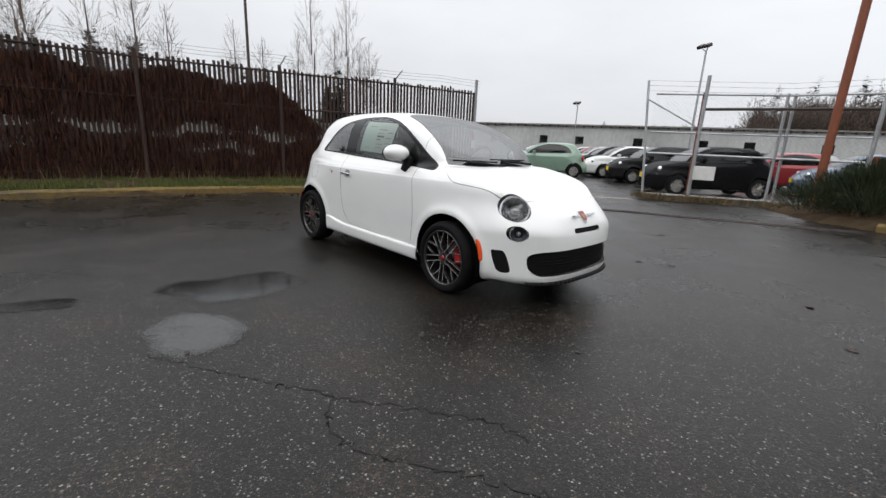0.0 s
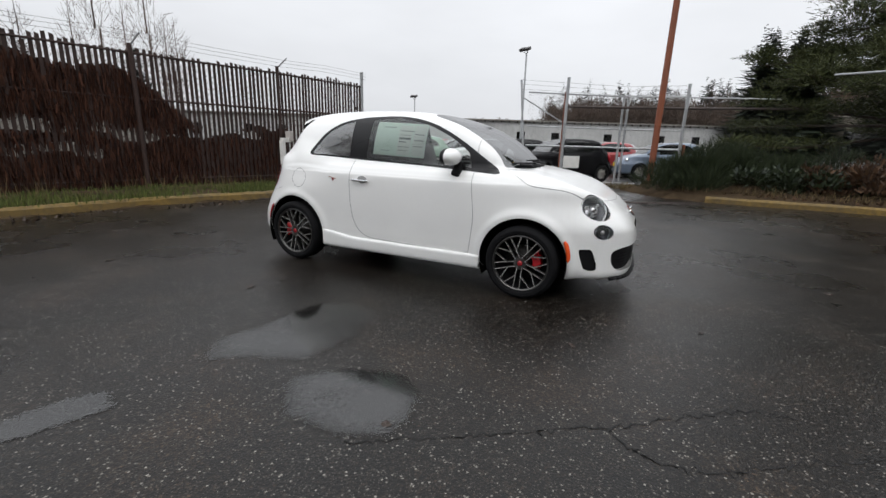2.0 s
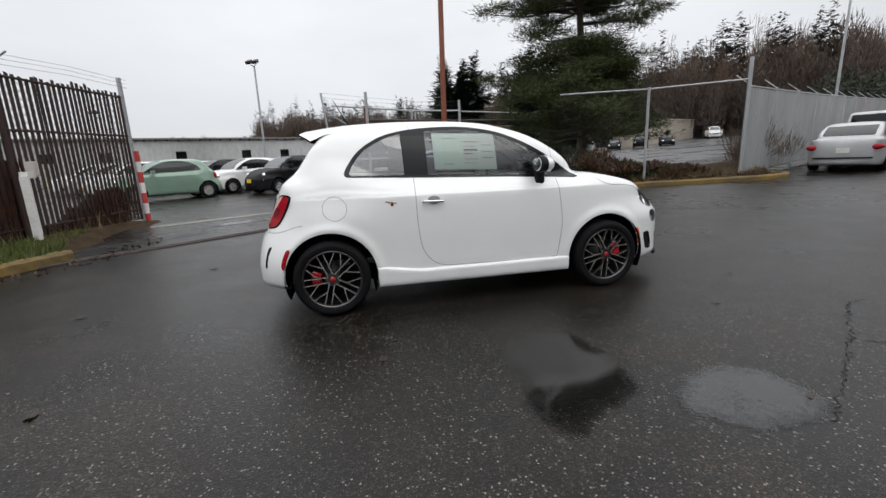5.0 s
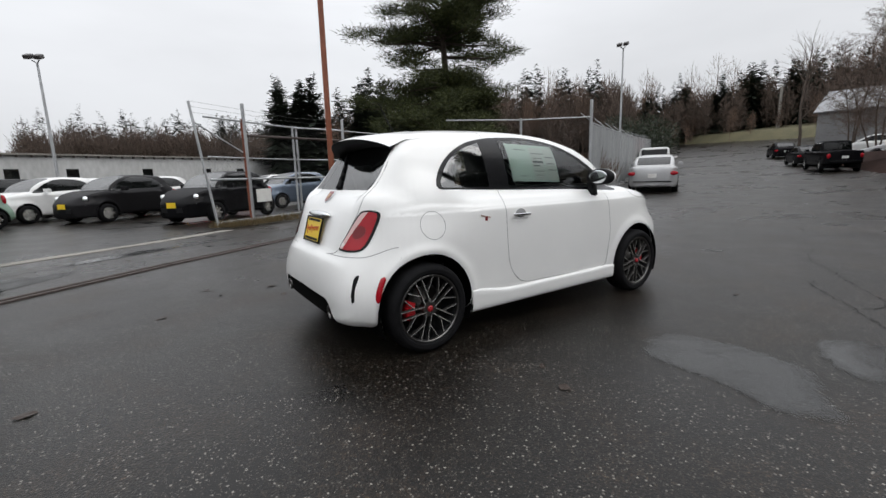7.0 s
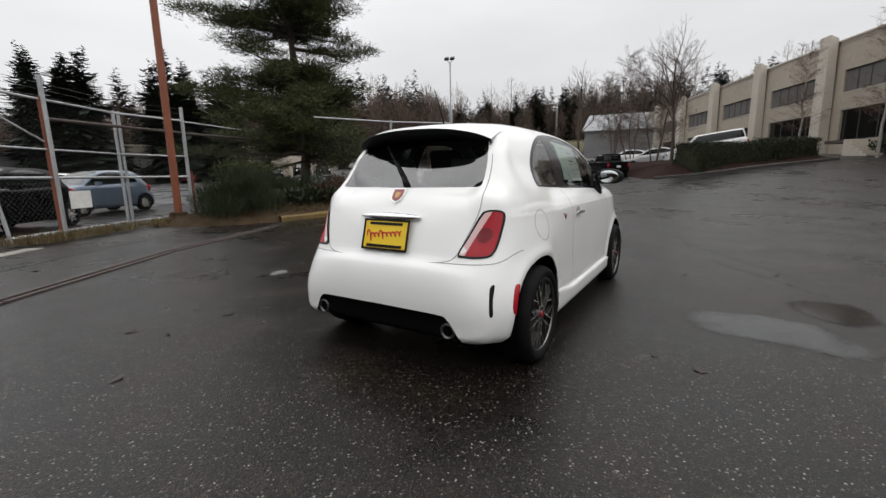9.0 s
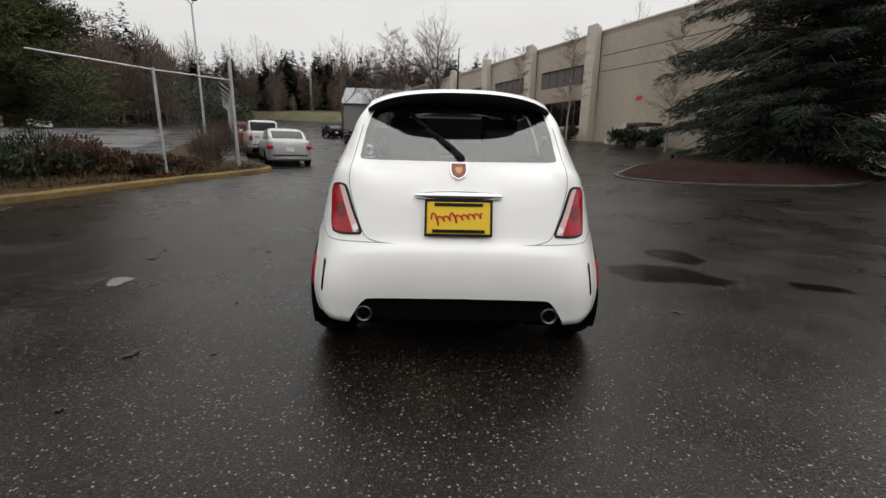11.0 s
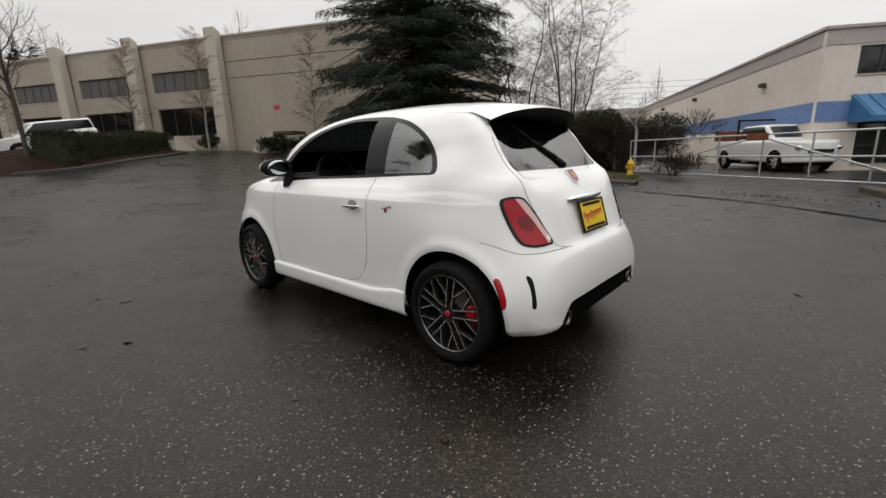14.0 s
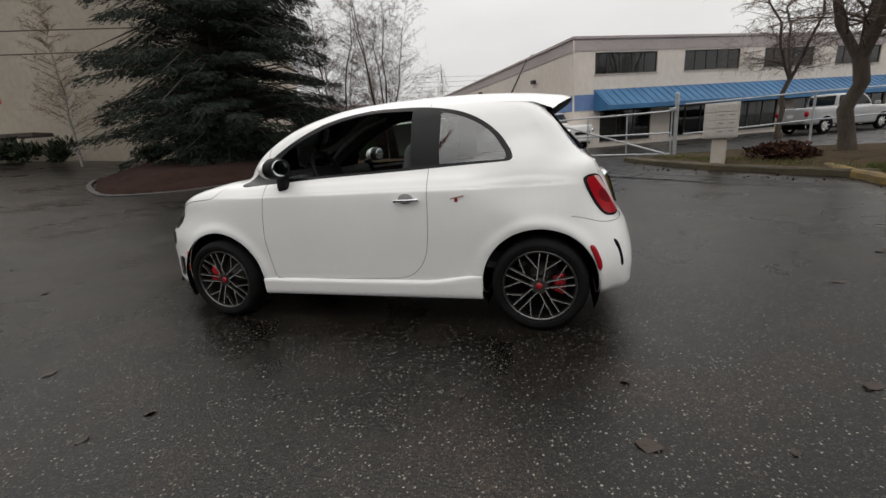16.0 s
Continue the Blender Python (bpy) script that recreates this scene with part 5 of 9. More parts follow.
# ---- kerbs and verges ----
def kerb(name, P, m_, label, w=.16, h=.14, cat="kerb"):
    """A rounded kerb along plan points, with the ground's height under it."""
    P = spline(P, 8)
    sec = [(-w / 2, -.1), (-w / 2, h * .75), (-w / 2 + .03, h), (w / 2 - .03, h), (w / 2, h * .75), (w / 2, -.1)]
    V, F = [], []
    rg = random.Random(len(P))
    for i, p in enumerate(P):
        d = P[min(i + 1, len(P) - 1)] - P[max(i - 1, 0)]
        d /= np.linalg.norm(d)
        nrm = np.array([-d[1], d[0]])
        j = rg.uniform(-.012, .012)
        for a, z in sec:
            V.append((p[0] + nrm[0] * (a + j), p[1] + nrm[1] * (a + j), gz(p[0], p[1]) + z + rg.uniform(-.008, .008)))
    n_ = len(sec)
    for i in range(len(P) - 1):
        for k in range(n_ - 1):
            F.append((i * n_ + k, (i + 1) * n_ + k, (i + 1) * n_ + k + 1, i * n_ + k + 1))
    me = bpy.data.meshes.new(name)
    me.from_pydata(V, [], F)
    return tagged(part(name, me, m_), label, cat, kind="structure")


def verge(name, P, m_, label, z0=.10, hump=.15, cat="verge", n=40, rough=.04, seed=1):
    """Raised planted ground inside a plan outline, humped to its middle."""
    P = np.array(P, float)
    lo, hi = P.min(0), P.max(0)
    step = max((hi - lo).max() / n, .15)
    xs, ys = np.arange(lo[0], hi[0] + step, step), np.arange(lo[1], hi[1] + step, step)
    X, Y = np.meshgrid(xs, ys, indexing="ij")
    sd = poly_sdf(P, X, Y)
    rg = np.random.RandomState(seed)
    Z = ground_z(X, Y) + np.where(sd < 0, z0 + hump * sstep(-sd, 0, 1.6) + rough * rg.rand(*X.shape), z0 - np.minimum(sd, .3) * .9 - .03)
    V = np.stack([X, Y, Z], -1).reshape(-1, 3)
    i, j = np.meshgrid(np.arange(len(xs) - 1), np.arange(len(ys) - 1), indexing="ij")
    m2 = len(ys)
    F = np.stack([i * m2 + j, (i + 1) * m2 + j, (i + 1) * m2 + j + 1, i * m2 + j + 1], -1).reshape(-1, 4)
    c = sd.reshape(-1)[F].min(1)
    V, F = V, F[c < .02]
    return tagged(part(name, mesh_np(name, V, F), m_), label, cat, kind="structure")


kerb("kerb_fence", [(-6.6, -8), (-6.25, -5.5), (-6.05, -3.6), (-6.0, -1.8), (-5.75, -.2), (-5.35, 1.1), (-5.0, 1.95), (-4.75, 2.5)], M_KERB, "worn yellow kerb below the rusty fence")
verge("verge_fence", [(-6.55, -8), (-6.0, -3.6), (-5.95, -1.8), (-5.7, -.2), (-5.3, 1.1), (-4.8, 2.4), (-5.2, 3.6), (-5.4, 5.2), (-5.2, 6.4), (-6.2, 6.4), (-7.2, 3), (-8.3, -1), (-9.2, -8)], M_SOIL, "dark soil verge under the fence", .08, .10)
kerb("kerb_lot", [(3.35, 7.6), (4.2, 7.42), (7.0, 6.95), (9.6, 6.25), (11.0, 6.05), (11.75, 6.45), (11.9, 7.6), (14, 9.3)], M_KERB, "worn yellow kerb along the planted bank")
verge("bank_lot", [(3.3, 7.7), (4.2, 7.5), (7.0, 7.05), (9.6, 6.35), (11.0, 6.15), (11.7, 6.6), (12.2, 8.2), (30, 17.5), (29, 19.5), (12, 11), (9, 14.5), (5, 12.5), (2.9, 11), (1.6, 10.4), (1.4, 9.6), (2.4, 8.2)], M_SOIL, "planted bank of dark soil and dead leaves", .10, .22, seed=2, n=90)
kerb("kerb_south", [(13, -17.5), (10.5, -15.3), (7.5, -13.1), (4.5, -12.65), (1.8, -11.9)], M_KERBDARK, "low grey kerb with wet leaves", h=.10)
verge("verge_south", [(13.5, -18), (10.5, -15.4), (7.5, -13.2), (4.5, -12.75), (1.8, -12.0), (2.2, -14), (3.6, -16.3), (8, -19.5), (14.5, -20.5)], M_SOIL, "dark verge of soil and moss", .07, .12, seed=3)
kerb("kerb_island", [(-3.4, -11.6), (-3.75, -10.3), (-4.15, -9.2), (-4.9, -7.75), (-6.2, -5.9), (-8.5, -3.6), (-12, -1)], M_KERBWORN, "worn yellow kerb by the mailboxes")
verge("verge_island", [(-3.5, -11.6), (-3.85, -10.3), (-4.25, -9.2), (-5.0, -7.75), (-6.3, -5.9), (-8.6, -3.6), (-12, -1), (-15, -6), (-12, -11.5), (-8, -13.0), (-5, -12.4)], M_SOIL, "mossy verge round the mailboxes", .08, .08, seed=4)
kerb("kerb_spruce", [(12.4, -16.5), (10.0, -13), (9.2, -10), (9.6, -7.2), (11.2, -6.2), (13.5, -7.2), (16.5, -9.5), (19, -13)], M_KERBDARK, "low dark kerb round the spruce bed", h=.06)
verge("bed_spruce", [(12.5, -17), (10.1, -13), (9.3, -10), (9.7, -7.3), (11.2, -6.3), (13.4, -7.3), (16.4, -9.6), (19, -13), (17, -17)], M_BARKMULCH, "red-brown mulch bed under the spruce", .10, .45, seed=5)
kerb("kerb_hedge", [(22.2, 1.0), (22.0, -.6), (22.8, -2.4), (25.5, -5.2), (28, -7.4), (29.5, -7.2), (30.2, -6)], M_KERBDARK, "pale kerb round the hedge bed", h=.14)
verge("bed_hedge", [(22.4, 1.2), (22.2, -.6), (22.9, -2.3), (25.6, -5.0), (28, -7.2), (29.3, -7), (29.8, -5.5), (36, 3.5), (44, 10.2), (37, 6.6)], M_BARKMULCH, "red-brown mulch bed below the hedge", .12, .6, seed=6)


# ---- buildings ----
def wall_mesh(p, u, L, z0, z1, t, holes, inward):
    """A wall of thickness t along u from p, with real openings (s0, s1, za, zb)."""
    ss = sorted({0.0, L, *[h[0] for h in holes], *[h[1] for h in holes]})
    zz = sorted({z0, z1, *[h[2] for h in holes], *[h[3] for h in holes]})
    bm = bmesh.new()
    p, u, w = Vector((p[0], p[1], 0)), Vector((u[0], u[1], 0)), Vector((inward[0], inward[1], 0)) * t
    solid = {}
    for i in range(len(ss) - 1):
        for j in range(len(zz) - 1):
            cs, cz = (ss[i] + ss[i + 1]) / 2, (zz[j] + zz[j + 1]) / 2
            solid[i, j] = not any(h[0] < cs < h[1] and h[2] < cz < h[3] for h in holes)
    P = lambda s, z, k: p + u * s + Vector((0, 0, z)) + w * k
    for (i, j), ok in solid.items():
        if not ok:
            continue
        s0, s1, a, b = ss[i], ss[i + 1], zz[j], zz[j + 1]
        for k in (0, 1):
            bm.faces.new([bm.verts.new(P(*c, k)) for c in ((s0, a), (s1, a), (s1, b), (s0, b))])
        for di, dj, e in ((-1, 0, ((s0, a), (s0, b))), (1, 0, ((s1, a), (s1, b))), (0, -1, ((s0, a), (s1, a))), (0, 1, ((s0, b), (s1, b)))):
            if not solid.get((i + di, j + dj), False):
                (c0, c1) = e
                bm.faces.new([bm.verts.new(v) for v in (P(*c0, 0), P(*c1, 0), P(*c1, 1), P(*c0, 1))])
    bmesh.ops.remove_doubles(bm, verts=bm.verts, dist=.001)
    bmesh.ops.recalc_face_normals(bm, faces=bm.faces)
    return bm


def strip(p, u, s0, s1, z0, z1, out, depth, outward):
    """A box on a wall, its back at distance out from the wall's face."""
    a, b = Vector((p[0], p[1])), Vector((u[0], u[1]))
    c = a + b * ((s0 + s1) / 2) + Vector(outward) * (out + depth / 2)
    return box((s1 - s0, depth, z1 - z0), (c.x, c.y, (z0 + z1) / 2), (0, 0, math.degrees(math.atan2(b.y, b.x))))


def add_window(house, p, u, outward, s0, s1, z0, z1, panes, glass, inset=.12, bar=.05):
    # a dark sheet behind the panes replaces the shaded room
    win = part("window", strip(p, u, s0, s1, z0, z1, -inset - .30, .02, outward), M_ROOMSHADE, house, "glazed window in a dark frame, backed by a sheet coloured as room shade")
    for k in range(panes):
        a, b = s0 + (s1 - s0) * k / panes, s0 + (s1 - s0) * (k + 1) / panes
        part("pane", strip(p, u, a + bar / 2, b - bar / 2, z0 + bar, z1 - bar, -inset, .012, outward), glass, win)
        part("frame", strip(p, u, b - bar / 2, b + bar / 2, z0, z1, -inset - .02, .06, outward), M_FRAME, win)
    part("frame", strip(p, u, s0, s1, z0, z0 + bar, -inset - .02, .06, outward), M_FRAME, win)
    part("frame", strip(p, u, s0, s1, z1 - bar, z1, -inset - .02, .06, outward), M_FRAME, win)
    part("sill", strip(p, u, s0 - .05, s1 + .05, z0 - .06, z0 - .004, -.1, .14, outward), M_CONC2, win)
    return win


def rot_box(name, p, u, v, L, W, z, t, m_, house):
    a, b, c = Vector((*p, z)), Vector((*u, 0)) * L, Vector((*v, 0)) * W
    bm = bmesh.new()
    lo = [bm.verts.new(q) for q in (a, a + b, a + b + c, a + c)]
    f = bm.faces.new(lo)
    e = bmesh.ops.extrude_face_region(bm, geom=[f])
    for q in e["geom"]:
        if isinstance(q, bmesh.types.BMVert):
            q.co.z += t
    bmesh.ops.recalc_face_normals(bm, faces=bm.faces)
    return part(name, bm, m_, house)


# tan two-storey office with columns
ha = empty("office_building", pose(0, 0, 0), "tan concrete two-storey office with tapered columns and dark windows", "building")
PA, UA = (53.8 + .899 * 24, -1.7 + .437 * 24), (-.899, -.437)
OUTA, INA = (-.437, .899), (.437, -.899)
SP = 7.93
LEN_A = 24 + SP * 3 + 17.5
holesA, winsA = [], []
for k in range(6):
    s0 = 24 - 3 * SP + SP * k
    if k < 6:
        holesA += [(s0 + 1.2, s0 + SP - .55, 6.45, 7.95), (s0 + 1.3, s0 + SP - .65, 3.05, 5.2)]
part("wall", wall_mesh(PA, UA, LEN_A, .6, 10.0, .35, holesA, INA), M_CONC, ha)
endA = (PA[0] + UA[0] * LEN_A, PA[1] + UA[1] * LEN_A)
part("wall", wall_mesh(endA, INA, 26, .4, 10.0, .35, [], (-UA[0], -UA[1])), M_CONC, ha)
part("wall", wall_mesh(PA, INA, 26, .4, 10.0, .35, [], UA), M_CONC, ha)
rot_box("roof", PA, UA, INA, LEN_A, 26, 9.7, .15, M_KERBGREY, ha)
part("coping", strip(PA, UA, 0, LEN_A, 10.0, 10.12, -.35, .42, OUTA), M_CONC2, ha)
for h in holesA:
    upper = h[2] > 5
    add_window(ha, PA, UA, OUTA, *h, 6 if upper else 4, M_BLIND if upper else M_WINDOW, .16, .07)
for k in range(7):
    s0 = 24 - 3 * SP + SP * k
    c = Vector(PA) + Vector(UA) * s0
    bm = bmesh.new()
    bm_box(bm, (1.0, .75, 9.0), (0, 0, 4.5), (0, 0, 0), .03, 1)
    for v in bm.verts:
        if v.co.z > 4:
            v.co.y -= .16 if v.co.y > 0 else 0
            v.co.z += .25 if v.co.y < 0 else 0
    ob = part("column", bm, M_CONC2, ha)
    ob.matrix_basis = pose(c.x + OUTA[0] * .37, c.y + OUTA[1] * .37, 1.3, 0, 0, math.degrees(math.atan2(UA[1], UA[0])))
for z in (7.1, 8.25):
    part("joint", strip(PA, UA, 24 + SP * 3 + .6, LEN_A, z - .03, z + .03, -.02, .026, OUTA), M_BEAM, ha)
part("sign", strip(PA, UA, 24 + SP * 3 + 4.3, 24 + SP * 3 + 4.8, 4.65, 4.95, .004, .02, OUTA), M_REDPAINT, ha, "small red wall sign")
for s0, dr in ((24 + SP * 3 - 3.2, 1), (24 + SP * 3 + 5.2, -1)):
    stp = empty("entrance_stair", pose(0, 0, 0), "short concrete stair with a dark rail at the office wall", "stair")
    for k in range(6):
        part("step", strip(PA, UA, s0 + .3 * k * dr, s0 + .3 * k * dr + .34, 1.5, 2.95 - .2 * k, .9, 1.2, OUTA), M_CONC2, stp)
    part("landing", strip(PA, UA, s0 - (1.6 if dr > 0 else -.34), s0 + (0 if dr > 0 else 1.9), 2.75, 2.95, .5, 1.6, OUTA), M_BEAM, stp)

# white and blue unit with an awning
hb = empty("workshop_building", pose(0, 0, 0), "off-white workshop with a blue band and blue metal awning", "building")
PB, UB, VB = (-2.08, -21.35), (-.866, -.5), (.469, -.883)
OUTB, INB = (-.5, .866), (.5, -.866)
OUTV = (.883, .469)
holesB = []
for k in range(6):
    s0 = 1.25 + 5.7 * k
    holesB.append((s0, s0 + 3.9, 3.78, 4.84))
lowB = [(1.6 + 4.6 * k, 4.9 + 4.6 * k, .25, 2.15) for k in range(6)]
part("wall", wall_mesh(PB, UB, 36, -.3, 5.5, .3, holesB + lowB, INB), M_PALEWALL, hb)
part("wall", wall_mesh(PB, VB, 32, -.3, 5.5, .3, [], (-OUTV[0], -OUTV[1])), M_PALEWALL, hb)
for h in holesB:
    add_window(hb, PB, UB, OUTB, *h, 5, M_WINDOW, .1, .05)
for h in lowB:
    add_window(hb, PB, UB, OUTB, *h, 3, M_WINDOW, .1, .06)
rot_box("roof", PB, UB, VB, 36, 32, 5.2, .1, M_KERBGREY, hb)
for (p, u, o, L) in ((PB, UB, OUTB, 36), (PB, VB, OUTV, 32)):
    part("fascia", strip(p, u, 0, L, 4.92, 5.5, .004, .03, o), M_MAUVE, hb)
    part("coping", strip(p, u, -.05, L, 5.5, 5.62, -.3, .4, o), M_MAUVE, hb)
    part("blue_band", strip(p, u, 0, L if u is VB else 1.25, 1.98, 2.78, .004, .02, o), M_BLUEBAND, hb)
part("downpipe", tube([(PB[0] + .02, PB[1] + .06, 0), (PB[0] + .02, PB[1] + .06, 5.4)], .05), M_PALEWALL, hb)
aw = part("awning", strip(PB, UB, 1.2, 34, 2.95, 3.0, 0, .06, OUTB), M_AWNING, hb, "blue ribbed metal awning")
bm = bmesh.new()
c0 = [Vector((*PB, 0)) + Vector((*UB, 0)) * s + Vector((*OUTB, 0)) * o + Vector((0, 0, z)) for s, o, z in ((1.2, .03, 3.0), (34, .03, 3.0), (34, 1.3, 2.12), (1.2, 1.3, 2.12), (1.2, .03, 1.9), (34, .03, 1.9), (34, 1.3, 1.9), (1.2, 1.3, 1.9))]
vs = [bm.verts.new(c) for c in c0]
for f in ((0, 1, 2, 3), (3, 2, 6, 7), (0, 3, 7, 4), (1, 5, 6, 2), (4, 7, 6, 5)):
    bm.faces.new([vs[i] for i in f])
bmesh.ops.recalc_face_normals(bm, faces=bm.faces)
part("canopy", bm, M_AWNING, aw)
s_ = 1.3
while s_ < 34:
    a = Vector((*PB, 0)) + Vector((*UB, 0)) * s_
    part("rib", rod(.022, a + Vector((*OUTB, 0)) * .06 + Vector((0, 0, 3.01)), a + Vector((*OUTB, 0)) * 1.3 + Vector((0, 0, 2.15)), None, 4), M_AWNING, aw)
    s_ += .46
for s0, z in ((4.5, 3.95), (15, 4.4), (24, 4.5)):
    part("wall_lamp", strip(PB, VB, s0, s0 + .3, z, z + .2, .0, .25, OUTV), M_FRAME, hb)
for k in range(3):
    part("roof_vent", rod(.15, (Vector((*PB, 0)) + Vector((*VB, 0)) * (6 + 8 * k) - Vector((*OUTV, 0)) * .5 + Vector((0, 0, 5.3))), (Vector((*PB, 0)) + Vector((*VB, 0)) * (6 + 8 * k) - Vector((*OUTV, 0)) * .5 + Vector((0, 0, 5.85)))), M_GALV, hb)
wing = (PB[0] + VB[0] * 32, PB[1] + VB[1] * 32)
part("wall", wall_mesh(wing, OUTV, 16, -.3, 5.5, .3, [(3, 6, 0, 3.2), (9, 12, 0, 3.2)], VB), M_PALEWALL, hb)
part("fascia", strip(wing, OUTV, 0, 16, 4.92, 5.5, .004, .03, (-VB[0], -VB[1])), M_MAUVE, hb)

# long low warehouse behind the lot
hw = empty("warehouse", pose(0, 0, 0), "long weathered white warehouse with small dark windows", "building")
PW, UW = (-75, 28.6), (.92, .392)
OUTW, INW = (.392, -.92), (-.392, .92)
holesW = [(14 + 6.3 * k + (k % 3) * .8, 15.1 + 6.3 * k + (k % 3) * .8, 2.0, 3.0) for k in range(15)]
part("wall", wall_mesh(PW, UW, 112, -.3, 4.35, .3, holesW, INW), M_WAREHOUSE, hw)
part("wall", wall_mesh(PW, INW, 30, -.3, 4.35, .3, [], UW), M_WAREHOUSE, hw)
rot_box("roof", PW, UW, INW, 112, 30, 4.2, .08, M_KERBGREY, hw)
part("eave", strip(PW, UW, -.3, 112, 4.35, 4.52, -.2, .55, OUTW), M_KERBGREY, hw)
for h in holesW:
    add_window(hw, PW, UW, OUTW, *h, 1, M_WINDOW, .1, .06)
s_ = 1.0
while s_ < 112:
    part("rafter_end", strip(PW, UW, s_, s_ + .14, 4.15, 4.34, 0, .32, OUTW), M_BEAM, hw)
    s_ += 1.1

# tan store beyond the pine
ht = empty("store_building", pose(0, 0, 0), "low tan store with dark shop openings", "building")
PT, UT, ST = (41.0, 55.0), (-.88, .475), (.936, .352)
OUTT, INT = (-.475, -.88), (.475, .88)
zt = gz(41, 55)
holesT = [(2.4, 5.3, zt + .1, zt + 2.6), (7.7, 9.9, zt + .1, zt + 2.6), (17.5, 20.0, zt + .1, zt + 2.6), (22.0, 23.2, zt + .1, zt + 2.3)]
part("wall", wall_mesh(PT, UT, 27, zt - 1.2, zt + 4.2, .3, holesT, INT), M_CONC, ht)
holesS = [(9.5, 11.0, zt + .1, zt + 2.5)]
part("wall", wall_mesh(PT, ST, 18, zt - 1.2, zt + 4.2, .3, holesS, (-.352, .936)), M_CONC, ht)
rot_box("roof", PT, UT, ST, 27, 18, zt + 4.0, .1, M_KERBGREY, ht)
for h in holesT:
    add_window(ht, PT, UT, OUTT, *h, 3, M_WINDOW, .2, .08)
part("coping", strip(PT, UT, 0, 27, zt + 4.2, zt + 4.34, -.3, .4, OUTT), M_CONC2, ht)
part("coping", strip(PT, ST, 0, 18, zt + 4.2, zt + 4.34, -.3, .4, (.352, -.936)), M_CONC2, ht)
sg = part("shop_sign", strip(PT, UT, 13.4, 16.8, zt + 2.9, zt + 3.5, .004, .08, OUTT), M_WHITEPAINT, ht, "white shop sign with dark bars")
part("sign_bar", strip(PT, UT, 13.9, 16.3, zt + 3.1, zt + 3.28, .09, .01, OUTT), M_INK, sg)
# paler than the yard: the wet sky sheen is partly in the colour
M_LOT = surface("pale_sheen_asphalt", (.045, .045, .046), (.10, .10, .102), .35, .22, fine=9, rough_to=.42, spec=.55)
M_ROOFGREY = surface("grey_metal_roof", (.16, .165, .175), (.26, .265, .275), .5, .5, fine=8)
verge("store_lot", [(6.5, 17), (12, 14.2), (30, 22.5), (58, 38), (53, 59), (41, 54.3), (17, 67), (4, 62), (4, 26)], M_LOT, "wet asphalt of the store's parking, sky sheen put into its pale colour", .012, 0, "parking", 110, 0, 15)
# low shed beyond the slat fence
yard_shed = empty("yard_shed", pose(0, 0, 0), "low pale shed glimpsed between the fence slats", "building")
part("wall", wall_mesh((-21, -16), (0, 1), 27, -.2, 2.0, .2, [], (-1, 0)), M_KERBGREY, yard_shed)
part("roof", strip((-21, -16), (0, 1), -.2, 27.2, 2.0, 2.08, -3.0, 3.2, (1, 0)), M_KERBGREY, yard_shed)
# grey hall far up the road
hg = empty("grey_hall", pose(0, 0, 0), "pale grey gabled hall among bare trees", "building")
bm = bmesh.new()
zq = gz(72, 6)
HALL = pose(76, 5, zq - .2, 0, 0, 96) @ Matrix.Diagonal((1.3, 1.1, 1.12, 1))
prof_ = [(-7, -3), (7, -3), (7, 3.2), (0, 6.0), (-7, 3.2)]
fr_ = [bm.verts.new((-9, a, b)) for a, b in prof_]
bk_ = [bm.verts.new((9, a, b)) for a, b in prof_]
bm.faces.new(fr_[::-1])
bm.faces.new(bk_)
for i in range(5):
    bm.faces.new((fr_[i], fr_[(i + 1) % 5], bk_[(i + 1) % 5], bk_[i]))
ob = part("wall", bm, surface("weathered_grey_siding", (.12, .12, .122), (.20, .20, .20), .4, .7, fine=6), hg)
ob.matrix_basis = HALL
for s_ in (1, -1):
    rf_ = part("roof_slope", box((18.6, 8.0, .12), (0, 0, 0)), M_ROOFGREY, hg)
    rf_.matrix_basis = HALL @ pose(0, s_ * 3.62, 4.72, -s_ * 21.8, 0, 0)


# ---- lamps, fences and small fixtures ----
def flood_lamp(x, y, h, az, heads=2, r=.09):
    t = empty("flood_lamp", pose(x, y, gz(x, y), 0, 0, az), "tall grey lamp post with floodlight heads", "lamp post", "lamp posts of the yards")
    part("shaft", rod(r, (0, 0, -.1), (0, 0, h - .3), r * .6), M_GALV, t)
    for k in range(heads):
        s = (k - (heads - 1) / 2)
        part("bracket", rod(.03, (0, 0, h - .3), (.12, s * .34, h - .15)), M_GALV, t)
        bm = bmesh.new()
        bm_box(bm, (.44, .34, .22), (.22, s * .46, h), (0, 25, 0), .05)
        hd = part("lamp_head", bm, M_FRAME, t)
        part("lens", box((.02, .28, .16), (.40, s * .46, h - .08), (0, 25, 0)), M_CLEAR, hd)
    return t


flood_lamp(-6.95, 29.2, 8.05, 250, 2)
flood_lamp(-23.5, 42.2, 6.4, 270, 2)
flood_lamp(27.8, 17.1, 9.6, 200, 2)
utility = empty("utility_pole", pose(-38, 11.2, 0), "thin brown utility pole beyond the fence", "pole")
part("shaft", rod(.14, (0, 0, 0), (0, 0, 19), .10), M_BARK, utility)
up2 = empty("utility_pole", pose(98, 30, gz(98, 30)), "pale wooden pole beside the far road", "pole")
part("shaft", rod(.3, (0, 0, 0), (0, 0, 9), .22), M_KERBGREY, up2)

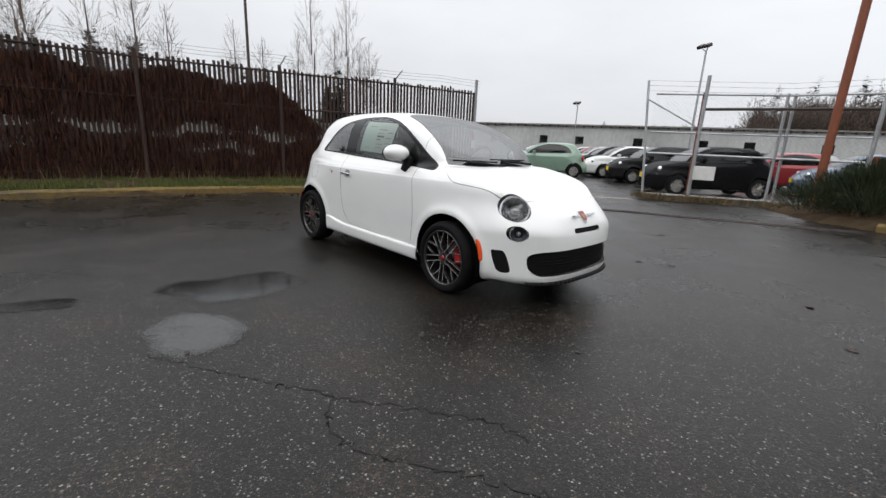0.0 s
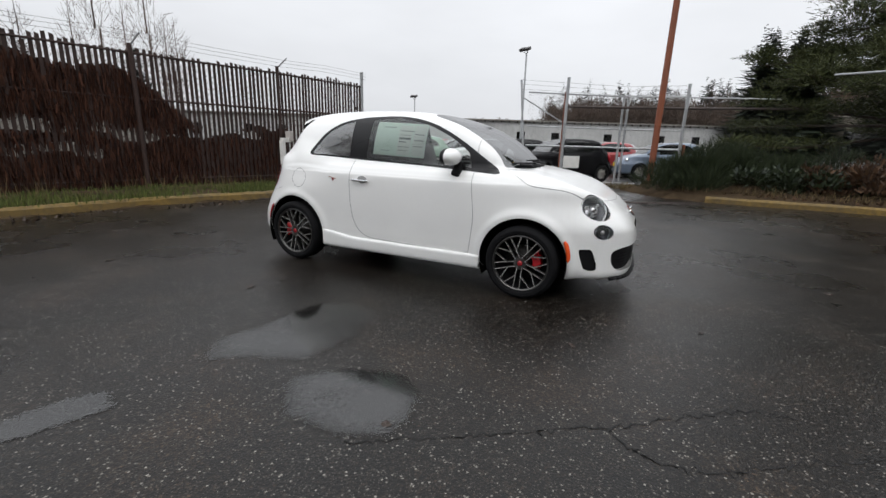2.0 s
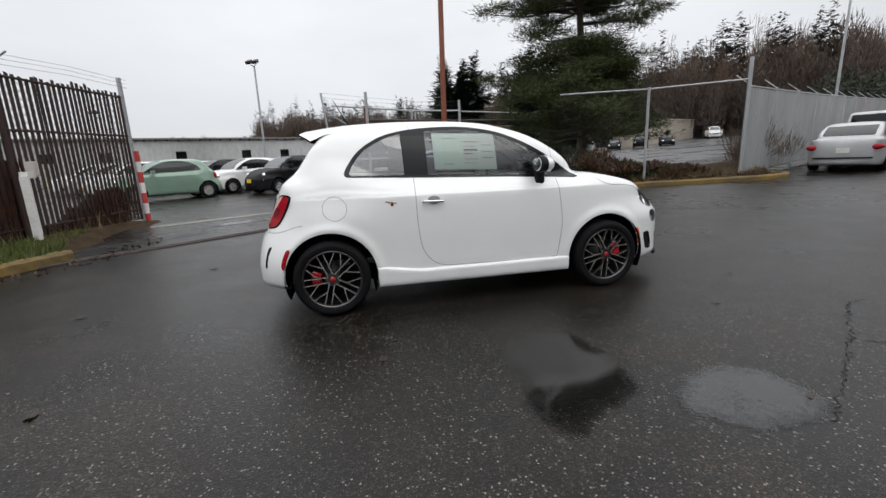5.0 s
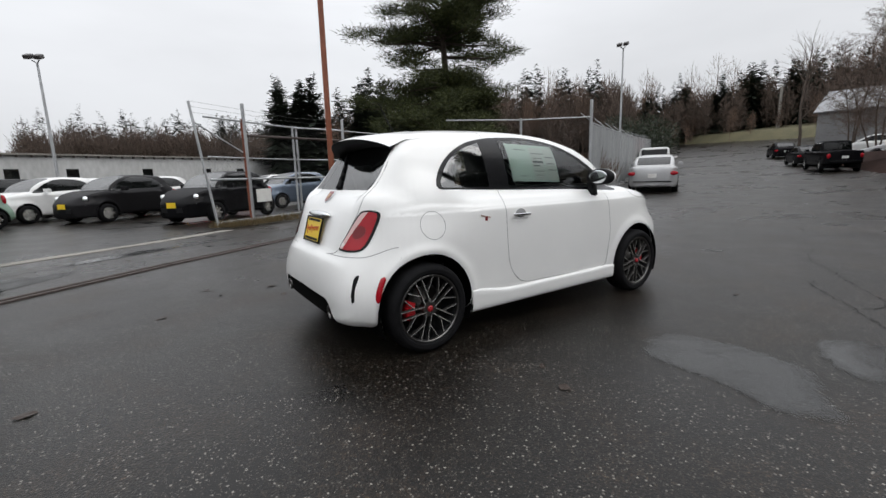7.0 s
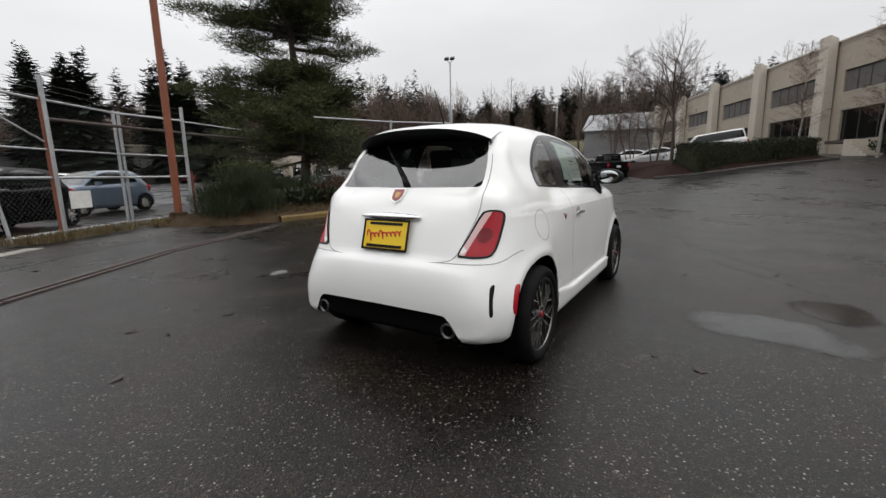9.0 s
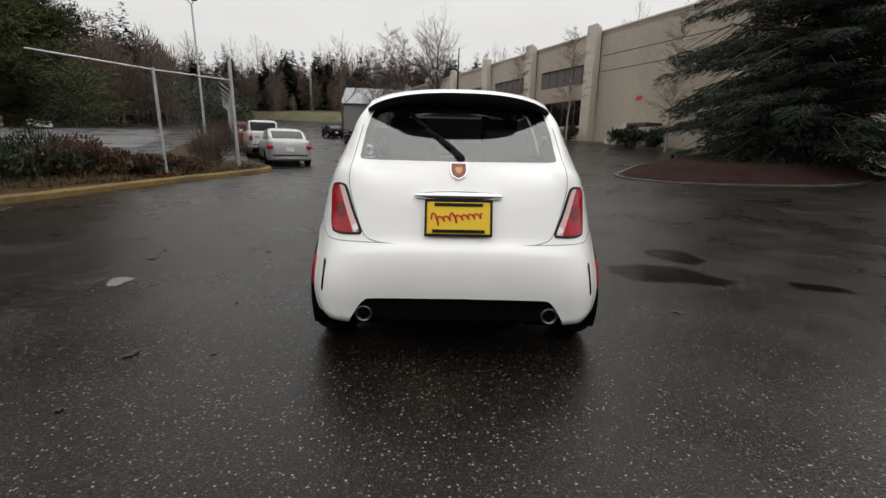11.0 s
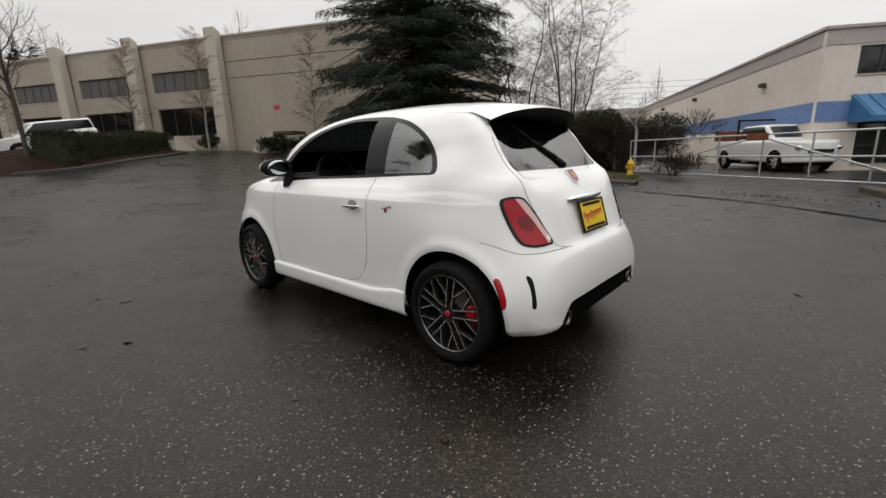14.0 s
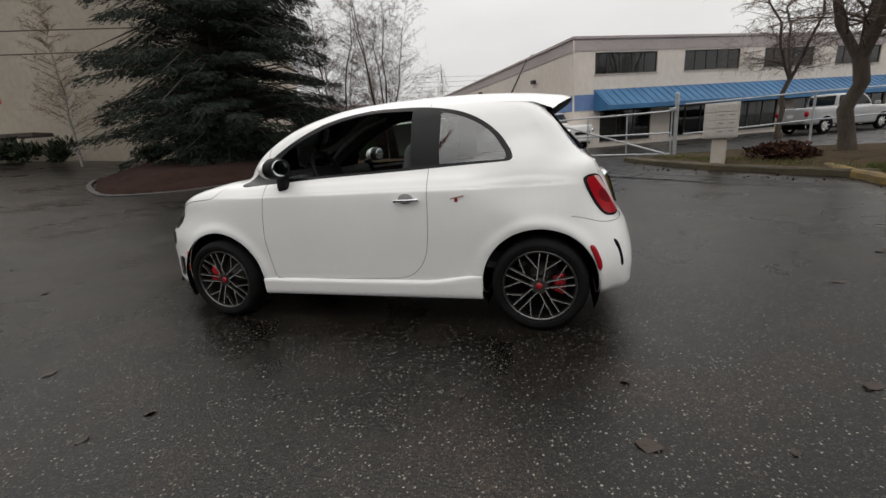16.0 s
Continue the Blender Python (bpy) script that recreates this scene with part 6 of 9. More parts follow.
lf = empty("lot_fence", pose(0, 0, 0), "galvanised chain-link fence on the planted bank", "fence")
LC, LA_, LF = (10.48, 6.76), (7.65, 7.35), (35.6, 19.1)
L0 = (5.4, 8.4)
part("post", rod(.055, (*LC, .2), (*LC, 3.6)), M_GALV, lf, "tall galvanised corner post")
part("post", rod(.04, (*LA_, .2), (*LA_, 2.9)), M_GALV, lf)
part("rail", tube([(*L0, 2.86), (*LA_, 2.85), (*LC, 3.02)], .022), M_GALV, lf)
part("wire_mesh", wire_panel(L0, LA_, .4, 2.85), M_WIRE, lf)
part("wire_mesh", wire_panel(LA_, LC, .4, 2.95), M_WIRE, lf)
M_GREYSLAT = surface("grey_privacy_slat", (.22, .23, .23), (.36, .37, .37), 1.0, .6, fine=12, stretch=(1, 1, .3))
NB = 11
prev = None
for k in range(NB + 1):
    f = k / NB
    x, y = LC[0] + (LF[0] - LC[0]) * f, LC[1] + (LF[1] - LC[1]) * f
    z = gz(x, y)
    if k:
        part("post", rod(.04, (x, y, z), (x, y, z + 2.72)), M_GALV, lf)
        a, b = Vector((prev[0], prev[1], prev[2] + 2.66)), Vector((x, y, z + 2.66))
        part("rail", rod(.022, a, b), M_GALV, lf)
        bm = bmesh.new()
        n_ = 22
        for i in range(n_):
            g = (i + .5) / n_
            cx, cy, cz = prev[0] + (x - prev[0]) * g, prev[1] + (y - prev[1]) * g, prev[2] + (z - prev[2]) * g
            bm_box(bm, (.085, .01, 2.45), (cx, cy, cz + 1.4), (0, 0, 26.2))
        tagged(part("slat_panel", bm, M_GREYSLAT, lf, "grey privacy slats"), kind="stuff")
    part("barb_arm", rod(.014, (x, y, z + 2.7), (x - .18, y + .3, z + 3.0)), M_GALV, lf)
    prev = (x, y, z)

# sliding gate, posts and pipe fence on the south side
sg_ = empty("sliding_gate", pose(0, 0, 0), "galvanised pipe gate with a diagonal brace", "gate")
GA, GB = Vector((-4.75, -12.1, 0)), Vector((3.9, -17.6, 0))
for z in (.12, .78, 1.45):
    part("rail", rod(.028, GA + Vector((0, 0, z)), GB + Vector((0, 0, z))), M_GALV, sg_)
for f in (0, .14, .28, .42, .57, .71, .86, 1):
    c = GA.lerp(GB, f)
    part("stile", rod(.024, c + Vector((0, 0, .1)), c + Vector((0, 0, 1.46))), M_GALV, sg_)
part("brace", rod(.03, GA.lerp(GB, .02) + Vector((0, 0, .15)), GA.lerp(GB, .42) + Vector((0, 0, 1.35))), M_GALV, sg_)
part("brace", rod(.024, GA.lerp(GB, .45) + Vector((0, 0, 1.35)), GA.lerp(GB, .95) + Vector((0, 0, .2))), M_GALV, sg_)
part("flag_board", box((.7, .03, .22), tuple(GA.lerp(GB, .44) + Vector((0, .06, 1.38))), (0, 0, -32.4), .01), M_RUST, sg_, "dark red board on the gate")
for dx, h in ((0, 1.95),):
    gp = empty("gate_post", pose(-4.85 - dx, -12.0 - dx * .2, 0), "galvanised gate post with roller brackets", "post", "gate posts of the south drive")
    part("post", rod(.06, (0, 0, 0), (0, 0, h), None, 14), M_GALV, gp)
    part("cap", rod(.065, (0, 0, h), (0, 0, h + .05), .02, 14), M_GALV, gp)
    part("bracket", box((.22, .12, .10), (.1, 0, h - .45), (0, 0, -32), .01), M_GALV, gp)
for x, y in ((3.9, -18.2), (5.6, -20.4)):
    gp = empty("gate_post", pose(x, y, 0), "galvanised gate post with a bent top", "post", "gate posts of the south drive")
    part("post", rod(.06, (0, 0, 0), (0, 0, 1.9), None, 12), M_GALV, gp)
    part("cap", rod(.06, (0, 0, 1.9), (.0, .2, 2.1), .04, 12), M_GALV, gp)
pf = empty("pipe_fence", pose(0, 0, 0), "low galvanised pipe fence beside the mailboxes", "fence")
for z in (1.62, .72):
    part("rail", tube([(-5.1, -12.1, z), (-9.5, -14.2, z + .12), (-16, -17, z + .2)], .025), M_GALV, pf)
for x, y in ((-9.5, -14.2), (-13, -15.7)):
    part("post", rod(.035, (x, y, 0), (x, y, 1.75)), M_GALV, pf)
cf = empty("boundary_fence", pose(0, 0, 0), "dark chain-link boundary fence before the shrubs", "fence")
CF = [(5.6, -20.4), (8.2, -20.2), (11.0, -20.0), (14, -20.3)]
for x, y in CF:
    part("post", rod(.035, (x, y, 0), (x, y, 2.0)), M_GALV, cf)
part("rail", tube([(x, y, 1.95) for x, y in CF], .02), M_GALV, cf)
for a, b in zip(CF[:-1], CF[1:]):
    part("wire_mesh", wire_panel(a, b, .1, 1.95, .09), M_WIRE, cf)

# dark board fence behind the boundary wire
bf = empty("board_fence", pose(0, 0, 0), "dark brown weathered board fence behind the thicket", "fence")
brd = random.Random(12)
for k in range(64):
    x_ = 5.4 + .145 * k
    h_ = 1.75 + brd.uniform(-.03, .03)
    part("board", box((.138, .022, h_), (x_, -21.7 + .05 * math.sin(x_), .05 + h_ / 2), (0, brd.uniform(-.6, .6), 0)), M_BOARD, bf)
# cluster mailbox
mb = empty("cluster_mailbox", pose(-4.95, -8.35, .1, 0, 0, -20), "warm grey cluster mailbox on a concrete pedestal", "mailbox")
part("pedestal", box((.30, .30, .62), (0, 0, .28), (0, 0, 0), .02), M_CONC2, mb)
part("cabinet", box((.68, .46, .78), (0, 0, .99), (0, 0, 0), .02, 3), M_MAIL, mb)
for r in range(4):
    for c in range(3):
        part("mail_door", box((.19, .012, .15), (-.21 + .21 * c, .236, .72 + .18 * r), (0, 0, 0), .004, 1), M_MAIL, mb)
for r in range(3):
    part("number_label", box((.10, .006, .025), (-.21, .245, .75 + .18 * r)), M_INK, mb)
    part("number_label", box((.10, .006, .025), (.0, .245, .75 + .18 * r)), M_INK, mb)

# fire hydrant
hy = empty("fire_hydrant", pose(2.9, -14.6, .1), "yellow fire hydrant on the verge", "hydrant")
M_HYD = surface("yellow_hydrant_paint", (.45, .25, .01), (.68, .42, .02), 5, .5, fine=30)
V_, F_ = lathe([(0, 0), (.16, 0), (.16, .05), (.10, .06), (.10, .40), (.14, .42), (.14, .46), (.11, .50), (.08, .58), (.03, .64), (.03, .70), (0, .70)], 20, "z")
part("barrel", mesh_np("barrel", V_, F_), M_HYD, hy)
for a in (0, 180, 90):
    part("outlet", rod(.055, (0, 0, .34), (.17 * math.cos(radians(a + 20)), .17 * math.sin(radians(a + 20)), .34), .06), M_HYD, hy)
wp = empty("marker_post", pose(8.4, -15.9, .1), "short white post with a dark band", "post")
part("post", box((.16, .16, .95), (0, 0, .47), (0, 0, 12), .02), M_WHITEPAINT, wp)
part("band", box((.17, .165, .16), (0, 0, .66), (0, 0, 12)), M_INK, wp)

# overhead lines far to the south
for k in range(4):
    P = [(40 - 10 * i, -60 - 6 * i, 8.6 + .8 * k + .012 * (i - 6) ** 2) for i in range(13)]
    tagged(part("overhead_line", tube(P, .02, 4), M_FRAME), "thin dark overhead line", "cable", "overhead lines")
# long retaining wall of the upper parking
part_ = wall_mesh((23.9, .2), (.888, .46), 22.6, -.2, 1.75, .25, [], (.46, -.888))
tagged(part("retaining_wall", part_, surface("brown_block_wall", (.035, .018, .014), (.085, .045, .036), 1, .85, bump=.01, fine=8)), "dark brown retaining wall below the upper parking", "wall", kind="structure")
M_DRYSLOPE = surface("dull_winter_grass", (.045, .045, .022), (.12, .105, .055), .4, .95, fine=5)
verge("far_grass_slope", [(86, 20), (94, 50), (112, 62), (122, 24)], M_DRYSLOPE, "pale winter grass slope at the road's end", .1, 1.3, "slope", 24, .2, 9)

# ---- plants ----
def leaf_mat(name, dark, light, rough=.7, spec=.25):
    m, n, l, b = mat_new(name)
    geo, r = n.new("ShaderNodeNewGeometry"), ramp_of(n, [(0.0, dark), (1.0, light)])
    l.new(geo.outputs["Random Per Island"], r.inputs["Fac"])
    l.new(r.outputs["Color"], b.inputs["Base Color"])
    b.inputs["Roughness"].default_value, b.inputs["Specular IOR Level"].default_value = rough, spec
    return m


M_PINE = leaf_mat("pine_needles", (.015, .021, .007), (.080, .092, .030))
M_SPRUCE = leaf_mat("spruce_needles", (.005, .009, .0065), (.024, .035, .023))
M_FARCON = leaf_mat("far_conifer_needles", (.012, .018, .013), (.042, .055, .036))
M_BIRCH = surface("pale_birch_bark", (.10, .085, .075), (.38, .35, .31), 5, .8, fine=30, stretch=(1, 1, 3))
M_TWIG = leaf_mat("bare_twigs", (.06, .042, .034), (.15, .11, .088))
M_ALDER = leaf_mat("brown_alder_twigs", (.07, .045, .033), (.18, .12, .085))
M_HAZEWOOD = leaf_mat("grey_brown_winter_wood", (.055, .040, .032), (.125, .092, .072))
M_VINE = leaf_mat("dead_brown_vines", (.013, .0052, .0035), (.074, .029, .0165), .9)
M_THICKET = leaf_mat("dark_bramble_stems", (.010, .007, .005), (.045, .030, .021), .9)
M_SHRUB = leaf_mat("dark_shrub_leaves", (.008, .014, .006), (.028, .04, .016), .5, .35)
M_BROOM = leaf_mat("broom_stems", (.008, .014, .006), (.034, .046, .017))
M_REDSHRUB = leaf_mat("russet_shrub_leaves", (.028, .014, .008), (.10, .055, .028))
M_HEDGE = leaf_mat("clipped_hedge_leaves", (.008, .011, .005), (.03, .035, .016))
M_BLADE = leaf_mat("grass_blades", (.035, .048, .012), (.12, .145, .035))
M_STRAW = leaf_mat("straw_blades", (.06, .044, .020), (.17, .125, .058))
M_LEAFLITTER = leaf_mat("fallen_wet_leaves", (.012, .008, .006), (.055, .030, .018), .5, .4)


def blades(C, D, length, width, rg, taper=.35):
    """Narrow quads from points C along directions D, turned at random about them."""
    C, D = np.asarray(C, float), np.asarray(D, float)
    n_ = len(C)
    D = D / np.maximum(np.linalg.norm(D, axis=1), 1e-9)[:, None]
    S = np.cross(D, rg.normal(size=(n_, 3)))
    S /= np.maximum(np.linalg.norm(S, axis=1), 1e-9)[:, None]
    L = (length * (.6 + .8 * rg.rand(n_)))[:, None]
    W = (width * (.6 + .8 * rg.rand(n_)))[:, None] / 2
    V = np.stack([C - S * W, C + S * W, C + D * L + S * W * taper, C + D * L - S * W * taper], 1).reshape(-1, 3)
    F = np.arange(4 * n_).reshape(-1, 4)
    return V, F


def join_vf(parts_):
    V, F, o = [], [], 0
    for v, f in parts_:
        V.append(v)
        F.append(np.asarray(f) + o)
        o += len(v)
    return np.concatenate(V), np.concatenate(F)


def limb_mesh(segs, sides=5):
    """Tapered tubes from (p, q, r_p, r_q) rows."""
    P, Q = np.array([s[0] for s in segs], float), np.array([s[1] for s in segs], float)
    r0, r1 = np.array([s[2] for s in segs]), np.array([s[3] for s in segs])
    D = Q - P
    D /= np.maximum(np.linalg.norm(D, axis=1), 1e-9)[:, None]
    up = np.where(np.abs(D[:, 2:3]) > .9, np.array([[1.0, 0, 0]]), np.array([[0, 0, 1.0]]))
    A = np.cross(D, up)
    A /= np.linalg.norm(A, axis=1)[:, None]
    B = np.cross(D, A)
    rows = []
    for c, r in ((P, r0), (Q, r1)):
        for k in range(sides):
            a = 2 * math.pi * k / sides
            rows.append(c + (A * math.cos(a) + B * math.sin(a)) * r[:, None])
    V = np.stack(rows, 1)
    n_ = len(P)
    F = np.array([[k, (k + 1) % sides, sides + (k + 1) % sides, sides + k] for k in range(sides)])
    F = (np.arange(n_)[:, None, None] * 2 * sides + F[None]).reshape(-1, 4)
    return V.reshape(-1, 3), F


def bare_tree(x, y, h, seed, label, m_=None, spread=.55, depth=6, trunk=.022, stems=1, z=None, lean=(0, 0), twigm=None, droop=0.0, clear=.25):
    rg = random.Random(seed)
    thick, thin = [], []

    def grow(p, d, L, r, k):
        n_ = 3 if k > 1 else 2
        for i in range(n_):
            d2 = (d + Vector((rg.gauss(0, .10), rg.gauss(0, .10), rg.gauss(.03, .07) - droop * (depth - k) * .04))).normalized()
            q = p + d2 * (L / n_)
            r = max(r, .005)
            r2 = max(r * (1 - .32 / n_), .0045)
            (thick if r > .012 * max(h / 7, 1) else thin).append((p, q, r, r2))
            if k > 0 and (i > 0 or k < depth):
                for _ in range(rg.choice((1, 1, 2)) if k > 1 else rg.choice((1, 2))):
                    a = rg.uniform(0, 2 * math.pi)
                    side = Vector((math.cos(a), math.sin(a), 0))
                    dd = (d2 * (1 - spread) + side * spread + Vector((0, 0, .12))).normalized()
                    grow(q, dd, L * rg.uniform(.52, .75), r2 * rg.uniform(.45, .65), k - 1)
            p, d, r = q, d2, r2
        if k > 0:
            grow(p, d, L * .7, r * .8, k - 1)
    for s in range(stems):
        a = rg.uniform(0, 6.28)
        d = Vector((lean[0] + (.25 * math.cos(a) if stems > 1 else 0), lean[1] + (.25 * math.sin(a) if stems > 1 else 0), 1)).normalized()
        base = Vector((.1 * math.cos(a) * (stems > 1), .1 * math.sin(a) * (stems > 1), 0))
        if clear > 0:
            thick.append((base - d * .1, base + d * h * clear, h * trunk * 1.15, h * trunk))
        grow(base + d * h * clear, d, h * .34, h * trunk, depth - 1)
    t = empty("bare_tree", pose(x, y, (gz(x, y) if z is None else z)), label, "tree")
    part("trunk", mesh_np("trunk", *limb_mesh(thick, 6)), m_ or M_BARK, t)
    if thin:
        tagged(part("twigwork", mesh_np("twigwork", *limb_mesh(thin, 3)), twigm or M_TWIG, t), "fine bare twigs", kind="stuff")
    return t


def stem_mesh(pts, radii, sides=8):
    """One unbroken tapered stem through the points."""
    V, F = [], []
    for k, (p, r) in enumerate(zip(pts, radii)):
        for j in range(sides):
            a = 2 * math.pi * j / sides
            V.append((p.x + r * math.cos(a), p.y + r * math.sin(a), p.z))
        if k:
            o = k * sides
            F += [(o - sides + j, o - sides + (j + 1) % sides, o + (j + 1) % sides, o + j) for j in range(sides)]
    return mesh_np("trunk", V, F)


def twiggy_tree(name, x, y, h, seed, label, stems=1, bark=None, twigm=None, boughs=74, low=.20, reach=1.0):
    """Straight stems with a cloud of fine twigs."""
    rg = random.Random(seed)
    t = empty(name, pose(x, y, gz(x, y)), label, "tree")
    thin, full = [], h
    for k in range(stems):
        a = 2 * math.pi * (k + rg.uniform(-.3, .3)) / stems
        lean = rg.uniform(.10, .30) if stems > 1 else 0
        h = full * (rg.uniform(.75, 1) if stems > 1 else 1)
        pts = [Vector((rg.gauss(0, .014) * i + math.cos(a) * (lean * h * i / 9 + .1 * (stems > 1)), rg.gauss(0, .014) * i + math.sin(a) * (lean * h * i / 9 + .1 * (stems > 1)), h * i / 9)) for i in range(10)]
        part("trunk", stem_mesh(pts, [h * (.0105 if stems == 1 else .0075) * (1 - i / 9.6) for i in range(10)]), bark or M_BIRCH, t)
        for _ in range(boughs):
            f = rg.uniform(low, .98)
            i = min(int(f * 9), 8)
            p = pts[i].lerp(pts[i + 1], f * 9 - i)
            a = rg.uniform(0, 6.283)
            d = Vector((math.cos(a), math.sin(a), rg.uniform(.5, 1.1))).normalized()
            L = h * rg.uniform(.14, .25) * (1.15 - f * .75) * reach
            r = .011
            for _ in range(4):
                q = p + d * L / 4
                thin.append((p, q, r, r * .75))
                for _ in range(4):
                    e = Vector((rg.gauss(0, 1), rg.gauss(0, 1), rg.gauss(.1, .7))).normalized()
                    t1 = q + (d * .6 + e * .6) * L * rg.uniform(.16, .34)
                    thin.append((q, t1, .0055, .004))
                    for _ in range(2):
                        thin.append((t1, t1 + Vector((rg.gauss(0, .6), rg.gauss(0, .6), rg.gauss(-.25, .5))) * L * .16, .004, .0025))
                p, r = q, r * .75
                d = (d + Vector((rg.gauss(0, .12), rg.gauss(0, .12), -.08))).normalized()
    tagged(part("twigwork", mesh_np("twigwork", *limb_mesh(thin, 3)), twigm or M_ALDER, t), "fine bare twigs", kind="stuff")
    return t


def yard_tree(x, y, h, seed, label, r0, fork):
    """A forked bare tree: thick stems, bowed limbs and hanging fine twigs."""
    rg = random.Random(seed)
    t = empty("bare_tree", pose(x, y, gz(x, y) + .08), label, "tree")
    base = [Vector((rg.gauss(0, .03) * i, rg.gauss(0, .03) * i, fork * i / 4 - .1)) for i in range(5)]
    part("trunk", stem_mesh(base, [r0 * (1.3 if i == 0 else 1.0 - .03 * i) for i in range(5)], 10), M_BARK, t)
    thin = []
    for k in range(3):
        a = 2.1 * k + rg.uniform(-.4, .4)
        L = h - fork
        pts = [base[-1] + Vector((math.cos(a) * (.30 * L * (i / 8) ** .8) + rg.gauss(0, .04) * i * (i > 0), math.sin(a) * (.30 * L * (i / 8) ** .8) + rg.gauss(0, .04) * i, L * i / 8 - .1)) for i in range(9)]
        part("limb", stem_mesh(pts, [r0 * .72 * (1 - i / 8.6) for i in range(9)]), M_BARK, t)
        for _ in range(26):
            f = rg.uniform(.03, .97) * 8
            i = min(int(f), 7)
            p = pts[i].lerp(pts[i + 1], f - i)
            b = rg.uniform(0, 6.283)
            d = Vector((math.cos(b), math.sin(b), rg.uniform(.1, .8))).normalized()
            B, r = h * rg.uniform(.16, .30) * (1.1 - f / 11), r0 * .20
            for _ in range(6):
                q = p + d * B / 6
                thin.append((p, q, r, r * .8))
                for _ in range(3):
                    e = Vector((rg.gauss(0, 1), rg.gauss(0, 1), rg.gauss(-.1, .6))).normalized()
                    t1 = q + (d * .5 + e * .7) * B * rg.uniform(.15, .32)
                    thin.append((q, t1, .008, .005))
                    for _ in range(3):
                        thin.append((t1, t1 + Vector((rg.gauss(0, .6), rg.gauss(0, .6), rg.gauss(-.3, .45))) * B * .18, .005, .003))
                p, r = q, r * .8
                d = (d + Vector((rg.gauss(0, .15), rg.gauss(0, .15), rg.gauss(-.06, .1)))).normalized()
    tagged(part("twigwork", mesh_np("twigwork", *limb_mesh(thin, 3)), M_TWIG, t), "fine bare twigs", kind="stuff")
    return t


def pine_tree(x, y, h, seed):
    rg = np.random.RandomState(seed)
    t = empty("pine_tree", pose(x, y, .25), "tall dark green pine with layered ragged boughs", "tree")
    segs, pads = [], []
    pts = [Vector((.15 * math.sin(i * .9), .12 * math.cos(i * 1.3) - .12, h * i / 9)) for i in range(10)]
    for i in range(9):
        segs.append((pts[i], pts[i + 1], .22 * (1 - i / 10.5), .22 * (1 - (i + 1) / 10.5)))
    for k in range(165):
        f = rg.rand() ** 1.05
        z = 1.4 + f * (h - 1.8)
        if 5.2 < z < 5.9 and rg.rand() < .85:
            continue
        wide = 5.0 - .64 * (z - 1.3) if z < 5.6 else 3.8 * (1 - ((z - 5.6) / (h - 5.0)) ** 2 * .78)
        a = rg.uniform(0, 2 * math.pi)
        L = wide * rg.uniform(.55, 1.0) * (.60 if math.cos(a + .45) > .1 and z < 5.6 else 1) * (1.28 if math.cos(a - 2.8) > .35 and z < 5 else 1)
        i = min(int(z / h * 9), 8)
        p = pts[i].lerp(pts[i + 1], z / h * 9 - i)
        d = Vector((math.cos(a), math.sin(a), rg.uniform(-.16, .12) if z < 5.6 else rg.uniform(-.12, .34)))
        q = p + d * L * .6
        e = q + Vector((math.cos(a) * L * .4, math.sin(a) * L * .4, rg.uniform(-.15, .25)))
        segs += [(p, q, .055, .035), (q, e, .035, .012)]
        for s, w in ((.45, .55), (.7, .75), (.95, .65)):
            c = p.lerp(q, s / .6) if s < .6 else q.lerp(e, (s - .6) / .4)
            for _ in range(2):
                pads.append((*(c + Vector((rg.normal(0, .22), rg.normal(0, .22), rg.normal(.08, .12)))), w * rg.uniform(.7, 1.15)))
    part("trunk", mesh_np("trunk", *limb_mesh(segs, 6)), M_BARK, t)
    C, D = [], []
    for cx, cy, cz, w in pads:
        n_ = int(460 * w)
        o = rg.normal(size=(n_, 3)) * np.array([w * .42, w * .42, w * .14])
        C.append(np.array([cx, cy, cz]) + o)
        D.append(o * np.array([1, 1, .6]) + rg.normal(size=(n_, 3)) * .22 + np.array([0, 0, .16]))
    V, F = blades(np.concatenate(C), np.concatenate(D), .15, .022, rg)
    tagged(part("crown", mesh_np("crown", V, F), M_PINE, t), "tufts of dark green needles", kind="stuff")
    return t


